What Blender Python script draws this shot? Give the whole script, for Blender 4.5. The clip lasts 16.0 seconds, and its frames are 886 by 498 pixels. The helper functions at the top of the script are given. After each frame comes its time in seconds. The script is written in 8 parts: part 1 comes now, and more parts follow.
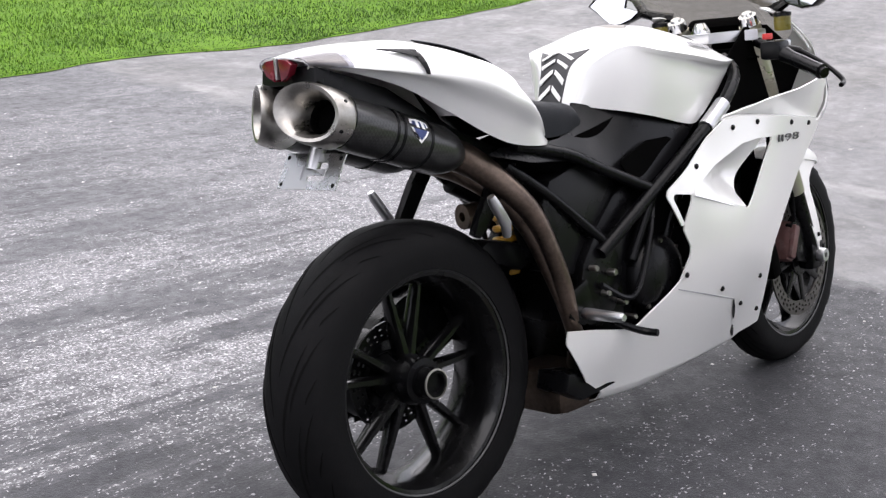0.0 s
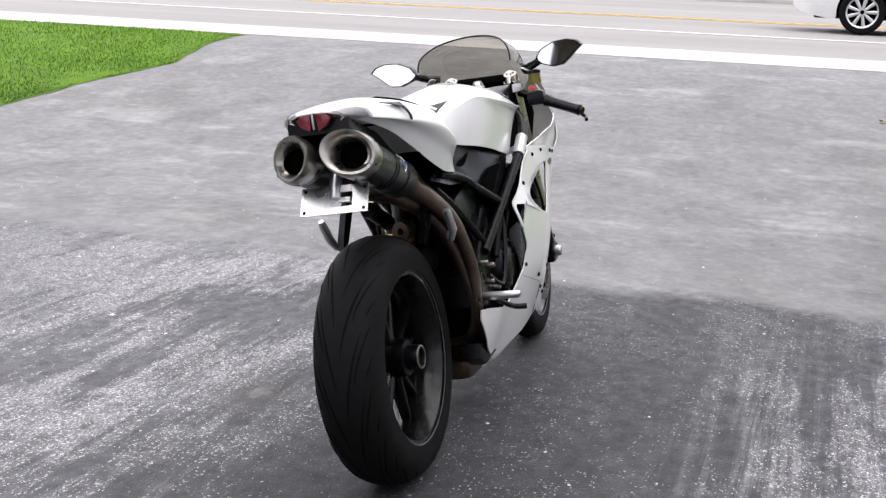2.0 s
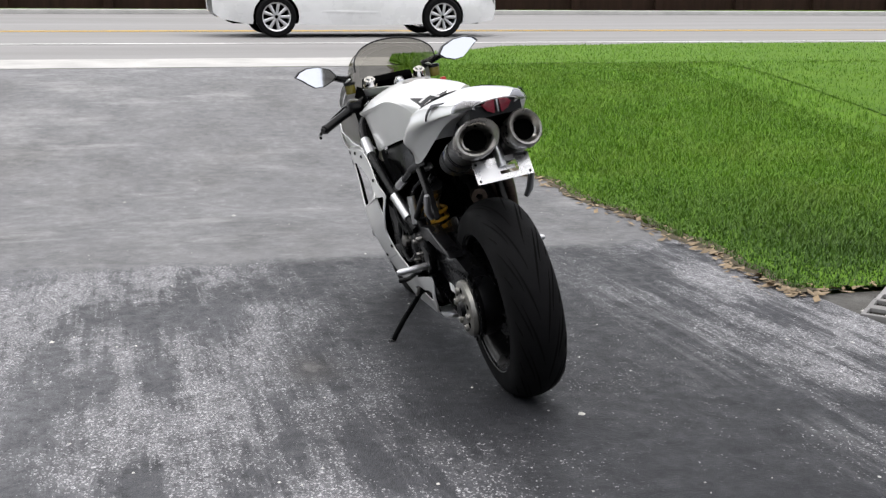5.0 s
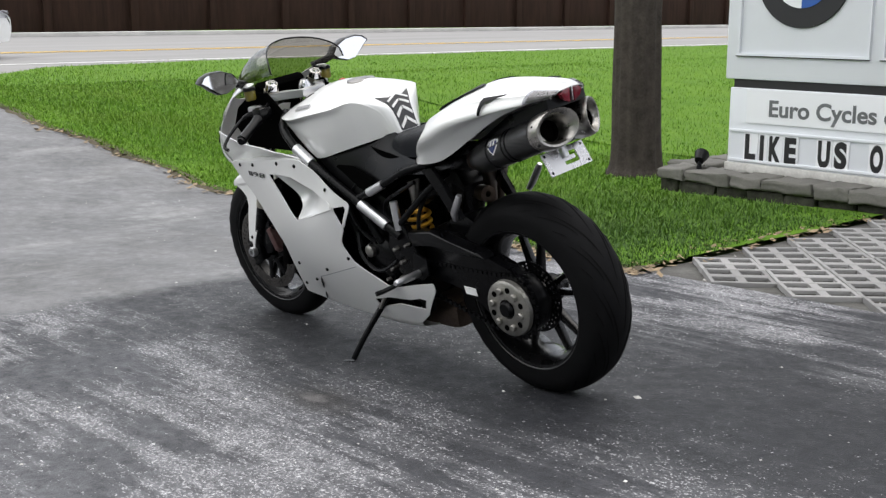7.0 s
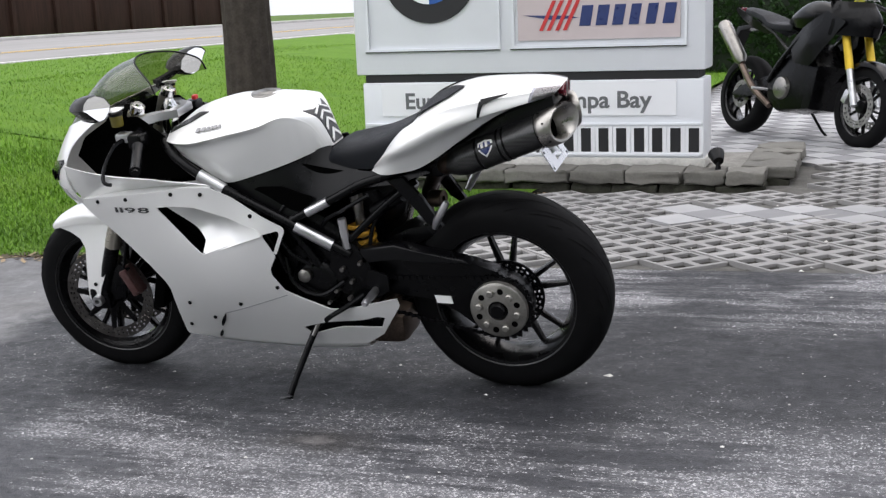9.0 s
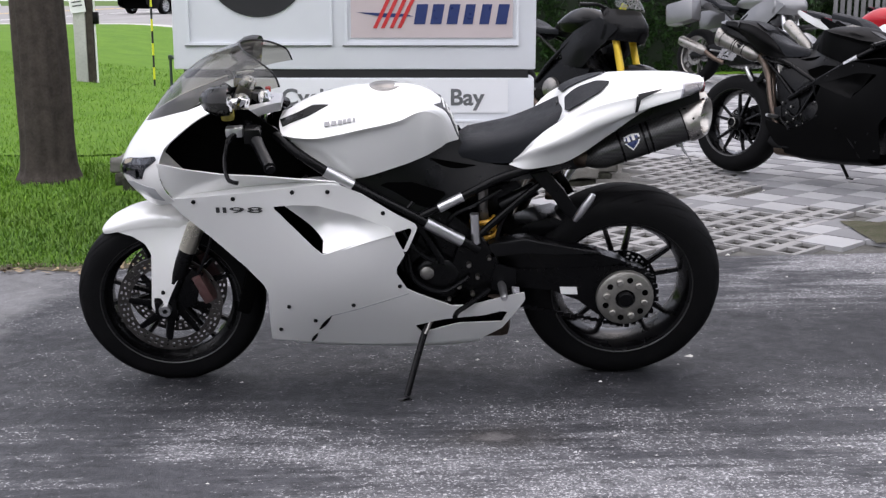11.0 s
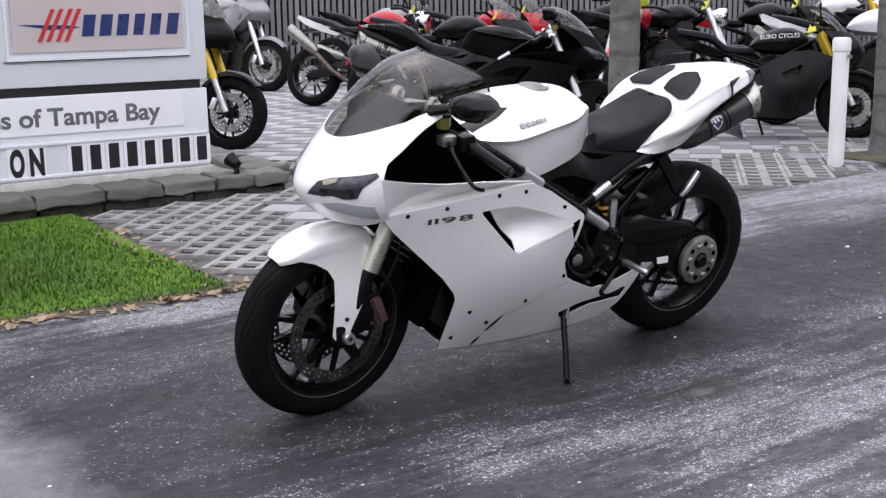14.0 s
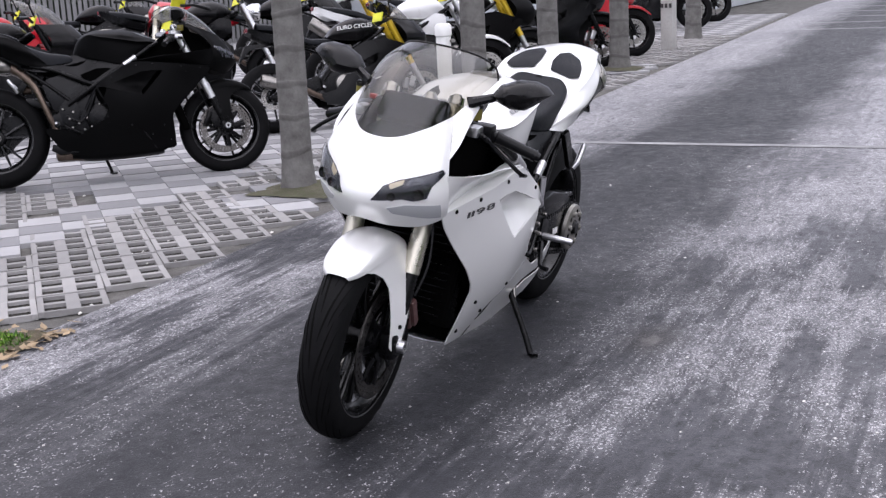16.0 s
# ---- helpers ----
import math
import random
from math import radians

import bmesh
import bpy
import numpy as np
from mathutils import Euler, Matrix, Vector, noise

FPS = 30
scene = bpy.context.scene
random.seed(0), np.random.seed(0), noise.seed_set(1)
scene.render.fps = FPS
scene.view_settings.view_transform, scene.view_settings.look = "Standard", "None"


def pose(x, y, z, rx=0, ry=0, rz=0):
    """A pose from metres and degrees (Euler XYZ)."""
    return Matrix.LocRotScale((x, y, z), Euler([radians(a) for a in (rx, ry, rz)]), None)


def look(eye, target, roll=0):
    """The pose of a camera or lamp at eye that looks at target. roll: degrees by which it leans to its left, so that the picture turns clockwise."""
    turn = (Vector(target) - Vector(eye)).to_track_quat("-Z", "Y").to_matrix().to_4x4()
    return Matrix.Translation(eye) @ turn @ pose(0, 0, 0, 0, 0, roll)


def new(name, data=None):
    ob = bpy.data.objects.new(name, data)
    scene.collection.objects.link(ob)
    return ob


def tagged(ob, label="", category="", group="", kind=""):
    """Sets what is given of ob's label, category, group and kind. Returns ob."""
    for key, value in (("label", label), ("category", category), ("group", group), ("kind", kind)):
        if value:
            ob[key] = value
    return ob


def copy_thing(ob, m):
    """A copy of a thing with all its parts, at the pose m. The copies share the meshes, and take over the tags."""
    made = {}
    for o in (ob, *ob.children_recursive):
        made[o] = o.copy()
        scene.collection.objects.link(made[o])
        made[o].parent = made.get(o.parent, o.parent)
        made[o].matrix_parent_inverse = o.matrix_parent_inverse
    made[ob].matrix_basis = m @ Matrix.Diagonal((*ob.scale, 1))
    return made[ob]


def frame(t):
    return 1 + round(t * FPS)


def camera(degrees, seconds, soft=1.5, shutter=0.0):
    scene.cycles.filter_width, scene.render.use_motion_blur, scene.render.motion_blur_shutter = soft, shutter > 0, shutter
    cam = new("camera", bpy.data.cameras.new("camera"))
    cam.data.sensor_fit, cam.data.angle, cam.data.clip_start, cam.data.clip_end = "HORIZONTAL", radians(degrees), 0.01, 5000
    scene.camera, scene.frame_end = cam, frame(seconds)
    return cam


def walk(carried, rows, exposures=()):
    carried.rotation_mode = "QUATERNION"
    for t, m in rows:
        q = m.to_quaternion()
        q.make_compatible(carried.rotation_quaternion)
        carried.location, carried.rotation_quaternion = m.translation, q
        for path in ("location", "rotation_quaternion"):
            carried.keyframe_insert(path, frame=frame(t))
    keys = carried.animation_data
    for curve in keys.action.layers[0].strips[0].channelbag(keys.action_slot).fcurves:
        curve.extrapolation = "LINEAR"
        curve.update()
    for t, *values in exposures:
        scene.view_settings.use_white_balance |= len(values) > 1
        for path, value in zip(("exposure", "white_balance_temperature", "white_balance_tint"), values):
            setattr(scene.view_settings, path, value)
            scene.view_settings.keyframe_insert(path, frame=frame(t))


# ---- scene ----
cam = camera(40.6, 16.0, 1.35)
PATH = [
    (0, (-1.432, -1.53, 1.316), (-0.095, -0.184, 0.681), 1.6),
    (0.5, (-1.609, -1.321, 1.307), (-0.058, -0.202, 0.723), 5.2),
    (0.7, (-1.712, -1.272, 1.316), (-0.105, -0.227, 0.746), 4.6),
    (1, (-1.903, -1.191, 1.33), (-0.194, -0.317, 0.769), 3.7),
    (1.5, (-2.269, -1.084, 1.316), (-0.442, -0.426, 0.839), 1.5),
    (2, (-2.65, -0.934, 1.314), (-0.796, -0.352, 0.839), 2.1),
    (2.5, (-2.949, -0.686, 1.325), (-1.052, -0.264, 0.852), 2.1),
    (3, (-3.197, -0.387, 1.326), (-1.262, -0.159, 0.879), 0.9),
    (3.5, (-3.31, 0.009, 1.292), (-1.357, 0.015, 0.861), 1.3),
    (4, (-3.369, 0.426, 1.299), (-1.425, 0.265, 0.86), 1.0),
    (4.5, (-3.351, 0.82, 1.3), (-1.435, 0.466, 0.849), 1.0),
    (4.7, (-3.392, 0.952, 1.289), (-1.487, 0.535, 0.846), 0.9),
    (6.8, (-2.505, 2.476, 1.173), (-0.944, 1.291, 0.772), -0.6),
    (7, (-2.408, 2.59, 1.162), (-0.936, 1.295, 0.771), 0.1),
    (7.5, (-2.066, 2.843, 1.142), (-0.769, 1.38, 0.72), 1.6),
    (8, (-1.724, 3.037, 1.137), (-0.626, 1.416, 0.728), 1.2),
    (8.2, (-1.573, 3.126, 1.148), (-0.577, 1.438, 0.747), 0.8),
    (10.3, (-0.022, 3.63, 1.195), (0.27, 1.697, 0.77), -1.0),
    (10.5, (0.147, 3.647, 1.196), (0.359, 1.704, 0.774), 0.6),
    (11, (0.558, 3.695, 1.2), (0.572, 1.739, 0.783), -0.0),
    (11.5, (0.958, 3.693, 1.188), (0.79, 1.741, 0.787), 1.1),
    (12, (1.383, 3.674, 1.195), (1.06, 1.741, 0.797), 1.6),
    (12.5, (1.803, 3.648, 1.205), (1.317, 1.756, 0.777), 0.4),
    (13, (2.229, 3.52, 1.199), (1.553, 1.687, 0.773), 0.0),
    (13.5, (2.647, 3.317, 1.205), (1.762, 1.575, 0.78), -1.0),
    (14, (3.036, 3.065, 1.208), (1.946, 1.439, 0.796), -0.8),
    (14.5, (3.395, 2.744, 1.221), (2.149, 1.24, 0.791), -0.8),
    (15, (3.716, 2.415, 1.239), (2.255, 1.131, 0.774), -1.4),
    (15.5, (3.953, 2.033, 1.244), (2.33, 0.967, 0.764), -3.0),
    (16, (4.204, 1.664, 1.244), (2.449, 0.813, 0.799), -2.8),
]
LOOKS = [(0, 1.85, 6420, 16), (1.5, 1.78, 6460, 15), (3, 1.36, 6420, 14), (4.7, 1.30, 6450, 12), (7, 1.36, 6420, 10), (11, 1.38, 6230, 17), (13.5, 1.36, 6150, 19), (16, 1.46, 6130, 20)]
walk(cam, [(t, look(e, a, r)) for t, e, a, r in PATH], LOOKS)

# ---------------------------------------------------------------- light
world = bpy.data.worlds.new("overcast_sky")
scene.world = world
world.use_nodes = True
wn = world.node_tree
sky = wn.nodes.new("ShaderNodeTexSky")
sky.sky_type = "NISHITA"
sky.sun_disc = False
sky.sun_elevation = radians(58)
sky.sun_rotation = radians(200)
sky.air_density = 1.0
sky.dust_density = 4.0
sky.ozone_density = 1.0
veil = wn.nodes.new("ShaderNodeMix")
veil.data_type = "RGBA"
veil.inputs["Factor"].default_value = 0.75
veil.inputs["B"].default_value = (7.6, 7.8, 8.2, 1)
wn.links.new(sky.outputs["Color"], veil.inputs["A"])
wn.links.new(veil.outputs["Result"], wn.nodes["Background"].inputs["Color"])
wn.nodes["Background"].inputs["Strength"].default_value = 0.065

sun = new("sun", bpy.data.lights.new("sun", "SUN"))
sun.data.energy = 1.5
sun.data.angle = radians(120)
sun.data.color = (1.0, 0.97, 0.92)
sun.matrix_world = look((1.0, 1.6, 6.5), (0, 0, 0))


# ---------------------------------------------------------------- materials
def nodes_of(name):
    m = bpy.data.materials.new(name)
    m.use_nodes = True
    nt = m.node_tree
    return m, nt, nt.nodes["Principled BSDF"]


def nn(nt, kind, **sockets):
    n = nt.nodes.new(kind)
    for k, v in sockets.items():
        n.inputs[k.replace("_", " ")].default_value = v
    return n


def noise_node(nt, vec, scale, detail=4.0, rough=0.55):
    n = nn(nt, "ShaderNodeTexNoise", Scale=scale, Detail=detail, Roughness=rough)
    if vec is not None:
        nt.links.new(vec, n.inputs["Vector"])
    return n.outputs["Fac"]


def ramp(nt, src, lo, hi, a=(0, 0, 0, 1), b=(1, 1, 1, 1)):
    r = nt.nodes.new("ShaderNodeValToRGB")
    r.color_ramp.elements[0].position, r.color_ramp.elements[1].position = lo, hi
    r.color_ramp.elements[0].color, r.color_ramp.elements[1].color = a, b
    nt.links.new(src, r.inputs["Fac"])
    return r.outputs["Color"]


def mix(nt, fac, a, b, blend="MIX"):
    n = nt.nodes.new("ShaderNodeMix")
    n.data_type, n.blend_type = "RGBA", blend
    for socket, v in ((n.inputs["Factor"], fac), (n.inputs["A"], a), (n.inputs["B"], b)):
        if isinstance(v, bpy.types.NodeSocket):
            nt.links.new(v, socket)
        else:
            socket.default_value = v
    return n.outputs["Result"]


def math_node(nt, op, a, b=0.0):
    n = nt.nodes.new("ShaderNodeMath")
    n.operation = op
    for socket, v in zip(n.inputs, (a, b)):
        if isinstance(v, bpy.types.NodeSocket):
            nt.links.new(v, socket)
        else:
            socket.default_value = v
    return n.outputs["Value"]


def scaled(nt, vec, s, rot=0.0):
    n = nt.nodes.new("ShaderNodeMapping")
    n.inputs["Scale"].default_value = s
    n.inputs["Rotation"].default_value = (0, 0, rot)
    nt.links.new(vec, n.inputs["Vector"])
    return n.outputs["Vector"]


def position(nt):
    return nt.nodes.new("ShaderNodeNewGeometry").outputs["Position"]


def bumped(nt, bsdf, src, strength, dist=0.01):
    b = nn(nt, "ShaderNodeBump", Strength=strength, Distance=dist)
    nt.links.new(src, b.inputs["Height"])
    nt.links.new(b.outputs["Normal"], bsdf.inputs["Normal"])


def g3(v):
    return (v, v, v, 1) if isinstance(v, (int, float)) else (*v[:3], 1)


def mat(name, col, rough=0.5, metal=0.0, var=0.15, scale=6.0, fine=90.0, bump=0.05, coat=0.0, grime=0.0, spread=0.12, island=0.0, each=0.0, spec=0.5):
    """A plain surface: two scales of tone, uneven gloss, fine relief; grime adds blotches of grey dust."""
    m, nt, b = nodes_of(name)
    c = Vector(g3(col)[:3])
    vec = nt.nodes.new("ShaderNodeTexCoord").outputs["Object"]
    n1, n2 = noise_node(nt, vec, scale, 5), noise_node(nt, vec, fine, 3)
    tone = ramp(nt, n1, 0.3, 0.7, g3(c * (1 - var)), g3([min(v * (1 + var), 0.95) for v in c]))
    tone = mix(nt, 0.35 * min(1, var * 4), tone, ramp(nt, n2, 0.3, 0.7, g3(c * (1 - var)), g3([min(v * (1 + var), 0.95) for v in c])))
    if grime:
        dust = math_node(nt, "MULTIPLY", ramp(nt, noise_node(nt, vec, scale * 1.7, 8, 0.7), 0.5, 0.75), grime)
        tone = mix(nt, dust, tone, g3((0.3, 0.29, 0.27)))
    if each:
        info = nt.nodes.new("ShaderNodeObjectInfo").outputs["Random"]
        tone = mix(nt, each, tone, ramp(nt, info, 0.0, 1.0, g3(c * 0.55), g3([min(v * 1.45, 0.95) for v in c])))
    if island:
        info = nt.nodes.new("ShaderNodeNewGeometry").outputs["Random Per Island"]
        tone = mix(nt, island, tone, ramp(nt, info, 0.0, 1.0, g3(c * 0.45), g3([min(v * 1.5, 0.95) for v in c])))
    nt.links.new(tone, b.inputs["Base Color"])
    nt.links.new(ramp(nt, n1, 0.25, 0.75, g3(max(rough - spread, 0.02)), g3(min(rough + spread, 1))), b.inputs["Roughness"])
    b.inputs["Metallic"].default_value = metal
    b.inputs["Specular IOR Level"].default_value = spec
    b.inputs["Coat Weight"].default_value = coat
    b.inputs["Coat Roughness"].default_value = 0.06
    if bump:
        bumped(nt, b, n2, bump, 0.004)
    return m


PEARL = mat("pearl_white_paint", (0.74, 0.74, 0.728), 0.33, 0.28, 0.004, 3, 260, 0.01, coat=0.7, spread=0.015)
# greyed pearl: shade of the intake slots put into colour; also used on seams
SHADEPEARL = mat("pearl_painted_shade", (0.34, 0.35, 0.36), 0.35, 0.1, 0.02, 3, 260, 0.01, coat=0.6, spread=0.04)
BLACKPL = mat("black_plastic", (0.0026, 0.0026, 0.0031), 0.3, 0, 0.3, 8, 150, 0.05, spec=0.2)
SATIN = mat("satin_black_metal", (0.0018, 0.0018, 0.0022), 0.27, 0.0, 0.3, 10, 120, 0.04, grime=0.010, spec=0.15)
# near-black for matt parts and for the shade of hollows behind the fairing
VOID = mat("matt_black_and_shade", (0.0012, 0.0012, 0.0012), 0.95, 0, 0.2, 8, 90, 0.05, spec=0.02)
RUBBER = mat("tyre_rubber", (0.0030, 0.0030, 0.0034), 0.7, 0, 0.25, 7, 160, 0.12, grime=0.008, spec=0.11)
# blacker rubber: the shade in the tread grooves put into colour
GROOVE = mat("groove_shade_rubber", (0.001, 0.001, 0.001), 0.9, 0, 0.2, 7, 90, 0.0, spec=0.1)
RIMMAT = mat("black_wheel_paint", (0.002, 0.002, 0.0023), 0.24, 0.0, 0.25, 12, 130, 0.03, coat=0.15, grime=0.015, spec=0.25)
STEEL = mat("brushed_steel", (0.24, 0.23, 0.215), 0.34, 1.0, 0.3, 20, 200, 0.05)
DISCSTEEL = mat("dark_brake_steel", (0.13, 0.122, 0.115), 0.36, 1.0, 0.3, 20, 200, 0.05)
BRONZED = mat("heat_stained_steel", (0.11, 0.083, 0.067), 0.36, 0.9, 0.55, 9, 120, 0.05, grime=0.05)
ALU = mat("satin_aluminium", (0.55, 0.55, 0.56), 0.36, 1.0, 0.10, 14, 160, 0.04)
GOLD = mat("ochre_spring_paint", (0.55, 0.30, 0.03), 0.35, 0.2, 0.15, 20, 120, 0.03)
REDCAL = mat("red_brake_paint", (0.09, 0.042, 0.04), 0.5, 0.3, 0.25, 20, 120, 0.03, grime=0.2)
SEATMAT = mat("grained_black_vinyl", (0.007, 0.008, 0.0105), 0.6, 0, 0.2, 12, 420, 0.28, spec=0.2)
MARKGREY = mat("grey_tank_decal", (0.26, 0.26, 0.265), 0.4, 0, 0.15, 30, 120, 0.0)
DARKTXT = mat("dark_grey_decal", (0.03, 0.03, 0.032), 0.4, 0, 0.2, 30, 120, 0.0)
WHITETXT = mat("white_decal", (0.75, 0.75, 0.74), 0.4, 0, 0.05, 30, 120, 0.0)
BLUETXT = mat("blue_decal", (0.02, 0.035, 0.13), 0.35, 0, 0.1, 30, 120, 0.0)
REDTXT = mat("red_decal", (0.5, 0.03, 0.03), 0.4, 0, 0.1, 30, 120, 0.0)
CHROME = mat("polished_metal", (0.7, 0.7, 0.7), 0.12, 1.0, 0.04, 14, 120, 0.0, spread=0.04)
FORKMAT = mat("champagne_fork_tube", (0.45, 0.43, 0.36), 0.3, 0.9, 0.1, 14, 140, 0.02)
OLIVE = mat("amber_brake_fluid", (0.16, 0.135, 0.022), 0.25, 0, 0.2, 20, 90, 0.0)

RIMEDGE = mat("dull_rim_edge", (0.05, 0.05, 0.05), 0.4, 0.6, 0.2, 12, 120, 0.0)
DULLALU = mat("dull_oily_alloy", (0.30, 0.29, 0.265), 0.42, 0.9, 0.25, 30, 140, 0.06, grime=0.2)
SOOTSTEEL = mat("sooty_outlet_steel", (0.36, 0.345, 0.32), 0.32, 1.0, 0.25, 25, 160, 0.05)
BAREPLATE = mat("bare_bracket_metal", (0.56, 0.56, 0.57), 0.28, 1.0, 0.05, 14, 140, 0.02)
LAMPDARK = mat("dark_lamp_shell", (0.012, 0.013, 0.017), 0.25, 0.0, 0.3, 25, 90, 0.03, spec=0.35)
LAMPGREY = mat("lamp_reflector_grey", (0.06, 0.065, 0.075), 0.25, 0.3, 0.3, 25, 90, 0.03)
AMBER = mat("amber_lamp_glint", (0.52, 0.44, 0.28), 0.3, 0.2, 0.2, 30, 90, 0.0)


def carbon():
    m, nt, b = nodes_of("woven_carbon_fibre")
    vec = nt.nodes.new("ShaderNodeTexCoord").outputs["Object"]
    ch = nn(nt, "ShaderNodeTexChecker", Scale=170.0)
    nt.links.new(scaled(nt, vec, (1, 1, 1), 0.78), ch.inputs["Vector"])
    nt.links.new(mix(nt, ch.outputs["Fac"], g3(0.005), g3(0.022)), b.inputs["Base Color"])
    nt.links.new(ramp(nt, ch.outputs["Fac"], 0, 1, g3(0.3), g3(0.45)), b.inputs["Roughness"])
    b.inputs["Coat Weight"].default_value = 0.25
    return m


CARBON = carbon()


def clear(name, tint, rough=0.03, alpha=0.25):
    """Thin smoked plastic: part of the light goes straight through, the rest is gloss."""
    m, nt, b = nodes_of(name)
    b.inputs["Base Color"].default_value = g3(tint)
    b.inputs["Roughness"].default_value = rough
    see = nn(nt, "ShaderNodeBsdfTransparent", Color=g3(tint))
    edge = nn(nt, "ShaderNodeLayerWeight", Blend=0.5).outputs["Facing"]
    gloss = math_node(nt, "ADD", math_node(nt, "MULTIPLY", math_node(nt, "POWER", edge, 4.0), 0.6), 0.04)
    gl = nn(nt, "ShaderNodeBsdfGlossy", Roughness=rough)
    gl.inputs["Color"].default_value = g3(0.95)
    mx = nt.nodes.new("ShaderNodeMixShader")
    nt.links.new(math_node(nt, "ADD", gloss, alpha * 0.3), mx.inputs["Fac"])
    nt.links.new(see.outputs["BSDF"], mx.inputs[1])
    nt.links.new(gl.outputs["BSDF"], mx.inputs[2])
    nt.links.new(mx.outputs["Shader"], nt.nodes["Material Output"].inputs["Surface"])
    return m


SMOKE = clear("smoked_screen", (0.50, 0.485, 0.445), 0.03, 0.04)
LENS = clear("clear_lamp_lens", (0.72, 0.72, 0.75), 0.04, 0.0)
REDLENS = mat("red_tail_lens", (0.13, 0.008, 0.018), 0.2, 0, 0.3, 30, 60, 0.1, coat=0.4)
MIRROR = mat("mirror_glass", (0.9, 0.9, 0.92), 0.02, 1.0, 0.0, 5, 50, 0.0, spread=0.01)


# ---------------------------------------------------------------- mesh tools
def part(name, bm, material, parent=None, label="", smooth=38.0):
    """Links a bmesh as one mesh object, under a thing or under a part where parent is given."""
    me = bpy.data.meshes.new(name)
    bmesh.ops.recalc_face_normals(bm, faces=bm.faces)
    cut = radians(smooth)
    for f in bm.faces:
        f.smooth = True
    for e in bm.edges:
        e.smooth = len(e.link_faces) == 2 and e.calc_face_angle(0.0) < cut
    bm.to_mesh(me)
    bm.free()
    me.materials.append(material)
    ob = new(name, me)
    if parent is not None:
        ob.parent = parent
    if label:
        tagged(ob, label)
    return ob


def thing(name, m, label, category, group="", kind=""):
    ob = new(name)
    ob.empty_display_size = 0.1
    ob.matrix_world = m
    return tagged(ob, label, category, group, kind)


def spline(points, n):
    """n points of a smooth line through the given ones."""
    p = [Vector(q) for q in points]
    if len(p) == 2:
        return [p[0].lerp(p[1], k / (n - 1)) for k in range(n)]
    out = []
    for k in range(n):
        s = k / (n - 1) * (len(p) - 1)
        i = min(int(s), len(p) - 2)
        u = s - i
        a, b, c, d = p[max(i - 1, 0)], p[i], p[i + 1], p[min(i + 2, len(p) - 1)]
        out.append(0.5 * (2 * b + (c - a) * u + (2 * a - 5 * b + 4 * c - d) * u * u + (3 * b - a - 3 * c + d) * u ** 3))
    return out


def surface(rows, nu, nv):
    """A grid of nu x nv points over rows of guide points."""
    fine = [spline(r, nv) for r in rows]
    cols = [spline([r[j] for r in fine], nu) for j in range(nv)]
    return [[cols[j][i] for j in range(nv)] for i in range(nu)]


def skin(bm, grid, thick=0.0, ring=False, flip=False):
    """Faces over a grid of points; thick gives it a body; ring closes each row."""
    nu, nv = len(grid), len(grid[0])
    top = [[bm.verts.new(p) for p in r] for r in grid]
    last = nv if ring else nv - 1
    quads = []
    for i in range(nu - 1):
        for j in range(last):
            q = (top[i][j], top[i + 1][j], top[i + 1][(j + 1) % nv], top[i][(j + 1) % nv])
            try:
                quads.append(bm.faces.new(q[::-1] if flip else q))
            except ValueError:
                pass
    if thick:
        bm.normal_update()
        low = [[bm.verts.new(v.co - v.normal * thick) for v in r] for r in top]
        for i in range(nu - 1):
            for j in range(last):
                k = (j + 1) % nv
                bm.faces.new((low[i][j], low[i][k], low[i + 1][k], low[i + 1][j]))
        rim = [(top[0][j], low[0][j]) for j in range(nv)] + [(top[i][-1], low[i][-1]) for i in range(1, nu)]
        rim += [(top[-1][j], low[-1][j]) for j in range(nv - 2, -1, -1)] + [(top[i][0], low[i][0]) for i in range(nu - 2, 0, -1)]
        if not ring:
            for k in range(len(rim)):
                (a, b), (c, d) = rim[k], rim[(k + 1) % len(rim)]
                bm.faces.new((a, b, d, c))
    return bm


def mirrored(points):
    return [(x, -y, z) for x, y, z in points]


def tube(bm, pts, r, n=10, caps=True):
    """A round bar along points; r is a radius or one for each point."""
    pts = [Vector(p) for p in pts]
    rs = r if isinstance(r, (list, tuple)) else [r] * len(pts)
    rings, side = [], None
    for i, p in enumerate(pts):
        d = (pts[min(i + 1, len(pts) - 1)] - pts[max(i - 1, 0)]).normalized()
        if side is None:
            side = d.orthogonal().normalized()
        side = (side - d * side.dot(d)).normalized()
        up = d.cross(side)
        rings.append([bm.verts.new(p + rs[i] * (math.cos(a) * side + math.sin(a) * up)) for a in (2 * math.pi * k / n for k in range(n))])
    for a, b in zip(rings, rings[1:]):
        for k in range(n):
            bm.faces.new((a[k], a[(k + 1) % n], b[(k + 1) % n], b[k]))
    if caps:
        bm.faces.new(rings[0][::-1])
        bm.faces.new(rings[-1])
    return bm


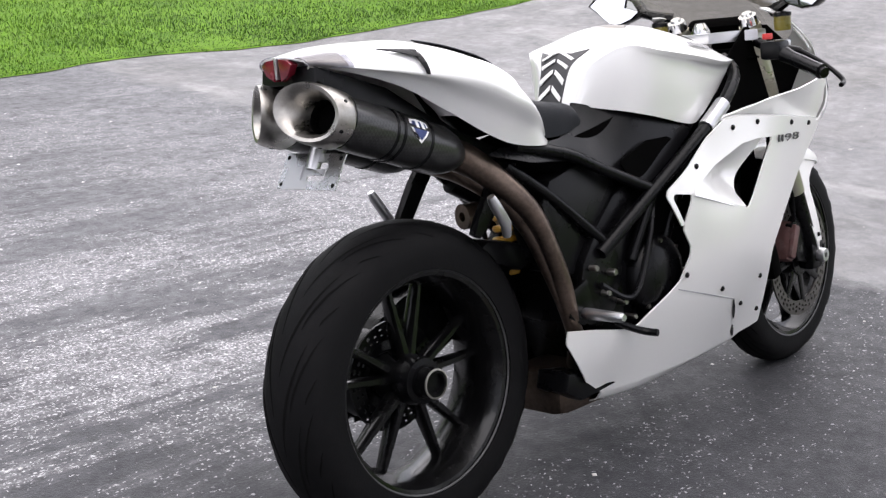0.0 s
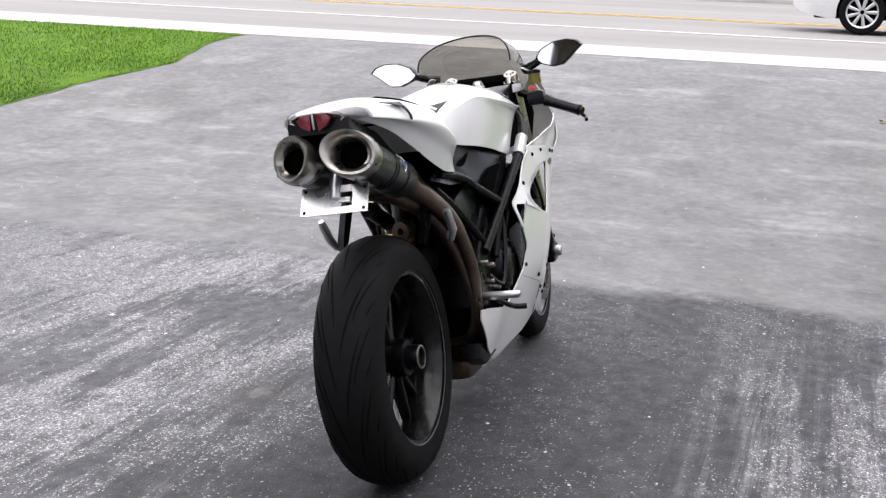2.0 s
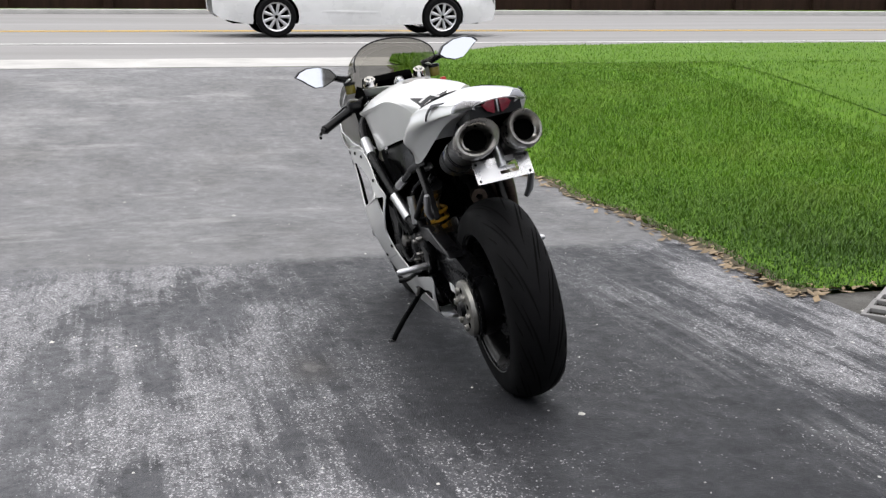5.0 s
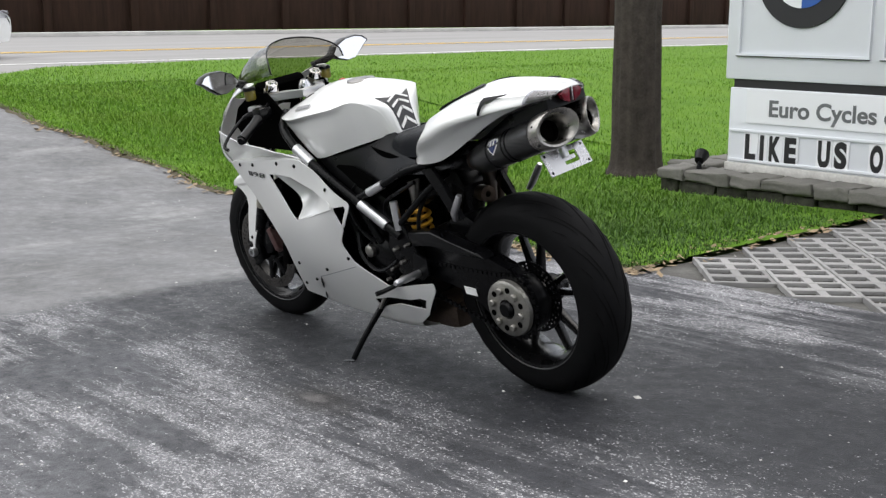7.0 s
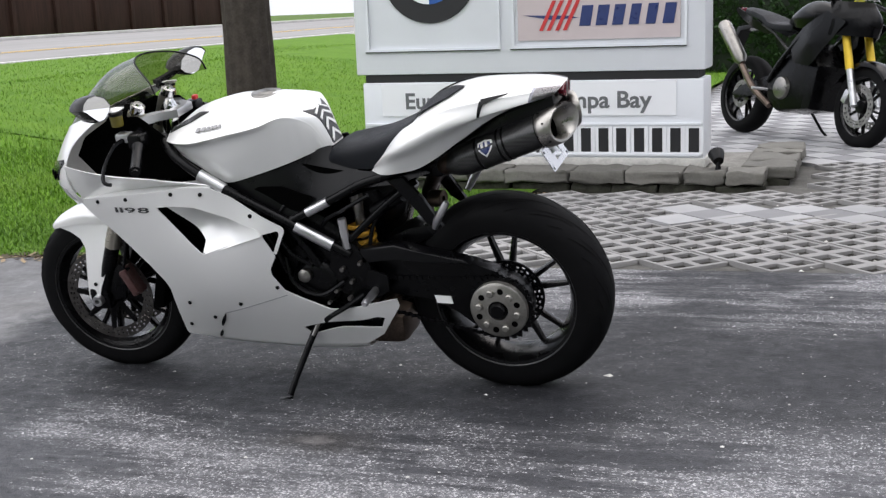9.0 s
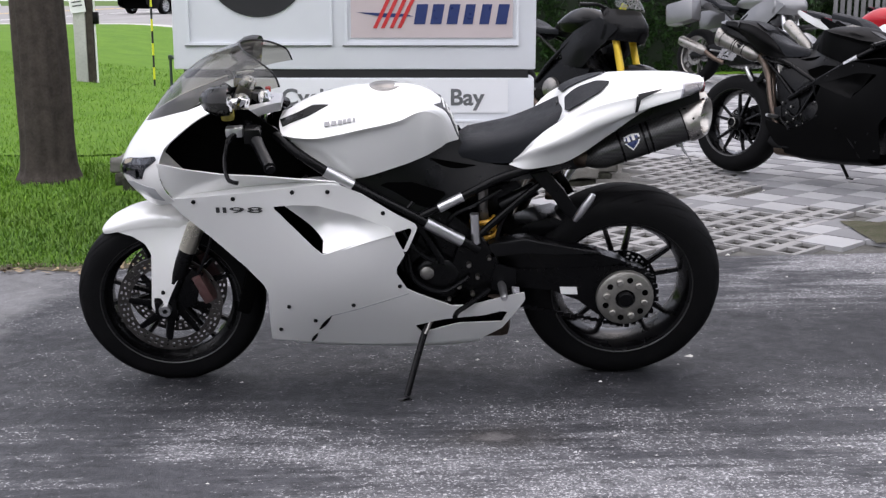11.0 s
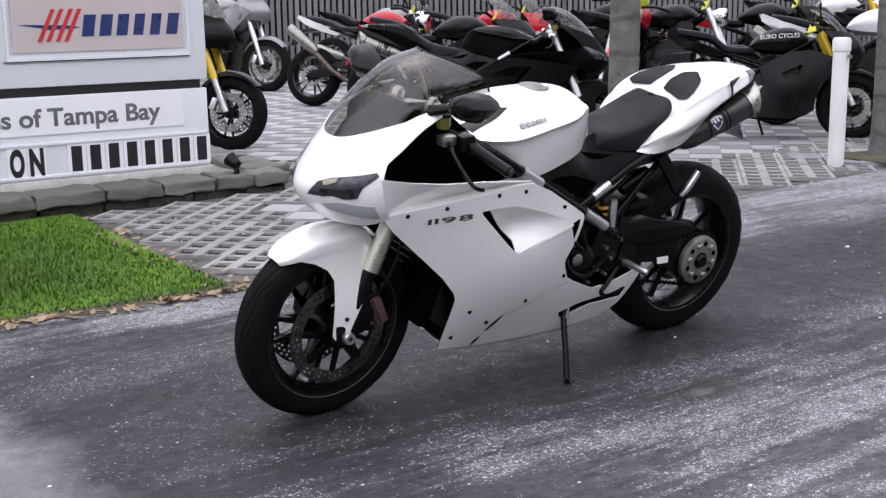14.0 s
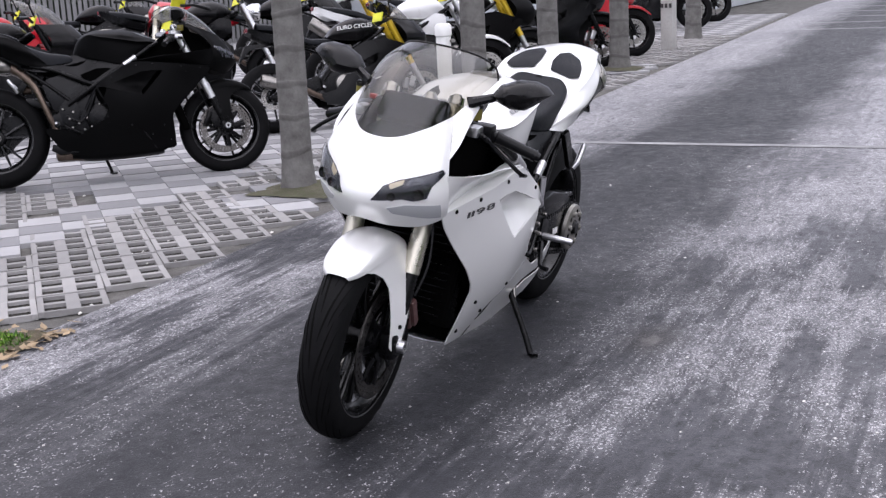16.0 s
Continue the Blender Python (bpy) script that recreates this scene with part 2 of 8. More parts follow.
def lathe(bm, profile, m=None, n=32, closed=False):
    """Turns (radius, height) pairs about the y axis of the pose m."""
    m = m or Matrix()
    rings = []
    for r, h in profile:
        rings.append([bm.verts.new(m @ Vector((r * math.cos(2 * math.pi * k / n), h, r * math.sin(2 * math.pi * k / n)))) for k in range(n)])
    pairs = list(zip(rings, rings[1:])) + ([(rings[-1], rings[0])] if closed else [])
    for a, b in pairs:
        for k in range(n):
            bm.faces.new((a[k], b[k], b[(k + 1) % n], a[(k + 1) % n]))
    if not closed:
        for ring in (rings[0], rings[-1]):
            if profile[rings.index(ring)][0] > 1e-4:
                bm.faces.new(ring)
    return bm


def box(bm, c, s, m=None, bevel=0.0):
    m = (m or Matrix()) @ Matrix.Translation(c) @ Matrix.Diagonal((*s, 1))
    made = bmesh.ops.create_cube(bm, size=1, matrix=m)["verts"]
    if bevel:
        edges = list({e for v in made for e in v.link_edges})
        bmesh.ops.bevel(bm, geom=edges, offset=bevel, segments=2, profile=0.6, affect="EDGES")
    return bm


def prism(bm, outline, lo, hi, m=None, axis="y", bevel=0.0):
    """A flat outline given a thickness along an axis (y: outline in x, z; z: outline in x, y)."""
    m = m or Matrix()
    put = (lambda p, h: Vector((p[0], h, p[1]))) if axis == "y" else (lambda p, h: Vector((p[0], p[1], h))) if axis == "z" else (lambda p, h: Vector((h, p[0], p[1])))
    a = [bm.verts.new(m @ put(p, lo)) for p in outline]
    b = [bm.verts.new(m @ put(p, hi)) for p in outline]
    fs = [bm.faces.new(a), bm.faces.new(b[::-1])]
    for k in range(len(a)):
        j = (k + 1) % len(a)
        fs.append(bm.faces.new((a[k], b[k], b[j], a[j])))
    if bevel:
        edges = list({e for f in fs[:2] for e in f.edges})
        bmesh.ops.bevel(bm, geom=edges, offset=bevel, segments=2, profile=0.6, affect="EDGES")
    return bm


def aim_y(p, d):
    """A pose at p whose y axis points along d."""
    return Matrix.Translation(p) @ Vector(d).to_track_quat("Y", "Z").to_matrix().to_4x4()


def bars(widths, gap, h, depth):
    """Plain bars in place of writing: a bmesh in the x, z plane that starts at the origin."""
    bm, x = bmesh.new(), 0.0
    for w in widths:
        box(bm, (x + w / 2, 0, h / 2), (w, depth, h))
        x += w + gap
    return bm


def lettering(name, words, size, material, parent, m, label="", thick=0.002, bold=0.0):
    cu = bpy.data.curves.new(name, "FONT")
    cu.body, cu.size, cu.extrude, cu.offset = words, size, thick, bold
    tmp = bpy.data.objects.new(name, cu)
    scene.collection.objects.link(tmp)
    me = bpy.data.meshes.new_from_object(tmp.evaluated_get(bpy.context.evaluated_depsgraph_get()))
    bpy.data.objects.remove(tmp)
    me.materials.clear()
    me.materials.append(material)
    ob = new(name, me)
    ob.parent = parent
    ob.matrix_basis = m
    return tagged(ob, label) if label else ob


def fresh():
    return bmesh.new()


# ---------------------------------------------------------------- ground
def gz(x, y=0.0):
    """Height of the ground: a slight fall past the motorcycle, then a rise to the road."""
    s = min(max((x - 3.5) / 6, 0), 1)
    s = s * s * (3 - 2 * s)
    return (0.025 - 0.0225 * max(x, -18)) * (1 - s) + 0.38 * s


EDGE = -1.5          # side of the driveway towards the sign
FARSIDE = 5.05       # the other side of the driveway
PAVE_X = 1.02        # where the paved yard ends and the lawn begins
KERB_X = 9.7         # foot of the driveway at the road


def asphalt():
    m, nt, b = nodes_of("worn_asphalt")
    p = position(nt)
    xyz = nt.nodes.new("ShaderNodeSeparateXYZ")
    nt.links.new(p, xyz.inputs["Vector"])
    x_, y_ = xyz.outputs["X"], xyz.outputs["Y"]
    big = noise_node(nt, p, 0.9, 6, 0.6)
    mid = noise_node(nt, p, 14, 6, 0.7)
    grain = noise_node(nt, p, 140, 3, 0.7)

    def times(a, c):
        return math_node(nt, "MULTIPLY", a, c)

    def plus(a, c):
        return math_node(nt, "ADD", a, c)

    def band(src, k, lo, hi, a=1.0, c=0.0):
        return ramp(nt, times(src, k), lo, hi, g3(a), g3(c))

    # newer dark sealed part near the bike, older pale part towards the road
    edge = plus(x_, times(math_node(nt, "SUBTRACT", noise_node(nt, p, 1.6, 8, 0.7), 0.5), 0.75))
    old = ramp(nt, times(math_node(nt, "SUBTRACT", edge, 2.14), 5.5), 0.0, 1.0)
    # smooth sealer along the middle of the drive, worn paler towards the far side
    lane = math_node(nt, "ABSOLUTE", plus(y_, plus(-0.16, times(big, 0.7))))
    sealed = ramp(nt, lane, 0.40, 0.95, g3(1), g3(0))
    # a smooth dark patch by the lawn corner
    px_, py_ = times(plus(x_, -1.85), 1.25), times(plus(y_, 0.72), 1.45)
    away = plus(plus(times(px_, px_), times(py_, py_)), times(plus(noise_node(nt, p, 2.6, 6, 0.65), -0.5), 1.5))
    sealed = math_node(nt, "MAXIMUM", sealed, times(ramp(nt, away, 0.45, 1.15, g3(1), g3(0)), 0.85))
    worn = ramp(nt, plus(y_, times(big, 0.8)), 0.55, 1.15)
    # rear and far parts: older surface, with pale sky sheen put into colour
    rear_part = band(plus(x_, times(big, 0.9)), -0.2, 0.08, 0.70, 0.0, 1.0)
    far_part = band(plus(y_, times(big, 0.8)), 0.4, 0.55, 0.90, 0.0, 1.0)
    dark = mix(nt, ramp(nt, big, 0.35, 0.7), g3((0.018, 0.019, 0.024)), g3((0.038, 0.039, 0.046)))
    dark = mix(nt, worn, dark, mix(nt, ramp(nt, big, 0.36, 0.64), g3((0.029, 0.030, 0.035)), g3((0.074, 0.075, 0.084))))
    dark = mix(nt, rear_part, dark, g3((0.27, 0.269, 0.284)))
    dark = mix(nt, far_part, dark, mix(nt, ramp(nt, big, 0.35, 0.65), g3((0.080, 0.081, 0.089)), g3((0.138, 0.139, 0.149))))
    dark = mix(nt, sealed, dark, mix(nt, ramp(nt, mid, 0.3, 0.7), g3((0.007, 0.008, 0.011)), g3((0.015, 0.016, 0.020))))
    # uneven fine tone
    dark = mix(nt, times(ramp(nt, noise_node(nt, p, 26, 7, 0.75), 0.44, 0.62), 0.55), dark, g3((0.012, 0.0125, 0.015)))
    pale = mix(nt, ramp(nt, noise_node(nt, p, 2.3, 7, 0.66), 0.33, 0.68), g3((0.118, 0.118, 0.123)), g3((0.205, 0.203, 0.206)))
    pale = mix(nt, times(ramp(nt, mid, 0.35, 0.7), 0.35), pale, g3((0.11, 0.109, 0.107)))
    # soft dark stains and chalky smudges on the old part
    stain = times(ramp(nt, noise_node(nt, scaled(nt, p, (1.0, 1.5, 1), 0.4), 0.85, 5, 0.6), 0.51, 0.64), 0.50)
    pale = mix(nt, stain, pale, g3((0.078, 0.077, 0.076)))
    smudge = times(ramp(nt, noise_node(nt, scaled(nt, p, (1.3, 0.45, 1), -0.3), 1.5, 7, 0.66), 0.595, 0.70), 0.55)
    pale = mix(nt, smudge, pale, g3((0.36, 0.357, 0.352)))
    base = mix(nt, old, dark, pale)

    # chalky drag marks along the drive: s1 wide and broken, s2 narrow scratches
    s1 = noise_node(nt, scaled(nt, p, (0.42, 2.6, 1), 0.09), 1.5, 10, 0.72)
    s2 = noise_node(nt, scaled(nt, p, (0.55, 15.0, 1), -0.06), 1.3, 7, 0.74)
    patchy = noise_node(nt, scaled(nt, p, (0.8, 1.3, 1)), 1.15, 8, 0.66)
    field = plus(plus(times(s1, 0.42), times(patchy, 0.40)), times(s2, 0.18))
    wear = ramp(nt, field, 0.462, 0.528)
    wear = times(wear, ramp(nt, sealed, 0.0, 1.0, g3(1), g3(0.10)))
    wear = times(wear, ramp(nt, old, 0.0, 1.0, g3(1), g3(0.06)))
    wear = times(wear, band(y_, 0.4, 0.52, 1.05, 1.0, 0.40))
    # tyre drag lines close to the yard's edge
    by_yard = times(band(y_, -0.5, 0.26, 0.42, 0.0, 1.0), times(ramp(nt, old, 0.0, 1.0, g3(1), g3(0)), times(band(x_, 0.4, 0.35, 0.75, 0.62, 0.05), band(x_, -0.3, 0.25, 0.8, 1.0, 0.3))))
    drag = times(times(ramp(nt, s2, 0.47, 0.62), ramp(nt, patchy, 0.36, 0.56)), by_yard)

    # chips: cells taken at random, more of them where the surface is worn
    warp = nn(nt, "ShaderNodeTexNoise", Scale=85.0, Detail=3.0)
    nt.links.new(p, warp.inputs["Vector"])
    bent = nt.nodes.new("ShaderNodeVectorMath")
    bent.operation = "MULTIPLY_ADD"
    nt.links.new(warp.outputs["Color"], bent.inputs[0])
    bent.inputs[1].default_value = (0.022, 0.022, 0.022)
    nt.links.new(p, bent.inputs[2])
    flock = ramp(nt, noise_node(nt, scaled(nt, p, (0.55, 1.4, 1)), 7.0, 6, 0.75), 0.42, 0.60)

    def chips(scale, lo, hi, share, base_share):
        v = nn(nt, "ShaderNodeTexVoronoi", Scale=scale)
        nt.links.new(scaled(nt, bent.outputs["Vector"], (0.8, 1.2, 1)), v.inputs["Vector"])
        pick = nt.nodes.new("ShaderNodeSeparateColor")
        nt.links.new(v.outputs["Color"], pick.inputs["Color"])
        wanted = plus(times(wear, share), times(flock, base_share))
        chosen = ramp(nt, math_node(nt, "SUBTRACT", wanted, pick.outputs["Red"]), 0.0, 0.08)
        return v, times(chosen, ramp(nt, v.outputs["Distance"], lo, hi, g3(1), g3(0)))

    small_v, small = chips(150.0, 0.30, 0.55, 0.62, 0.085)
    _, large = chips(88.0, 0.20, 0.42, 0.24, 0.020)
    dust = times(wear, plus(times(ramp(nt, noise_node(nt, p, 48, 6, 0.8), 0.42, 0.60), 0.55), 0.30))
    base = mix(nt, dust, base, g3((0.215, 0.213, 0.225)))
    base = mix(nt, times(drag, plus(times(ramp(nt, noise_node(nt, p, 60, 5, 0.8), 0.40, 0.60), 0.6), 0.25)), base, g3((0.36, 0.358, 0.37)))
    new_only = ramp(nt, old, 0.0, 1.0, g3(1), g3(0.22))
    base = mix(nt, times(times(small, new_only), 0.75), base, g3((0.58, 0.575, 0.585)))
    base = mix(nt, times(times(large, new_only), 0.85), base, g3((0.72, 0.715, 0.72)))
    # whitish wash and brown scuffs on the old part
    wash = times(ramp(nt, noise_node(nt, scaled(nt, p, (1.4, 0.7, 1)), 1.1, 8, 0.66), 0.56, 0.74), old)
    base = mix(nt, times(wash, 0.65), base, g3((0.37, 0.365, 0.355)))
    scuff = times(ramp(nt, noise_node(nt, scaled(nt, p, (0.6, 1.5, 1), 0.4), 0.8, 7, 0.65), 0.50, 0.68), old)
    base = mix(nt, times(scuff, 0.40), base, g3((0.095, 0.090, 0.084)))
    # worn-out dark pits
    pit = times(ramp(nt, noise_node(nt, scaled(nt, p, (0.7, 1.3, 1)), 19, 8, 0.8), 0.38, 0.48, g3(1), g3(0)), ramp(nt, old, 0.0, 1.0, g3(0.65), g3(0.15)))
    base = mix(nt, pit, base, g3((0.014, 0.015, 0.018)))

    # an old oil spot, pale in its middle
    def distance(cx, cy):
        off = nn(nt, "ShaderNodeVectorMath")
        off.operation = "DISTANCE"
        nt.links.new(scaled(nt, p, (0.62, 1, 0)), off.inputs[0])
        off.inputs[1].default_value = (cx * 0.62, cy, 0)
        return off.outputs["Value"]

    spot = ramp(nt, plus(distance(0.42, 0.60), times(mid, 0.16)), 0.12, 0.22, g3(1), g3(0))
    base = mix(nt, times(spot, 0.85), base, g3((0.02, 0.018, 0.017)))
    core = ramp(nt, plus(distance(0.44, 0.60), times(mid, 0.09)), 0.055, 0.085, g3(1), g3(0))
    base = mix(nt, times(core, 0.45), base, g3((0.22, 0.205, 0.20)))
    base = mix(nt, times(ramp(nt, grain, 0.3, 0.72), 0.30), base, g3((0.02, 0.02, 0.021)))
    nt.links.new(base, b.inputs["Base Color"])
    nt.links.new(ramp(nt, mid, 0.3, 0.7, g3(0.48), g3(0.80)), b.inputs["Roughness"])
    b.inputs["Specular IOR Level"].default_value = 0.36
    bumped(nt, b, mix(nt, 0.5, grain, small_v.outputs["Distance"]), 0.5, 0.006)
    return m


def blended(name, a, b_, scale, rough, bump, fine=60.0, stretch=(1, 1, 1), third=None):
    m, nt, b = nodes_of(name)
    p = scaled(nt, position(nt), stretch)
    n1, n2 = noise_node(nt, p, scale, 7, 0.65), noise_node(nt, p, fine, 4, 0.7)
    c = mix(nt, ramp(nt, n1, 0.32, 0.68), g3(a), g3(b_))
    if third:
        c = mix(nt, math_node(nt, "MULTIPLY", ramp(nt, n2, 0.5, 0.7), 0.5), c, g3(third))
    nt.links.new(c, b.inputs["Base Color"])
    b.inputs["Roughness"].default_value = rough
    b.inputs["Specular IOR Level"].default_value = 0.15
    bumped(nt, b, n2, bump, 0.01)
    return m


ASPHALT = asphalt()
ROADMAT = blended("road_asphalt", (0.21, 0.205, 0.20), (0.26, 0.255, 0.25), 0.8, 0.85, 0.2, 50, (1, 0.15, 1))
SOIL = blended("lawn_soil", (0.055, 0.130, 0.008), (0.105, 0.215, 0.013), 3.0, 0.95, 0.5, 30, third=(0.10, 0.075, 0.04))
EARTH = blended("far_ground", (0.05, 0.09, 0.02), (0.09, 0.14, 0.03), 0.2, 0.95, 0.3, 6)
CONCRETE = blended("old_concrete", (0.36, 0.355, 0.34), (0.50, 0.49, 0.47), 1.6, 0.85, 0.25, 40, third=(0.28, 0.27, 0.25))
# gritty soil, with the shade of the paving holes put into its colour
DIRT = blended("gritty_soil_with_hole_shade", (0.010, 0.0095, 0.008), (0.030, 0.028, 0.024), 9, 0.95, 0.6, 80, third=(0.08, 0.075, 0.07))
BEDDING = blended("grey_bedding_grit", (0.07, 0.068, 0.062), (0.15, 0.146, 0.138), 7, 0.95, 0.5, 80, third=(0.05, 0.046, 0.04))
LIME = blended("pale_gravel_bed", (0.17, 0.165, 0.15), (0.30, 0.29, 0.27), 6, 0.95, 0.6, 80, third=(0.07, 0.06, 0.045))


def sheet(name, material, x0, x1, y0, y1, nx, ny, lift=0.0, label="", category="", wob=0.0):
    bm = fresh()
    grid = []
    for i in range(nx + 1):
        x = x0 + (x1 - x0) * i / nx
        row = []
        for j in range(ny + 1):
            y = y0 + (y1 - y0) * j / ny
            row.append((x, y, gz(x, y) + lift + wob * noise.noise((x * 1.3, y * 1.3, 0))))
        grid.append(row)
    skin(bm, grid)
    ob = part(name, bm, material)
    return tagged(ob, label, category, kind="structure")


sheet("ground", EARTH, -150, 150, -150, 150, 60, 60, -0.06, "rough green ground that runs to the horizon", "ground")
bm, grid = fresh(), []
for x in list(np.linspace(-26, PAVE_X - 0.02, 68)) + list(np.linspace(PAVE_X, KERB_X, 32)):
    y0 = EDGE - 0.10 if x < PAVE_X - 0.01 else EDGE - 0.28
    grid.append([(x, y0 + (FARSIDE + 0.8 - y0) * k / 24, gz(x)) for k in range(25)])
skin(bm, grid)
tagged(part("driveway", bm, ASPHALT), "dark worn asphalt driveway with pale chalky streaks", "driveway", kind="structure")


def lawn_edge(x):
    """Where the lawn by the sign meets the driveway."""
    y = np.interp(x, (0, 4.3, 4.6, 5.4, 6.4, 7.6, 8.8, 9.7), (-1.57, -1.63, -1.55, -1.59, -1.56, -1.48, -1.50, -1.68))
    return float(y) + 0.022 * math.sin(x * 1.9) + 0.022 * math.sin(x * 5.3 + 1) + 0.012 * math.sin(x * 17)


def far_edge(x):
    """Where the lawn across the driveway begins."""
    return float(np.interp(x, (-2, 1.5, 2.6, 5.2, 6.4, 7.4, 9.7), (5.0, 5.12, 5.42, 5.45, 5.25, 5.0, 5.35))) + 0.03 * math.sin(x * 3.1) + 0.02 * math.sin(x * 9)


def lawn(x0, x1, edge, back, nx, ny, label):
    """A lawn with one wavy border along the driveway."""
    bm, grid = fresh(), []
    for i in range(nx + 1):
        x = x0 + (x1 - x0) * i / nx
        e = edge(x)
        row = []
        for j in range(ny + 1):
            y = e + (back - e) * (j / ny) ** 1.6
            row.append((x, y, gz(x, y) + 0.005 + (0.004 + 0.012 * noise.noise((x * 1.3, y * 1.3, 0)) if j else 0)))
        grid.append(row)
    skin(bm, grid)
    return tagged(part("lawn", bm, SOIL), label, "lawn", kind="structure")


lawn(PAVE_X, KERB_X, lawn_edge, -16, 120, 60, "short bright green lawn beside the driveway")
lawn(-26, KERB_X - 0.1, far_edge, 26, 120, 40, "bright green lawn across the driveway")
sheet("lawn", SOIL, -9.0, PAVE_X, -19, -13.1, 20, 20, 0.012, "strip of lawn in front of the hedge", "lawn", 0.012)
TURF = blended("mown_turf", (0.066, 0.140, 0.012), (0.104, 0.196, 0.018), 2.2, 0.95, 0.5, 60, third=(0.052, 0.112, 0.012))


def road_edge(y):
    """How far the lawn by the sign runs out towards the road."""
    return float(np.interp(-y, (1.75, 2.1, 3.1, 4.0, 6.8, 30), (10.0, 11.4, 12.1, 13.2, 13.9, 13.9))) + 0.05 * math.sin(y * 2.3)


bm, grid = fresh(), []
for k in range(81):
    y = -1.75 - 27.0 * (k / 80) ** 1.4
    grid.append([(KERB_X - 0.08 + (road_edge(y) - KERB_X + 0.08) * q / 10, y, gz(9.9) + 0.024 + 0.008 * noise.noise((q * 0.7, y * 1.3, 0))) for q in range(11)])
skin(bm, grid)
tagged(part("lawn", bm, TURF), "bright green lawn running out to the road", "lawn", kind="structure")
sheet("lawn", TURF, PAVE_X, KERB_X - 0.02, -28.75, -5.6, 40, 66, 0.022, "bright green lawn behind the sign", "lawn", 0.008)
sheet("gutter", CONCRETE, -26, 13.8, -30.2, -28.8, 60, 4, 0.01, "pale concrete strip along the side street", "gutter")
sheet("road", ROADMAT, -26, KERB_X + 1.4, -56, -30.2, 40, 12, 0.012, "pale grey side street beyond the lawn", "road")
sheet("road", ROADMAT, KERB_X + 1.5, 31.5, -80, 80, 24, 60, 0.0, "pale grey two-way asphalt road", "road")
sheet("gutter", CONCRETE, KERB_X, KERB_X + 1.5, -80, 80, 6, 60, 0.004, "pale concrete gutter strip along the road", "gutter")


# ---------------------------------------------------------------- tools for bodywork
def tps(ctrl):
    """A smooth depth over (x, z) from guide points (x, z, y)."""
    c = np.array(ctrl, float)

    def u(d):
        return np.where(d > 1e-9, d * d * np.log(d + 1e-12), 0.0)

    n = len(c)
    d = np.hypot(c[:, None, 0] - c[None, :, 0], c[:, None, 1] - c[None, :, 1])
    a = np.zeros((n + 3, n + 3))
    a[:n, :n] = u(d) + np.eye(n) * 2e-3
    a[:n, n], a[:n, n + 1:] = 1, c[:, :2]
    a[n:, :n] = a[:n, n:].T
    w = np.linalg.solve(a, np.concatenate([c[:, 2], np.zeros(3)]))
    return lambda x, z: float(u(np.hypot(c[:, 0] - x, c[:, 1] - z)) @ w[:n] + w[n] + w[n + 1] * x + w[n + 2] * z)


def inside(p, poly):
    hit = False
    for (x0, z0), (x1, z1) in zip(poly, poly[1:] + poly[:1]):
        if (z0 > p[1]) != (z1 > p[1]) and p[0] < (x1 - x0) * (p[1] - z0) / (z1 - z0) + x0:
            hit = not hit
    return hit


def nearest(p, polys):
    best, out = 9.0, p
    for poly in polys:
        for (x0, z0), (x1, z1) in zip(poly, poly[1:] + poly[:1]):
            dx, dz = x1 - x0, z1 - z0
            s = max(0.0, min(1.0, ((p[0] - x0) * dx + (p[1] - z0) * dz) / (dx * dx + dz * dz + 1e-12)))
            q = (x0 + s * dx, z0 + s * dz)
            d = math.hypot(p[0] - q[0], p[1] - q[1])
            if d < best:
                best, out = d, q
    return out, best


def panel(bm, outline, depth, cell=0.009, holes=(), thick=0.003, side=1):
    """A bent sheet: an outline in (x, z) with depth y(x, z), cut by holes."""
    xs, zs = [p[0] for p in outline], [p[1] for p in outline]
    nx, nz = int((max(xs) - min(xs)) / cell) + 2, int((max(zs) - min(zs)) / cell) + 2
    x0, z0 = min(xs) - cell / 2, min(zs) - cell / 2
    polys = [list(outline)] + [list(h) for h in holes]
    keep = set()
    for i in range(nx):
        for j in range(nz):
            c = (x0 + (i + 0.5) * cell, z0 + (j + 0.5) * cell)
            if inside(c, polys[0]) and not any(inside(c, h) for h in polys[1:]):
                keep.add((i, j))
    verts = {}

    def at(i, j):
        if (i, j) not in verts:
            p = (x0 + i * cell, z0 + j * cell)
            if not all((i - a, j - b) in keep for a in (0, 1) for b in (0, 1)):
                p = nearest(p, polys)[0]
            verts[(i, j)] = bm.verts.new((p[0], side * depth(*p), p[1]))
        return verts[(i, j)]

    made = []
    for i, j in sorted(keep):
        q = [at(i, j), at(i + 1, j), at(i + 1, j + 1), at(i, j + 1)]
        made.append(bm.faces.new(q if side < 0 else q[::-1]))
    bm.normal_update()
    if thick:
        low = {k: bm.verts.new(v.co - v.normal * thick) for k, v in verts.items()}
        pair = {v: low[k] for k, v in verts.items()}
        for f in made:
            bm.faces.new([pair[v] for v in reversed(f.verts)])
            for e in f.edges:
                if sum(g in made_set(made) for g in e.link_faces) == 1 and len([g for g in e.link_faces]) == 1:
                    a, b = e.verts
                    try:
                        bm.faces.new((a, b, pair[b], pair[a]))
                    except ValueError:
                        pass
    return bm


def made_set(faces, memo={}):
    key = id(faces)
    if memo.get("key") != key:
        memo["key"], memo["set"] = key, set(faces)
    return memo["set"]


def both(fn):
    """Runs fn for the left side (1) and the right side (-1)."""
    for side in (1, -1):
        fn(side)


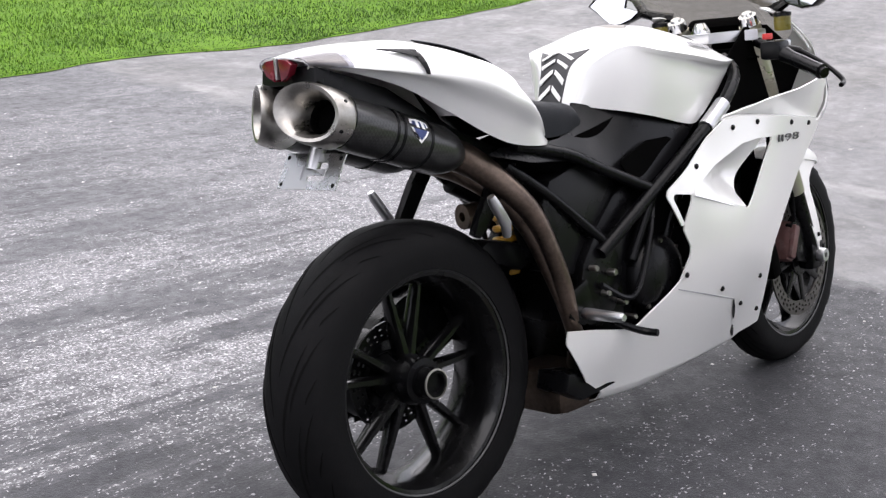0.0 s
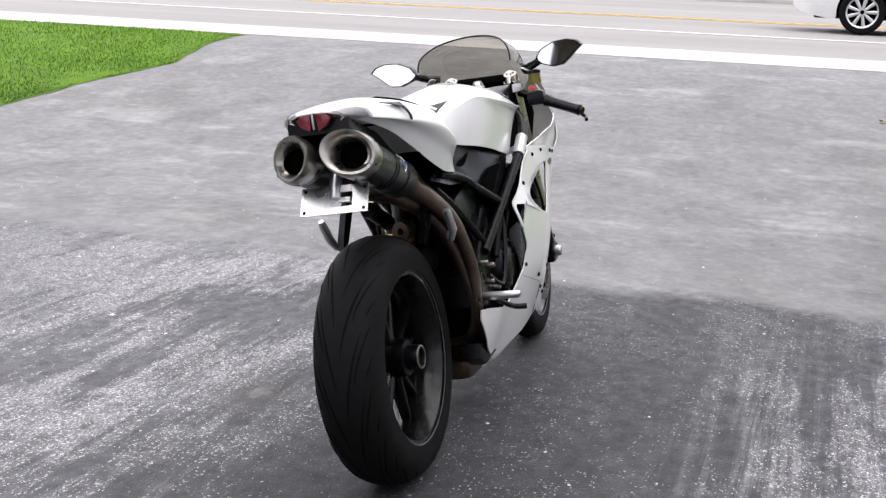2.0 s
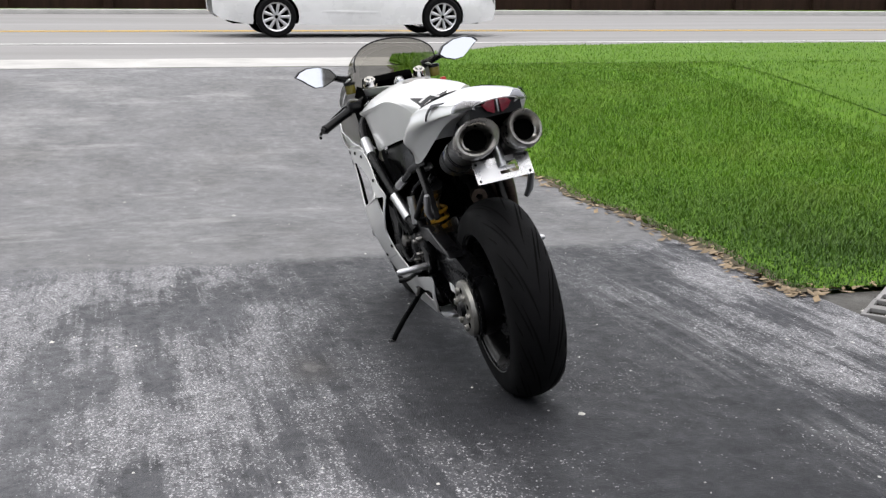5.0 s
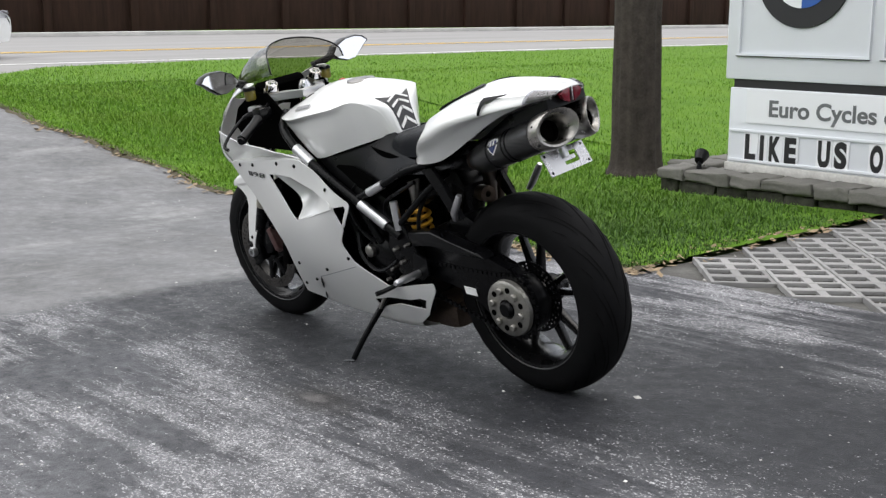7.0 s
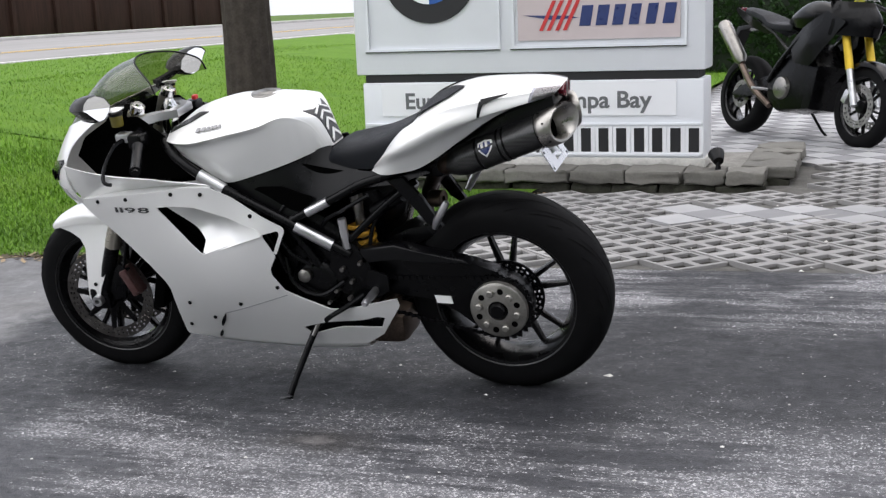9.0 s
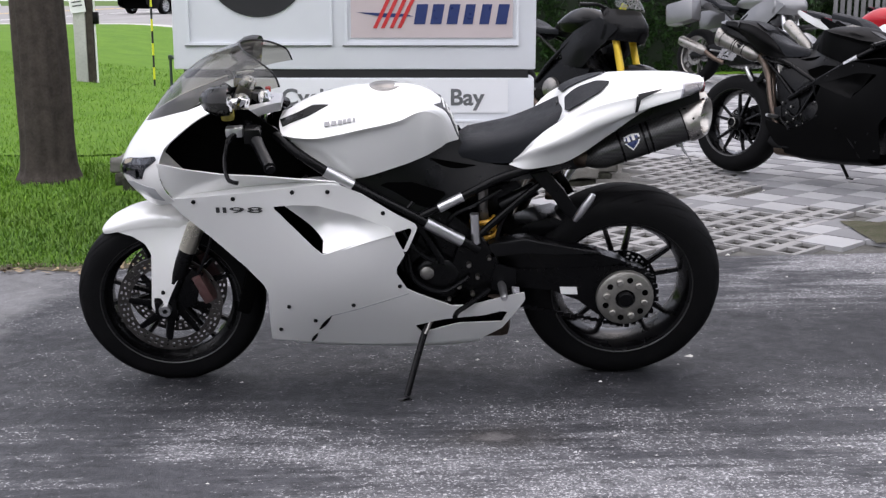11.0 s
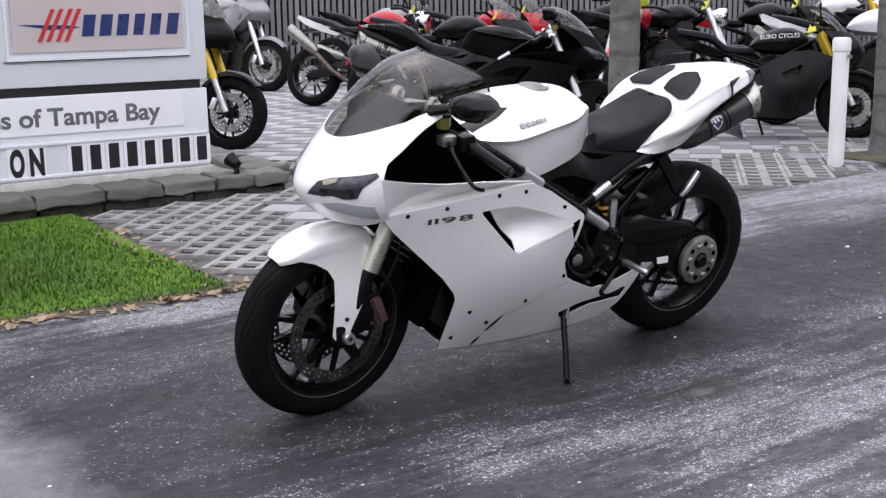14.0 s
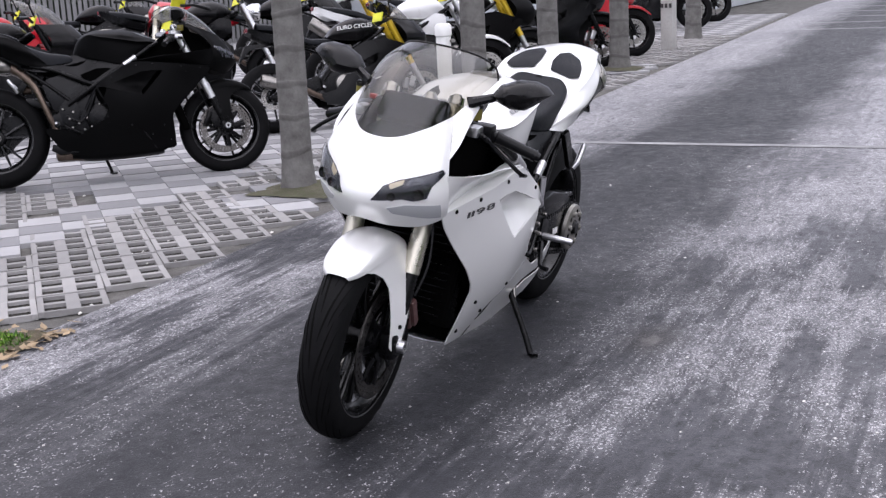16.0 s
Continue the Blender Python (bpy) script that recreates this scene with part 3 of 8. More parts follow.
def patch_at(rows, u, v):
    """The point of surface(rows) at row u and column v, counted in guide points."""
    def cr(p, s):
        i = min(max(int(s), 0), len(p) - 2)
        t = s - i
        a, b, c, d = p[max(i - 1, 0)], p[i], p[i + 1], p[min(i + 2, len(p) - 1)]
        return 0.5 * (2 * b + (c - a) * t + (2 * a - 5 * b + 4 * c - d) * t * t + (3 * b - a - 3 * c + d) * t ** 3)
    return cr([cr([Vector(q) for q in r], v) for r in rows], u)


def overlay(bm, rows, outline, lift, n=14, side=1):
    """A plate that follows surface(rows): outline is four corners (u, v), in order."""
    a, b, c, d = [Vector((*q, 0)) for q in outline]
    grid = []
    for i in range(n + 1):
        row = []
        for j in range(n + 1):
            s, t = i / n, j / n
            q = a.lerp(b, s).lerp(d.lerp(c, s), t)
            p = patch_at(rows, q.x, q.y)
            nx = (patch_at(rows, q.x + 0.05, q.y) - patch_at(rows, q.x - 0.05, q.y)).cross(patch_at(rows, q.x, q.y + 0.05) - patch_at(rows, q.x, q.y - 0.05))
            nx.normalize()
            if nx.dot(p - Vector((0.9, 0, 0.7) if p.x > 0.4 else (0.1, 0, 0.82))) < 0:
                nx = -nx
            p = p + nx * lift
            row.append((p.x, side * p.y, p.z))
        grid.append(row)
    skin(bm, grid, 0.002, flip=side < 0)
    return bm


def inlay(bm, rows, outline, lift, cell=0.07, side=1, thick=0.002):
    """A plate of any outline in (u, v) that follows surface(rows)."""
    raw = fresh()
    panel(raw, outline, lambda u, v: 0.0, cell, (), 0.0)
    grid = {}
    for v in raw.verts:
        u, w = v.co.x, v.co.z
        p = patch_at(rows, u, w)
        nx = (patch_at(rows, u + 0.05, w) - patch_at(rows, u - 0.05, w)).cross(patch_at(rows, u, w + 0.05) - patch_at(rows, u, w - 0.05)).normalized()
        if nx.dot(p - Vector((0.9, 0, 0.7) if p.x > 0.4 else (0.1, 0, 0.82))) < 0:
            nx = -nx
        top, low = p + nx * lift, p + nx * (lift - thick)
        grid[v] = (bm.verts.new((top.x, side * top.y, top.z)), bm.verts.new((low.x, side * low.y, low.z)))
    for f in raw.faces:
        bm.faces.new([grid[v][0] for v in f.verts])
    for e in raw.edges:
        if len(e.link_faces) == 1:
            a, b = e.verts
            bm.faces.new((grid[a][0], grid[b][0], grid[b][1], grid[a][1]))
    raw.free()
    return bm


def bolt(parent, p, side=1, r=0.0065, material=None):
    bm = fresh()
    lathe(bm, [(0.0, 0.004), (r * 0.5, 0.004), (r, 0.0015), (r, -0.004)], Matrix.Translation(p) @ (Matrix() if side > 0 else pose(0, 0, 0, 180)), 10)
    return part("bolt", bm, material or SATIN, parent)


# ---------------------------------------------------------------- wheels
def tyre_profile(r, w, ri, n=18):
    out = []
    for k in range(n + 1):
        a = math.pi * k / n
        out.append((ri + (r - ri) * math.sin(a) ** 0.72, -w / 2 * math.cos(a) * (0.86 + 0.14 * math.sin(a))))
    return out


def tread(parent, r, w, ri, count, front):
    """Sipes as dark surface strips, groove shade put into colour, swept from near the crown out to the shoulder."""
    prof = tyre_profile(r, w, ri, 60)

    def on(a, f):
        k = (f + 1) / 2 * 60
        i = min(int(k), 59)
        rr = prof[i][0] + (prof[i + 1][0] - prof[i][0]) * (k - i)
        h = prof[i][1] + (prof[i + 1][1] - prof[i][1]) * (k - i)
        rr += 0.0004
        return Vector((rr * math.cos(a), h * 1.002, rr * math.sin(a)))

    bm = fresh()
    step = 2 * math.pi / count
    for side in (1, -1):
        for k in range(count):
            base = step * (k + (0.5 if side < 0 else 0))
            for f0, f1, sweep, shift, wide in ((0.05, 0.40, 1.45, 0.0, 0.0031), (0.25, 0.60, 1.0, 0.85, 0.0030), (0.48, 0.64, 0.35, 0.40, 0.0024)):
                pts = []
                for i in range(11):
                    s = i / 10
                    f = f0 + (f1 - f0) * s ** 1.3
                    a = base + step * (shift + sweep * (1 - s) * (-1 if front else 1))
                    pts.append((on(a, side * f), math.sin(math.pi * (0.08 + 0.9 * s)) * wide))
                prev = None
                for i, (p, wd) in enumerate(pts):
                    q = pts[min(i + 1, 10)][0] - pts[max(i - 1, 0)][0]
                    n = q.cross(p).normalized()
                    pair = (bm.verts.new(p + n * wd), bm.verts.new(p - n * wd))
                    if prev:
                        bm.faces.new((prev[0], pair[0], pair[1], prev[1]))
                    prev = pair
    return part("tread_groove", bm, GROOVE, parent)


def drilled_disc(bm, r0, r1, thick, y, n=72, rings=6):
    """A brake disc with rows of real holes."""
    g = {}
    for s, h in ((0, y - thick / 2), (1, y + thick / 2)):
        for i in range(rings + 1):
            for k in range(n):
                r, a = r0 + (r1 - r0) * i / rings, 2 * math.pi * k / n
                g[(s, i, k)] = bm.verts.new((r * math.cos(a), h, r * math.sin(a)))
    for i in range(rings):
        for k in range(n):
            hole = 0 < i < rings - 1 and (k + 2 * i) % 4 == 0
            j = (k + 1) % n
            if hole:
                for (a, b), (c, d) in (((i, k), (i, j)), ((i, j), (i + 1, j)), ((i + 1, j), (i + 1, k)), ((i + 1, k), (i, k))):
                    bm.faces.new((g[(0, a, b)], g[(0, c, d)], g[(1, c, d)], g[(1, a, b)]))
            else:
                bm.faces.new((g[(0, i, k)], g[(0, i, j)], g[(0, i + 1, j)], g[(0, i + 1, k)]))
                bm.faces.new((g[(1, i, k)], g[(1, i + 1, k)], g[(1, i + 1, j)], g[(1, i, j)]))
    for i in (0, rings):
        for k in range(n):
            j = (k + 1) % n
            bm.faces.new((g[(0, i, k)], g[(1, i, k)], g[(1, i, j)], g[(0, i, j)]))
    return bm


def spoke(bm, a0, a1, r0, r1, w0, w1, h0, h1, m=None):
    p, q = Vector((r0 * math.cos(a0), 0, r0 * math.sin(a0))), Vector((r1 * math.cos(a1), 0, r1 * math.sin(a1)))
    d = (q - p).normalized()
    n = Vector((-d.z, 0, d.x))
    rows = []
    for s in (0, 0.25, 0.5, 0.75, 1):
        c, w, h = p.lerp(q, s), w0 + (w1 - w0) * s, h0 + (h1 - h0) * s
        c.y += 0.0
        rows.append([bm.verts.new(c + n * w * x + Vector((0, h * y, 0))) for x, y in ((-1, -0.6), (-0.55, -1), (0.55, -1), (1, -0.6), (1, 0.6), (0.55, 1), (-0.55, 1), (-1, 0.6))])
    for a, b in zip(rows, rows[1:]):
        for k in range(8):
            bm.faces.new((a[k], a[(k + 1) % 8], b[(k + 1) % 8], b[k]))
    return bm


def wheel_part(parent, place, r, w, spokes, front, turn=0.0):
    hub = new("wheel")
    hub.parent = parent
    hub.matrix_basis = place
    ri = 0.219
    bm = fresh()
    lathe(bm, tyre_profile(r, w, ri), None, 96, closed=True)
    part("tyre", bm, RUBBER, hub, "worn black road tyre with curved grooves")
    tread(hub, r, w, ri, 12 if front else 13, front)
    bm = fresh()
    e = w * 0.40
    lathe(bm, [(ri + 0.006, -e), (ri + 0.006, -e + 0.008), (ri - 0.012, -e + 0.02), (ri - 0.026, -0.02), (ri - 0.026, 0.02), (ri - 0.012, e - 0.02), (ri + 0.006, e - 0.008),
               (ri + 0.006, e), (ri - 0.012, e - 0.004), (ri - 0.022, e - 0.022), (ri - 0.034, 0.018), (ri - 0.034, -0.018), (ri - 0.022, -e + 0.022), (ri - 0.012, -e + 0.004)], None, 80, closed=True)
    part("rim", bm, RIMMAT, hub, "gloss black rim with a thin pale edge")
    for s in (1, -1):
        bm = fresh()
        lathe(bm, [(ri - 0.004, s * (e + 0.0005)), (ri - 0.001, s * (e + 0.0025)), (ri + 0.002, s * (e + 0.0005))], None, 80)
        for f in [f for f in bm.faces if len(f.verts) > 4]:
            bm.faces.remove(f)
        part("rim_edge", bm, RIMEDGE, hub)
    for k in range(spokes):
        a = 2 * math.pi * k / spokes + turn
        for s in (-1, 1):
            bm = fresh()
            spoke(bm, a + s * 0.13, a + s * (0.20 if front else 0.22), 0.040, ri - 0.03, 0.011, 0.0065, 0.020, 0.013)
            part("spoke", bm, RIMMAT, hub)
    bm = fresh()
    lathe(bm, [(0.018, -0.06), (0.045, -0.055), (0.05, -0.03), (0.042, 0), (0.05, 0.03), (0.045, 0.055), (0.018, 0.06)], None, 36)
    part("hub", bm, SATIN, hub)
    return hub


def trail(parent, name, pts, r, material, n=40, label="", sides=8):
    bm = fresh()
    tube(bm, spline(pts, n), r, sides)
    return part(name, bm, material, parent, label)


# ---------------------------------------------------------------- the white motorcycle
RW = (0.03, 0, 0.311)
BIKE_AT = pose(0, 0, 0.107, 0, 1.29, 0.3) @ pose(0, 0, 0, -11) @ pose(0, 0, -0.085)
STEER = pose(1.432, 0, 0.297, 0, 0, 3.0)
bike = thing("motorcycle", BIKE_AT, "pearl white sport motorcycle with black wheels leaning on its side stand", "motorcycle")

# rear wheel
rear = wheel_part(bike, pose(*RW), 0.312, 0.188, 5, False, 0.25)
bm = fresh()
drilled_disc(bm, 0.075, 0.112, 0.005, 0.035)
part("brake_disc", bm, SATIN, rear)
bm = fresh()
lathe(bm, [(0.0, -0.080), (0.020, -0.080), (0.022, -0.090), (0.029, -0.090), (0.031, -0.082), (0.033, -0.05)], None, 32)
part("axle_nut", bm, SATIN, rear, "large dark axle nut with a bright rim")
bm = fresh()
lathe(bm, [(0.0265, -0.0915), (0.0295, -0.0908), (0.0295, -0.086), (0.0265, -0.086)], None, 32, closed=True)
part("nut_ring", bm, DULLALU, rear)
# sprocket and its carrier on the chain side
bm = fresh()
lathe(bm, [(0.03, 0.150), (0.078, 0.150), (0.086, 0.145), (0.088, 0.132), (0.080, 0.118), (0.03, 0.118)], None, 40, closed=True)
part("sprocket_carrier", bm, DULLALU, rear, "bright machined sprocket carrier")
for k in range(6):
    a = math.pi / 3 * k + 0.2
    bm = fresh()
    lathe(bm, [(0.0, 0.16), (0.008, 0.16), (0.011, 0.157), (0.011, 0.149)], Matrix.Translation((0.058 * math.cos(a), 0, 0.058 * math.sin(a))), 12)
    part("carrier_nut", bm, DULLALU, rear)
    # black disc on the face: the pocket's shade put into colour
    bm = fresh()
    lathe(bm, [(0.0, 0.1512), (0.0095, 0.1512), (0.0095, 0.148)], Matrix.Translation((0.062 * math.cos(a + 0.52), 0, 0.062 * math.sin(a + 0.52))), 12)
    part("carrier_hole", bm, VOID, rear)
bm = fresh()
lathe(bm, [(0.0, 0.162), (0.02, 0.162), (0.024, 0.156), (0.026, 0.148)], None, 24)
part("axle_end", bm, SATIN, rear)
bm = fresh()
teeth = []
for k in range(39 * 2):
    a = math.pi * k / 39
    rr = 0.1 if k % 2 else 0.093
    teeth.append((rr * math.cos(a), rr * math.sin(a)))
prism(bm, teeth, 0.122, 0.128)
part("sprocket", bm, SATIN, rear)

# chain
bm = fresh()
for k in range(44):
    for z0, z1, x1 in ((0.405, 0.40, 0.47), (0.212, 0.315, 0.47)):
        s = k / 43
        x, z = 0.035 + (x1 - 0.035) * s, z0 + (z1 - z0) * s
        box(bm, (x, 0.125 + (0.003 if k % 2 else -0.003), z), (0.0125, 0.004, 0.011))
for k in range(14):
    a = math.pi / 2 + math.pi * (k + 0.5) / 14
    box(bm, (0.03 + 0.098 * math.cos(a), 0.125 + (0.003 if k % 2 else -0.003), 0.31 + 0.098 * math.sin(a)), (0.014, 0.004, 0.014))
part("chain", bm, SATIN, bike, "oily drive chain")

# swing arm on the chain side
bm = fresh()
arm = [(0.47, 0.43), (0.43, 0.462), (0.36, 0.495), (0.29, 0.492), (0.20, 0.47), (0.10, 0.448), (0.03, 0.42), (-0.03, 0.37), (-0.05, 0.31), (-0.03, 0.25), (0.04, 0.225), (0.11, 0.25), (0.17, 0.30), (0.25, 0.335), (0.36, 0.345), (0.46, 0.36)]
panel(bm, arm, lambda x, z: 0.108 + 0.02 * math.sin(max(0, min(1, (x + 0.05) / 0.5)) * math.pi), 0.012, (), 0.055)
part("swingarm", bm, SATIN, bike, "single-sided black swing arm")
bm = fresh()
lathe(bm, [(0.05, 0.05), (0.09, 0.055), (0.095, 0.08), (0.095, 0.108), (0.08, 0.118), (0.05, 0.118)], Matrix.Translation(RW), 36, closed=True)
part("hub_carrier", bm, SATIN, bike)
bm = fresh()
prism(bm, [(0.228, 0.348), (0.176, 0.346), (0.172, 0.322), (0.222, 0.324)], 0.131, 0.133)
part("sticker", bm, WHITETXT, bike)
bm = fresh()
prism(bm, [(0.44, 0.50), (0.33, 0.515), (0.24, 0.49), (0.12, 0.47), (0.10, 0.455), (0.24, 0.462), (0.33, 0.475), (0.44, 0.45)], 0.10, 0.15, bevel=0.006)
part("chain_guard", bm, BLACKPL, bike)
bm = fresh()
prism(bm, [(0.39, 0.50), (0.31, 0.535), (0.24, 0.55), (0.20, 0.53), (0.25, 0.50), (0.33, 0.47)], -0.06, 0.07, bevel=0.01)
part("hugger", bm, BLACKPL, bike)

# front wheel, discs, calipers, fork
fork = new("front_end")
fork.parent = bike
fork.matrix_basis = STEER
front = wheel_part(bike, pose(1.427, 0, 0.290, 0, 0, 3.0), 0.290, 0.120, 5, True, 0.1)
for s in (1, -1):
    bm = fresh()
    drilled_disc(bm, 0.122, 0.160, 0.005, s * 0.066, 96, 6)
    part("brake_disc", bm, DISCSTEEL, front, "drilled steel brake disc")
    for k in range(8):
        bm = fresh()
        a = math.pi / 4 * k
        spoke(bm, a, a + 0.12, 0.045, 0.126, 0.012, 0.009, 0.003, 0.003)
        for v in bm.verts:
            v.co.y += s * 0.066
        part("carrier_arm", bm, SATIN, front)
    bm = fresh()
    lathe(bm, [(0.03, s * 0.060), (0.05, s * 0.060), (0.05, s * 0.072), (0.03, s * 0.072)], None, 28, closed=True)
    part("disc_carrier", bm, SATIN, front)
RAKE = Vector((-math.sin(radians(24)), 0, math.cos(radians(24))))
for s in (1, -1):
    o = Vector((0.0, s * 0.1, 0.0))
    trail(fork, "fork_leg", [o - RAKE * 0.03, o + RAKE * 0.12, o + RAKE * 0.24], 0.024, SATIN, 12, sides=16)
    trail(fork, "fork_tube", [o + RAKE * 0.2, o + RAKE * 0.5, o + RAKE * 0.685], 0.0265, FORKMAT, 10, "champagne fork tube", 18)
    bm = fresh()
    lathe(bm, [(0.0, 0.018), (0.012, 0.018), (0.014, 0.012), (0.022, 0.01), (0.024, -0.012)], aim_y(o + RAKE * 0.70, RAKE), 18)
    part("fork_cap", bm, CHROME, fork)
    bm = fresh()
    box(bm, (0.0, s * 0.1, 0.0), (0.07, 0.045, 0.075), None, 0.012)
    part("axle_clamp", bm, SATIN, fork)
    bm = fresh()
    lathe(bm, [(0.008, s * 0.142), (0.017, s * 0.142), (0.019, s * 0.136), (0.019, s * 0.118), (0.008, s * 0.118)], None, 20, closed=True)
    part("axle_end", bm, ALU, fork)
    bm = fresh()
    cal = Matrix.Translation((-0.115, s * 0.082, 0.055)) @ pose(0, 0, 0, 0, 24, 0)
    box(bm, (0, 0, 0), (0.040, 0.05, 0.105), cal, 0.010)
    box(bm, (-0.004, s * 0.026, 0), (0.028, 0.02, 0.09), cal, 0.008)
    part("brake_caliper", bm, REDCAL, fork, "dusty red brake caliper")
    bm = fresh()
    prism(bm, [(-0.02, -0.02), (-0.09, 0.0), (-0.12, 0.10), (-0.09, 0.12), (-0.03, 0.06)], s * 0.088, s * 0.106, bevel=0.003)
    part("caliper_bracket", bm, SATIN, fork)
    trail(fork, "brake_hose", [(-0.11, s * 0.11, 0.11), (-0.15, s * 0.125, 0.2), (-0.19, s * 0.11, 0.32), (-0.22, s * 0.08, 0.45)], 0.005, BLACKPL, 24)

# front mudguard: an arch with a leg down to each axle clamp
bm = fresh()
rows = []
for deg, wd, rr, drop in ((38, 0.030, 0.301, 0.012), (34, 0.048, 0.305, 0.022), (27, 0.061, 0.308, 0.034), (15, 0.068, 0.310, 0.046), (2, 0.071, 0.309, 0.050), (-11, 0.073, 0.307, 0.050), (-21, 0.072, 0.302, 0.050)):
    ca, sa = math.cos(radians(deg)), math.sin(radians(deg))
    rows.append([((rr - d * drop) * sa - 0.005, y * wd, (rr - d * drop) * ca - 0.007) for y, d in ((-1.02, 1.0), (-0.92, 0.4), (-0.5, 0.08), (0, 0.0), (0.5, 0.08), (0.92, 0.4), (1.02, 1.0))])
skin(bm, surface(rows, 30, 25), 0.003)
guard = part("front_mudguard", bm, PEARL, fork, "pearl white front mudguard")
for s in (1, -1):
    bm = fresh()
    leg = [(0.135, 0.236), (0.08, 0.262), (-0.02, 0.272), (-0.085, 0.252), (-0.105, 0.215), (-0.07, 0.14), (-0.02, 0.045), (0.0, 0.0), (0.03, -0.012), (0.043, 0.005), (0.034, 0.10), (0.03, 0.17), (0.048, 0.200), (0.085, 0.222)]
    panel(bm, leg, tps([(0.18, 0.18, 0.050), (0.13, 0.21, 0.064), (0.06, 0.262, 0.068), (-0.08, 0.25, 0.076), (0.0, 0.2, 0.086), (-0.06, 0.14, 0.115), (0.03, 0.15, 0.095), (0.0, 0.05, 0.122), (0.03, -0.01, 0.118), (0.05, 0.22, 0.072)]), 0.008, (), 0.003, s)
    part("mudguard_leg", bm, PEARL, fork)
    bolt(fork, (0.025, s * 0.122, 0.02), s)
    bolt(fork, (0.002, s * 0.122, 0.055), s)

# handlebars
bm = fresh()
prism(bm, [(-0.265, -0.135), (-0.305, -0.06), (-0.36, -0.04), (-0.36, 0.04), (-0.305, 0.06), (-0.265, 0.135), (-0.305, 0.135), (-0.34, 0.075), (-0.39, 0.05), (-0.39, -0.05), (-0.34, -0.075), (-0.305, -0.135)], 0.59, 0.615, None, "z", 0.004)
part("triple_clamp", bm, ALU, fork, "machined top clamp of the steering head")
bm = fresh()
tube(bm, [(-0.325, 0, 0.5), (-0.34, 0, 0.62), (-0.342, 0, 0.64)], [0.03, 0.024, 0.012], 16)
part("steering_stem", bm, CHROME, fork)
for s in (1, -1):
    root, end = Vector((-0.295, s * 0.125, 0.585)), Vector((-0.375, s * 0.335, 0.505))
    d = (end - root).normalized()
    trail(fork, "handlebar", [root, root.lerp(end, 0.5), root.lerp(end, 0.55)], 0.0125, SATIN, 6, sides=14)
    bm = fresh()
    tube(bm, [root.lerp(end, v) for v in (0.42, 0.43, 0.5, 0.6, 0.7, 0.8, 0.9, 0.955, 0.96, 1.0)], [0.013, 0.019, 0.0165, 0.016, 0.0165, 0.016, 0.0165, 0.018, 0.013, 0.013], 16)
    part("grip", bm, BLACKPL, fork, "ribbed black rubber grip")
    bm = fresh()
    box(bm, (0, 0, 0), (0.05, 0.055, 0.045), Matrix.Translation(root.lerp(end, 0.28)), 0.01)
    part("switch_box", bm, BLACKPL, fork)
    if s < 0:
        bm = fresh()
        box(bm, (0, 0, 0), (0.016, 0.02, 0.014), Matrix.Translation(root.lerp(end, 0.24) + Vector((-0.02, 0, 0.03))), 0.003)
        part("stop_switch", bm, REDTXT, fork)
    piv = root.lerp(end, 0.25) + Vector((0.045, 0, 0.0))
    trail(fork, "lever", [piv, piv + Vector((0.02, s * 0.04, -0.012)), piv + Vector((0.026, s * 0.10, -0.05)), piv + Vector((0.015, s * 0.145, -0.085)), Vector((-0.283, s * 0.330, 0.470))], [0.009] * 8 + [0.006] * 22, SATIN, 30)
    bm = fresh()
    box(bm, (0, 0, 0), (0.05, 0.035, 0.03), Matrix.Translation(piv + Vector((0.005, -s * 0.005, 0.005))), 0.008)
    part("lever_perch", bm, ALU, fork)
    cup = piv + Vector((0.02, -s * 0.005, 0.075))
    bm = fresh()
    lathe(bm, [(0.0, 0.0), (0.018, 0.0), (0.02, 0.006), (0.02, 0.034), (0.0, 0.034)], aim_y(cup - Vector((0, 0, 0.034)), (0, 0, 1)), 18)
    part("fluid_reservoir", bm, OLIVE, fork, "amber brake fluid cup")
    bm = fresh()
    lathe(bm, [(0.0, 0.0), (0.022, 0.0), (0.022, 0.009), (0.018, 0.012), (0.0, 0.012)], aim_y(cup, (0, 0, 1)), 18)
    part("reservoir_cap", bm, BLACKPL, fork)
    trail(fork, "cable", [piv, piv + Vector((0.03, -s * 0.05, 0.01)), (-0.22, s * 0.03, 0.50), (-0.27, s * 0.02, 0.36)], 0.004, BLACKPL, 24)

# nose, with the screen edge as its upper rim
NOSE = [
    [(1.440, 0.0, 0.866), (1.492, 0.0, 0.800), (1.528, 0.0, 0.735), (1.522, 0.0, 0.695), (1.485, 0.0, 0.655)],
    [(1.428, 0.055, 0.873), (1.478, 0.062, 0.802), (1.510, 0.068, 0.738), (1.500, 0.072, 0.695), (1.462, 0.068, 0.645)],
    [(1.375, 0.105, 0.896), (1.428, 0.122, 0.812), (1.455, 0.134, 0.745), (1.442, 0.140, 0.695), (1.410, 0.130, 0.642)],
    [(1.325, 0.130, 0.914), (1.388, 0.160, 0.820), (1.412, 0.172, 0.752), (1.398, 0.177, 0.700), (1.372, 0.165, 0.655)],
    [(1.285, 0.143, 0.926), (1.358, 0.176, 0.824), (1.378, 0.190, 0.762), (1.368, 0.193, 0.710), (1.345, 0.180, 0.668)],
]
bm = fresh()
whole = [[(x, -y, z) for x, y, z in r] for r in NOSE[:0:-1]] + NOSE
skin(bm, surface(whole, 65, 28), 0.003)
part("nose_fairing", bm, PEARL, bike, "pearl white nose fairing")
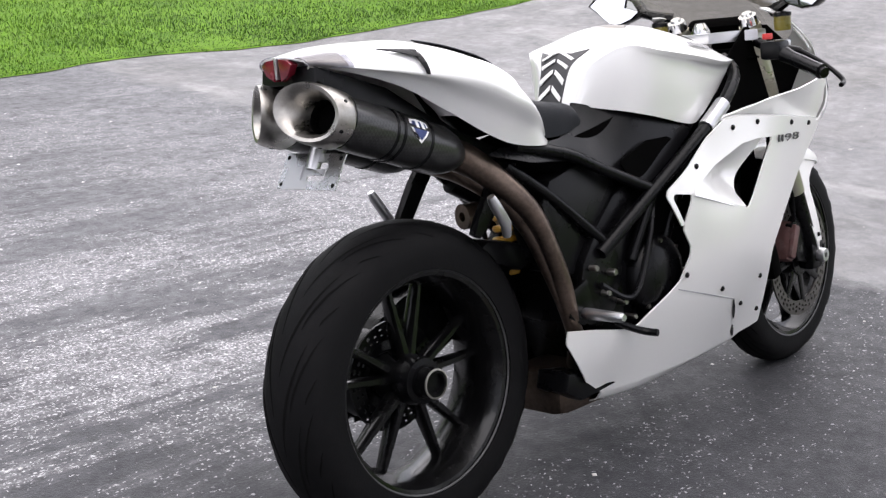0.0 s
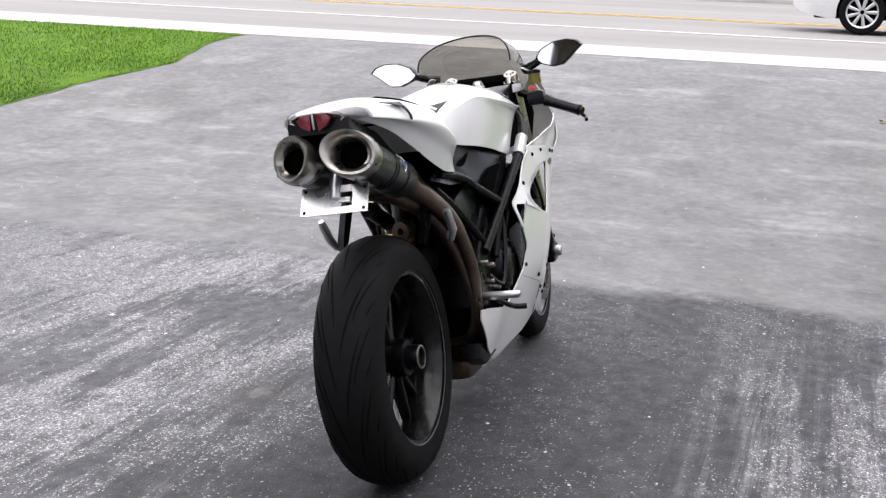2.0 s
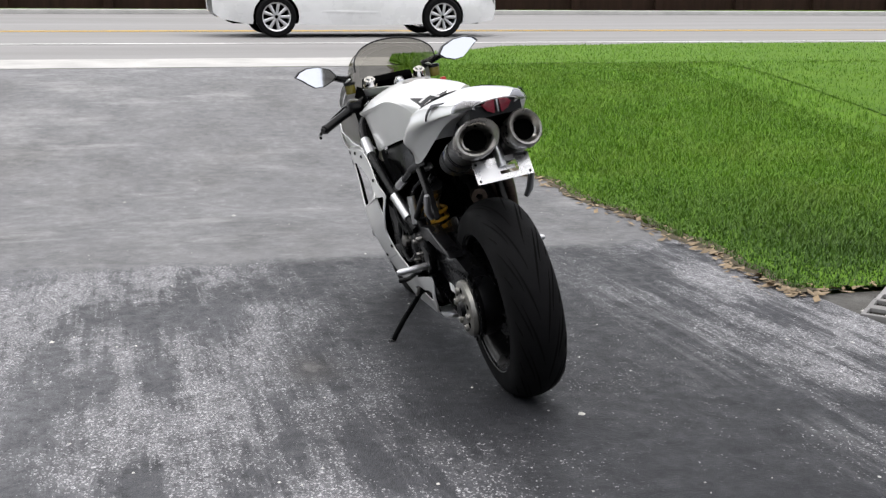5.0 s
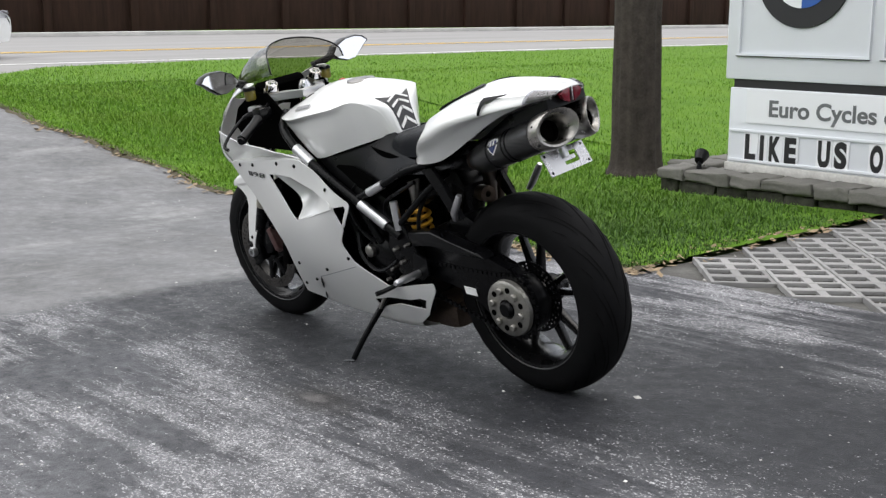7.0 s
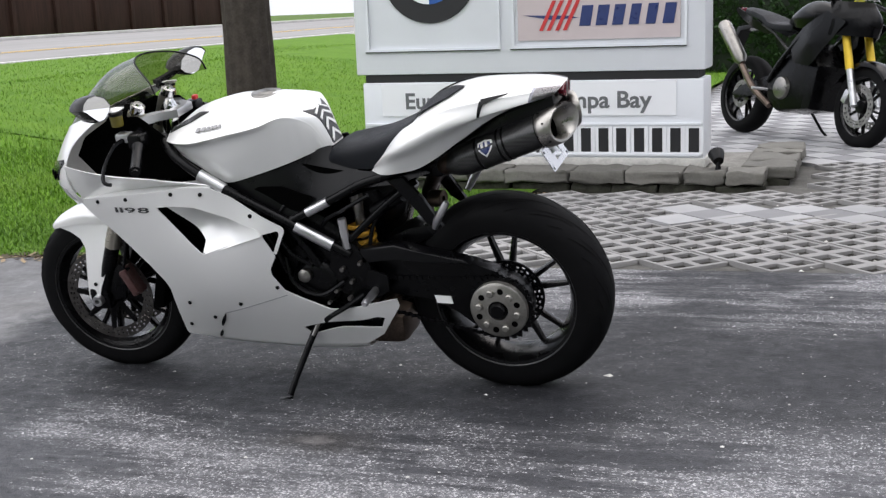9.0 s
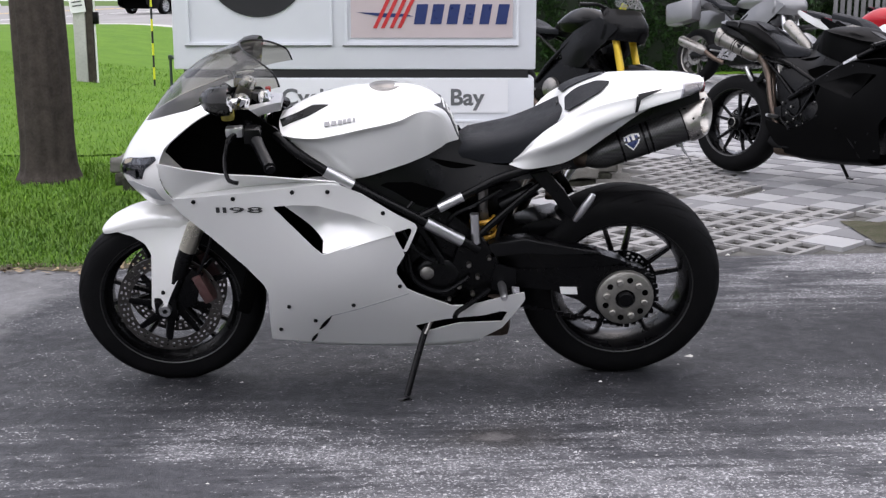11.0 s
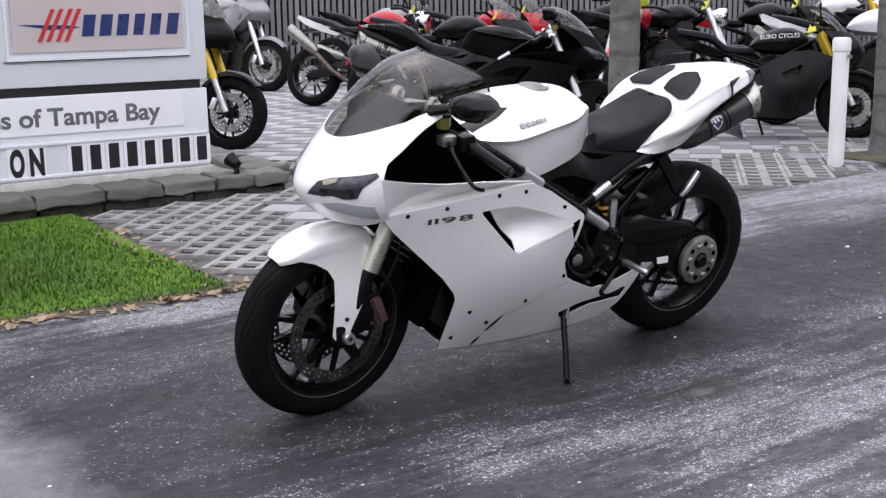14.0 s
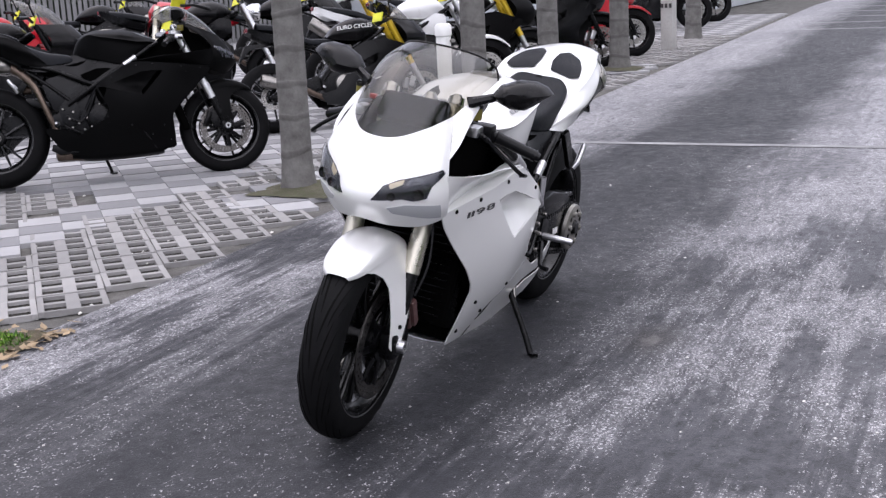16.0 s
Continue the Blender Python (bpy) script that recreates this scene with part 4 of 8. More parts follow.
for s in (1, -1):
    bm = fresh()
    skin(bm, surface([
        [(1.285, s * 0.143, 0.926), (1.33, s * 0.165, 0.875), (1.358, s * 0.1765, 0.824)],
        [(1.235, s * 0.150, 0.945), (1.275, s * 0.172, 0.908), (1.325, s * 0.186, 0.856)],
        [(1.18, s * 0.154, 0.958), (1.205, s * 0.172, 0.940), (1.26, s * 0.184, 0.906)],
        [(1.14, s * 0.155, 0.960), (1.150, s * 0.166, 0.952), (1.20, s * 0.176, 0.936)]], 20, 14), 0.003, flip=s < 0)
    part("screen_stay", bm, PEARL, bike)
    bm = fresh()
    lower = [(1.385, 0.788), (1.358, 0.782), (1.297, 0.771), (1.18, 0.758), (1.058, 0.750), (0.95, 0.737), (0.86, 0.724), (0.866, 0.716), (0.994, 0.716), (1.10, 0.706), (1.173, 0.698), (1.28, 0.684), (1.345, 0.668), (1.372, 0.715)]

    def undercut(x, z):
        zt, zb = np.interp(x, (0.86, 1.058, 1.297, 1.385), (0.724, 0.750, 0.771, 0.788)), np.interp(x, (0.86, 1.10, 1.28, 1.345), (0.714, 0.706, 0.684, 0.668))
        yt, yb = np.interp(x, (0.86, 1.0, 1.2, 1.36, 1.385), (0.206, 0.222, 0.221, 0.195, 0.190)), np.interp(x, (0.86, 1.0, 1.17, 1.28, 1.345, 1.385), (0.196, 0.178, 0.166, 0.166, 0.174, 0.186))
        return float(yb + (yt - yb) * min(max((z - zb) / (zt - zb), 0.0), 1.0))

    panel(bm, lower, undercut, 0.009, (), 0.003, s)
    part("upper_fairing", bm, PEARL, bike)
    # lamp: dark shell, strip coloured as an amber highlight, clear cover
    shape = [(0.60, 2.37), (0.95, 1.66), (1.40, 1.46), (2.16, 1.37), (3.30, 1.26), (3.52, 1.42), (2.72, 1.82), (2.42, 2.31), (1.86, 2.40), (1.54, 2.26)]
    bm = fresh()
    inlay(bm, NOSE, shape, 0.0050, 0.06, s, 0.003)
    lamp = part("headlight", bm, LAMPDARK, bike, "narrow dark headlight under a clear cover")
    bm = fresh()
    inlay(bm, NOSE, [(1.12, 1.60), (1.62, 1.44), (1.54, 1.64), (1.2, 1.80)], 0.0068, 0.06, s)
    part("lit_reflector", bm, AMBER, lamp, "pale amber strip painted as a glint in the lamp")
    bm = fresh()
    inlay(bm, NOSE, [(1.75, 1.47), (3.2, 1.33), (2.75, 1.62), (1.65, 1.72)], 0.0062, 0.07, s)
    part("reflector_vane", bm, LAMPGREY, lamp)
    for u, v, r in ((1.25, 2.08, 0.012), (2.10, 2.08, 0.015)):
        p = patch_at(NOSE, u, v)
        bm = fresh()
        lathe(bm, [(0.0, 0.001), (r * 0.5, 0.001), (r, 0.005), (r * 0.9, 0.006), (r * 0.45, 0.002)], aim_y((p.x + 0.004, s * (p.y + 0.003), p.z), (0.9, s * 0.35, 0.1)), 18)
        part("projector", bm, SATIN, lamp)
    bm = fresh()
    inlay(bm, NOSE, shape, 0.0092, 0.06, s, 0.001)
    part("lens", bm, LENS, lamp, "clear curved lamp cover").visible_shadow = False
    # grey plate on the nose, coloured as the slot's shade
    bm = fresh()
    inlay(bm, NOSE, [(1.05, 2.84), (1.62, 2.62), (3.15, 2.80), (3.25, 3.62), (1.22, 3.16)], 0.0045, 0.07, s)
    part("air_intake", bm, SHADEPEARL, bike, "intake slot under the lamp with its shade painted in")

# screen
SCREEN = [
    [(1.440, 0.0, 0.866), (1.360, 0.0, 0.962), (1.255, 0.0, 1.045), (1.150, 0.0, 1.083)],
    [(1.428, 0.055, 0.873), (1.345, 0.062, 0.962), (1.240, 0.068, 1.042), (1.130, 0.066, 1.077)],
    [(1.375, 0.105, 0.896), (1.300, 0.116, 0.967), (1.200, 0.122, 1.030), (1.085, 0.116, 1.060)],
    [(1.285, 0.143, 0.926), (1.215, 0.151, 0.972), (1.130, 0.155, 1.010), (1.038, 0.148, 1.030)],
    [(1.160, 0.156, 0.960), (1.125, 0.159, 0.970), (1.075, 0.160, 0.982), (1.022, 0.155, 0.992)],
]
bm = fresh()
whole = [[(x, -y, z) for x, y, z in r] for r in SCREEN[:0:-1]] + SCREEN
skin(bm, surface(whole, 49, 20))
screen = part("windscreen", bm, SMOKE, bike, "smoked curved windscreen with a dark edge")
screen.visible_shadow = False
bm = fresh()
tube(bm, spline([r[-1] for r in whole], 50), 0.0028, 6)
part("screen_edge", bm, BLACKPL, bike)
bm = fresh()
skin(bm, surface([[(1.12, -0.13, 0.845), (1.16, -0.09, 0.862), (1.17, 0, 0.868), (1.16, 0.09, 0.862), (1.12, 0.13, 0.845)], [(1.25, -0.13, 0.842), (1.28, -0.08, 0.86), (1.29, 0, 0.864), (1.28, 0.08, 0.86), (1.25, 0.13, 0.842)], [(1.34, -0.13, 0.822), (1.38, -0.07, 0.832), (1.395, 0, 0.832), (1.38, 0.07, 0.832), (1.34, 0.13, 0.822)]], 16, 20), 0.004)
part("dash_cover", bm, VOID, bike)
bm = fresh()
box(bm, (0, 0, 0), (0.04, 0.20, 0.085), Matrix.Translation((1.235, 0, 0.905)) @ pose(0, 0, 0, 0, -38, 0), 0.014)
part("instrument", bm, VOID, bike)

# mirrors
for s in (1, -1):
    mir = new("mirror")
    mir.parent = bike
    mir.matrix_basis = Matrix()
    tagged(mir, "black teardrop mirror on a short arm")
    face = [(0.205, 0.982), (0.225, 1.010), (0.27, 1.030), (0.315, 1.033), (0.345, 1.024), (0.362, 1.008), (0.34, 0.992), (0.318, 0.972), (0.295, 0.955), (0.262, 0.952), (0.225, 0.965)]
    bm = fresh()
    rings = []
    for x, k in ((1.135, 1.0), (1.142, 1.05), (1.158, 1.05), (1.182, 0.94), (1.204, 0.64), (1.213, 0.25)):
        rings.append([(x + 0.10 * (0.36 - a) * (1 if k < 2 else 0), s * (0.275 + (a - 0.275) * k), 0.992 + (b - 0.992) * k) for a, b in face])
    skin(bm, rings, 0, ring=True)
    bm.faces.new([bm.verts.new(p) for p in rings[-1]])
    part("housing", bm, BLACKPL, mir)
    bm = fresh()
    bm.faces.new([bm.verts.new((1.1335 + 0.10 * (0.36 - a) + 0.12 * (b - 0.985), s * (0.275 + (a - 0.275) * 0.94), 0.992 + (b - 0.992) * 0.94)) for a, b in face])
    part("glass", bm, MIRROR, mir, "mirror glass")
    trail(mir, "arm", [(1.215, s * 0.150, 0.952), (1.195, s * 0.185, 0.965), (1.170, s * 0.225, 0.980)], [0.018, 0.016, 0.014, 0.013, 0.012, 0.012], BLACKPL, 6)

# tank
TANK = [
    [(1.045, 0.0, 0.866), (1.045, 0.045, 0.865), (1.040, 0.090, 0.860), (1.030, 0.138, 0.846), (1.024, 0.132, 0.838), (1.018, 0.118, 0.830)],
    [(0.985, 0.0, 0.905), (0.985, 0.060, 0.900), (0.985, 0.115, 0.882), (0.985, 0.172, 0.848), (0.985, 0.162, 0.834), (0.985, 0.140, 0.803)],
    [(0.925, 0.0, 0.928), (0.925, 0.080, 0.922), (0.925, 0.145, 0.890), (0.925, 0.186, 0.849), (0.925, 0.172, 0.831), (0.925, 0.152, 0.768)],
    [(0.860, 0.0, 0.943), (0.860, 0.090, 0.936), (0.860, 0.155, 0.900), (0.860, 0.190, 0.860), (0.860, 0.175, 0.838), (0.860, 0.160, 0.731)],
    [(0.810, 0.0, 0.950), (0.810, 0.092, 0.943), (0.810, 0.158, 0.908), (0.810, 0.188, 0.870), (0.810, 0.176, 0.848), (0.815, 0.160, 0.719)],
    [(0.700, 0.0, 0.952), (0.700, 0.090, 0.945), (0.700, 0.150, 0.918), (0.700, 0.178, 0.890), (0.700, 0.172, 0.868), (0.700, 0.150, 0.748)],
    [(0.630, 0.0, 0.940), (0.630, 0.082, 0.935), (0.632, 0.124, 0.920), (0.636, 0.144, 0.907), (0.638, 0.147, 0.885), (0.632, 0.128, 0.766)],
    [(0.582, 0.0, 0.914), (0.584, 0.062, 0.913), (0.590, 0.092, 0.905), (0.596, 0.108, 0.893), (0.598, 0.112, 0.872), (0.594, 0.098, 0.776)],
    [(0.552, 0.0, 0.868), (0.553, 0.040, 0.868), (0.560, 0.062, 0.866), (0.566, 0.074, 0.858), (0.568, 0.078, 0.845), (0.566, 0.074, 0.784)],
    [(0.522, 0.0, 0.790), (0.523, 0.034, 0.790), (0.532, 0.048, 0.790), (0.540, 0.056, 0.790), (0.545, 0.060, 0.790), (0.548, 0.064, 0.788)],
]
# a crowned top
for r in TANK[1:8]:
    r[1] = (r[1][0], r[1][1], r[1][2] - 0.013)
    r[2] = (r[2][0], r[2][1], r[2][2] - 0.007)
# a hollow under the shoulder line, then a flank that swells out again
for r in TANK:
    (x3, y3, z3), (x4, y4, z4), (x5, y5, z5) = r[3:]
    r[4] = (x4, y4 - 0.003 * min(1.0, (y4 - 0.06) / 0.1), z4)
    r.insert(5, ((x4 + x5) / 2, (y4 + y5) / 2 + 0.001, z4 * 0.55 + z5 * 0.45))
bm = fresh()
whole = [[(x, -y, z) for x, y, z in r[:0:-1]] + r for r in TANK]
crisp = []
for r in TANK:
    q = [Vector(p) for p in r]
    crisp.append(r[:3] + [tuple(q[3].lerp(q[2], 0.16)), r[3], tuple(q[3].lerp(q[4], 0.35))] + r[4:])
skin(bm, surface([[(x, -y, z) for x, y, z in r[:0:-1]] + r for r in crisp], 70, 129), 0.0)
tank = part("fuel_tank", bm, PEARL, bike, "sculpted pearl white fuel tank", 35)
bm = fresh()
lathe(bm, [(0.0, 0.006), (0.028, 0.006), (0.032, 0.003), (0.046, 0.003), (0.05, -0.003)], aim_y((0.735, 0, 0.9482), (-0.02, 0, 1)), 32)
part("filler_cap", bm, STEEL, tank, "round brushed filler cap")
for s in (1, -1):
    bm = fresh()
    overlay(bm, TANK, [(0.08, 1.1), (0.25, 2.2), (2.45, 0.98), (1.7, 0.75)], 0.0025, 16, s)
    part("tank_inlay", bm, BLACKPL, tank)
bm = fresh()
inlay(bm, whole, [(6.75, 5.0), (7.25, 5.5), (7.3, 6.0), (7.25, 6.5), (6.75, 7.0), (7.7, 7.0), (8.9, 6.95), (8.9, 5.05), (7.7, 5.0)], 0.0018, 0.09)
pad = part("tank_pad", bm, DARKTXT, tank, "dark tank pad with pale rib pattern")
for k in range(4):
    for s in (1, -1):
        u = 7.2 + 0.40 * k
        bm = fresh()
        overlay(bm, whole, [(u, 6 + s * 0.06), (u + 0.13, 6 + s * 0.06), (u + 0.42, 6 + s * 0.80), (u + 0.30, 6 + s * 0.86)], 0.0035, 6)
        part("pad_rib", bm, WHITETXT, pad)
for s in (1, -1):
    for k in range(6):
        u = 2.35 + 0.30 * k
        w = 0.09 if k == 5 else 0.215
        bm = fresh()
        overlay(bm, TANK, [(u, 2.06), (u + w, 2.06), (u + w, 2.32), (u, 2.32)], 0.0028, 3, s)
        part("maker_mark", bm, MARKGREY, tank, "grey bar of the maker's mark")

# dark covers under the tank and seat
for s in (1, -1):
    bm = fresh()
    cover = [(1.02, 0.80), (0.93, 0.775), (0.79, 0.72), (0.70, 0.745), (0.56, 0.79), (0.52, 0.80), (0.50, 0.765), (0.42, 0.735), (0.30, 0.73), (0.24, 0.74), (0.19, 0.73), (0.30, 0.70), (0.41, 0.69), (0.53, 0.655), (0.64, 0.60), (0.78, 0.675), (0.91, 0.755)]
    panel(bm, cover, tps([(1.0, 0.80, 0.115), (0.79, 0.72, 0.150), (0.78, 0.68, 0.156), (0.56, 0.78, 0.072), (0.64, 0.762, 0.118), (0.60, 0.70, 0.128), (0.64, 0.61, 0.155), (0.4, 0.7, 0.135), (0.2, 0.735, 0.12)]), 0.012, (), 0.004, s)
    part("side_cover", bm, BLACKPL, bike, "matt black cover under the tank")
    bm = fresh()
    panel(bm, [(0.80, 0.66), (0.66, 0.595), (0.60, 0.625), (0.56, 0.665), (0.66, 0.70), (0.74, 0.70)], lambda x, z: 0.152, 0.012, (), 0.004, s)
    part("side_cover_inset", bm, VOID, bike)
bm = fresh()
prism(bm, [(1.02, 0.82), (0.82, 0.90), (0.68, 0.86), (0.62, 0.75), (0.50, 0.735), (0.30, 0.72), (0.30, 0.70), (0.55, 0.62), (0.70, 0.55), (0.95, 0.70), (1.08, 0.78)], -0.105, 0.105, bevel=0.01)
part("airbox", bm, VOID, bike)

# seat
bm = fresh()
rows = []
for x, z, h, low in ((0.545, 0.765, 0.065, 0.75), (0.50, 0.795, 0.092, 0.752), (0.44, 0.805, 0.108, 0.742), (0.37, 0.818, 0.112, 0.742), (0.30, 0.842, 0.118, 0.775), (0.25, 0.868, 0.112, 0.83), (0.215, 0.886, 0.10, 0.866)):
    rows.append([(x, -h, low), (x, -h * 0.97, z - 0.018), (x, -h * 0.7, z - 0.002), (x, 0, z), (x, h * 0.7, z - 0.002), (x, h * 0.97, z - 0.018), (x, h, low)])
skin(bm, surface(rows, 30, 31), 0.004)
part("seat", bm, SEATMAT, bike, "black grained single seat")

# tail
TAIL = [
    [(-0.192, 0.0, 0.950), (-0.190, 0.035, 0.948), (-0.183, 0.060, 0.942), (-0.176, 0.068, 0.932), (-0.168, 0.056, 0.920)],
    [(-0.120, 0.0, 0.963), (-0.120, 0.060, 0.955), (-0.120, 0.094, 0.945), (-0.118, 0.103, 0.934), (-0.118, 0.092, 0.920)],
    [(-0.020, 0.0, 0.966), (-0.020, 0.080, 0.954), (-0.015, 0.127, 0.938), (-0.010, 0.141, 0.914), (-0.008, 0.126, 0.882)],
    [(0.075, 0.0, 0.963), (0.075, 0.095, 0.948), (0.080, 0.150, 0.928), (0.085, 0.170, 0.894), (0.090, 0.150, 0.824)],
    [(0.145, 0.0, 0.945), (0.145, 0.105, 0.930), (0.150, 0.162, 0.912), (0.155, 0.186, 0.874), (0.160, 0.164, 0.780)],
    [(0.205, 0.0, 0.912), (0.205, 0.108, 0.900), (0.208, 0.164, 0.888), (0.212, 0.188, 0.848), (0.215, 0.172, 0.752)],
    [(0.242, 0.0, 0.855), (0.242, 0.100, 0.852), (0.255, 0.154, 0.862), (0.262, 0.182, 0.828), (0.270, 0.170, 0.738)],
    [(0.262, 0.0, 0.82), (0.262, 0.08, 0.815), (0.306, 0.130, 0.814), (0.318, 0.154, 0.789), (0.332, 0.146, 0.731)],
    [(0.270, 0.0, 0.80), (0.270, 0.08, 0.80), (0.348, 0.110, 0.762), (0.366, 0.119, 0.750), (0.378, 0.114, 0.735)],
]
# a fold along the side: the strip below it turns under
for r in TAIL[1:7]:
    (x3, y3, z3), (x4, y4, z4) = r[3:]
    r[3] = (x3, y3 + 0.003, z3 - 0.012)
    r[4] = (x4, y4 - 0.022, z4)
bm = fresh()
crisp = []
for r in TAIL:
    q = [Vector(p) for p in r]
    flat = q[2].lerp(q[4], 0.5)
    flat = Vector((flat.x, max(flat.y, q[3].y * 0.55 + flat.y * 0.45), flat.z))
    crisp.append(r[:2] + [tuple(q[2].lerp(q[1], 0.14)), r[2], tuple(q[2].lerp(q[3], 0.22)), r[3], tuple(flat.lerp(q[4], 0.35)), r[4]])
skin(bm, surface([[(x, -y, z) for x, y, z in r[:0:-1]] + r for r in crisp], 56, 85), 0.003)
tail = part("tail_fairing", bm, PEARL, bike, "pearl white single-seat tail with a raised hump", 60)
for s in (1, -1):
    bm = fresh()
    inlay(bm, TAIL, [(3.10, 0.55), (3.55, 1.00), (4.35, 1.32), (5.00, 1.42), (5.22, 1.02), (5.08, 0.34), (4.40, 0.24), (3.60, 0.30)], 0.006, 0.08, s)
    part("hump_recess", bm, SEATMAT, tail, "dark padded recess in the hump")
    # flat black plates: shade of the vent opening put into colour
    bm = fresh()
    overlay(bm, TAIL, [(1.62, 1.80), (1.66, 1.90), (2.25, 2.30), (2.32, 1.90)], 0.004, 8, s)
    part("side_vent", bm, BLACKPL, tail, "flat black plate painted as a vent's dark opening")
    bm = fresh()
    overlay(bm, TAIL, [(2.20, 2.1), (2.34, 2.0), (2.36, 2.95), (2.29, 2.95)], 0.004, 8, s)
    part("side_vent", bm, BLACKPL, tail)
    bm = fresh()
    overlay(bm, TAIL, [(0.02, 1.2), (1.0, 1.35), (1.1, 2.9), (0.02, 3.4)], 0.0025, 8, s)
    part("lamp_corner", bm, LENS, tail, "clear corner of the tail lamp")
    bm = fresh()
    overlay(bm, TAIL, [(0.05, 1.3), (0.9, 1.45), (1.0, 2.8), (0.05, 3.2)], 0.001, 8, s)
    part("lamp_reflector", bm, STEEL, tail)
    bm = fresh()
    prism(bm, [(0.006, 0.947), (0.030, 0.945), (0.043, 0.936), (0.031, 0.918), (0.010, 0.908)], -0.1945, -0.178, Matrix.Diagonal((1, s, 1, 1)), "x", 0.002)
    part("tail_lamp", bm, REDLENS, tail, "red tail lamp")
bm = fresh()
prism(bm, [(-0.003, 0.950), (0.003, 0.950), (0.002, 0.912), (-0.002, 0.912)], -0.197, -0.178, None, "x", 0.001)
part("lamp_divider", bm, ALU, tail, "bright bar between the tail lamps")
bm = fresh()
lp = patch_at(TAIL, 5.66, 0.0)
lathe(bm, [(0.0, 0.003), (0.008, 0.003), (0.009, 0.004), (0.0125, 0.004), (0.014, 0.0)], aim_y(lp + Vector((0.003, 0, 0.002)), (0.85, 0, 0.5)), 20)
part("seat_lock", bm, SATIN, tail, "round key lock")
bm = fresh()
prism(bm, [(-0.17, 0.932), (-0.01, 0.88), (0.1, 0.81), (0.26, 0.74), (0.30, 0.70), (0.18, 0.70), (0.02, 0.76), (-0.10, 0.87), (-0.175, 0.90)], -0.078, 0.078, bevel=0.008)
part("undertail", bm, BLACKPL, bike)

# silencers under the tail
for s in (1, -1):
    a, b = Vector((0.085, s * 0.068, 0.757)), Vector((-0.185, s * 0.072, 0.850))
    d = (b - a).normalized()
    m = aim_y(a, d) @ Matrix.Diagonal((0.97, 1, 0.87, 1))
    ln = (b - a).length
    sil = new("silencer")
    sil.parent = bike
    bm = fresh()
    lathe(bm, [(0.030, -0.075), (0.046, -0.05), (0.0555, -0.02), (0.056, ln - 0.06), (0.03, ln - 0.06)], m, 40)
    part("carbon_body", bm, CARBON, sil, "woven carbon silencer body")
    bm = fresh()
    slope = -0.42
    prof = [(0.0565, ln - 0.058), (0.0605, ln - 0.052), (0.0625, ln - 0.020), (0.0615, ln + 0.002), (0.057, ln + 0.012), (0.050, ln + 0.010), (0.041, ln - 0.004), (0.036, ln - 0.025), (0.033, ln - 0.05)]
    lathe(bm, prof, None, 44)
    for v in bm.verts:
        if v.co.y > ln - 0.021:
            v.co.y -= slope * v.co.z * 0.45 + 0.50 * s * v.co.x
        v.co = m @ v.co
    for f in [f for f in bm.faces if len(f.verts) > 4]:
        bm.faces.remove(f)
    part("outlet_rim", bm, SOOTSTEEL, sil, "stained steel outlet rim")
    bm = fresh()
    lathe(bm, [(0.037, ln - 0.052), (0.0355, ln - 0.027), (0.0345, ln - 0.027), (0.0335, ln - 0.045), (0.0, ln - 0.045)], m, 30)
    part("outlet_bore", bm, VOID, sil)
    for h in (0.035, 0.105, 0.122, ln - 0.06):
        bm = fresh()
        lathe(bm, [(0.0555, h), (0.0575, h + 0.001), (0.0575, h + 0.006), (0.0555, h + 0.007)], m, 40, closed=True)
        part("strap", bm, SATIN, sil)
    for k in range(6):
        bm = fresh()
        an = k * 1.047 + 0.5
        lathe(bm, [(0.0, 0.003), (0.0035, 0.0025), (0.0045, 0.0)], m @ aim_y((0.0605 * math.cos(an), ln - 0.03, 0.0605 * math.sin(an)), (math.cos(an), 0, math.sin(an))), 8)
        part("rivet", bm, SATIN, sil)
    # shield-shaped badge on the outer side
    def on_body(u, v, lift):
        an = v / 0.056
        return m @ Vector(((0.0565 + lift) * math.cos(an) * (s), 0.072 + u, (0.0565 + lift) * math.sin(an)))
    for k, (mm, lift, nm) in enumerate(((WHITETXT, 0.0006, "badge_border"), (BLUETXT, 0.0012, "badge"), (WHITETXT, 0.0018, "badge_bar"))):
        g = 1 - 0.22 * k
        bm = fresh()
        if k < 2:
            for out in ([(-0.020, 0.022), (0.004, 0.026), (0.024, 0.020), (0.026, 0.008), (-0.022, 0.008)], [(-0.022, 0.0), (0.024, 0.0), (0.016, -0.012), (-0.004, -0.030), (-0.016, -0.012)]):
                bm.faces.new([bm.verts.new(on_body(u * g, 0.022 + v * g, lift)) for u, v in out])
        else:
            for u0 in (-0.012, 0.002):
                bm.faces.new([bm.verts.new(on_body(u0 + du, 0.022 + v, lift)) for du, v in ((0, 0.02), (0.008, 0.02), (0.008, 0.002), (0, 0.002))])
        part(nm, bm, mm, sil)
    trail(bike, "exhaust_pipe", [(0.10, s * 0.068, 0.755), (0.16, s * 0.062, 0.735), (0.22, -0.06 + s * 0.03, 0.69), (0.29, -0.115 + s * 0.02, 0.60), (0.34, -0.14 + s * 0.012, 0.47), (0.39, -0.135, 0.34), (0.44, -0.11 + s * 0.02, 0.25), (0.52, -0.04 + s * 0.02, 0.21)], [0.032] * 8 + [0.031 - 0.0011 * k for k in range(12)] + [0.0185] * 20, BRONZED, 40, "heat-stained exhaust pipe", 16)
bm = fresh()
box(bm, (0.5, -0.02, 0.19), (0.26, 0.16, 0.10), None, 0.03)
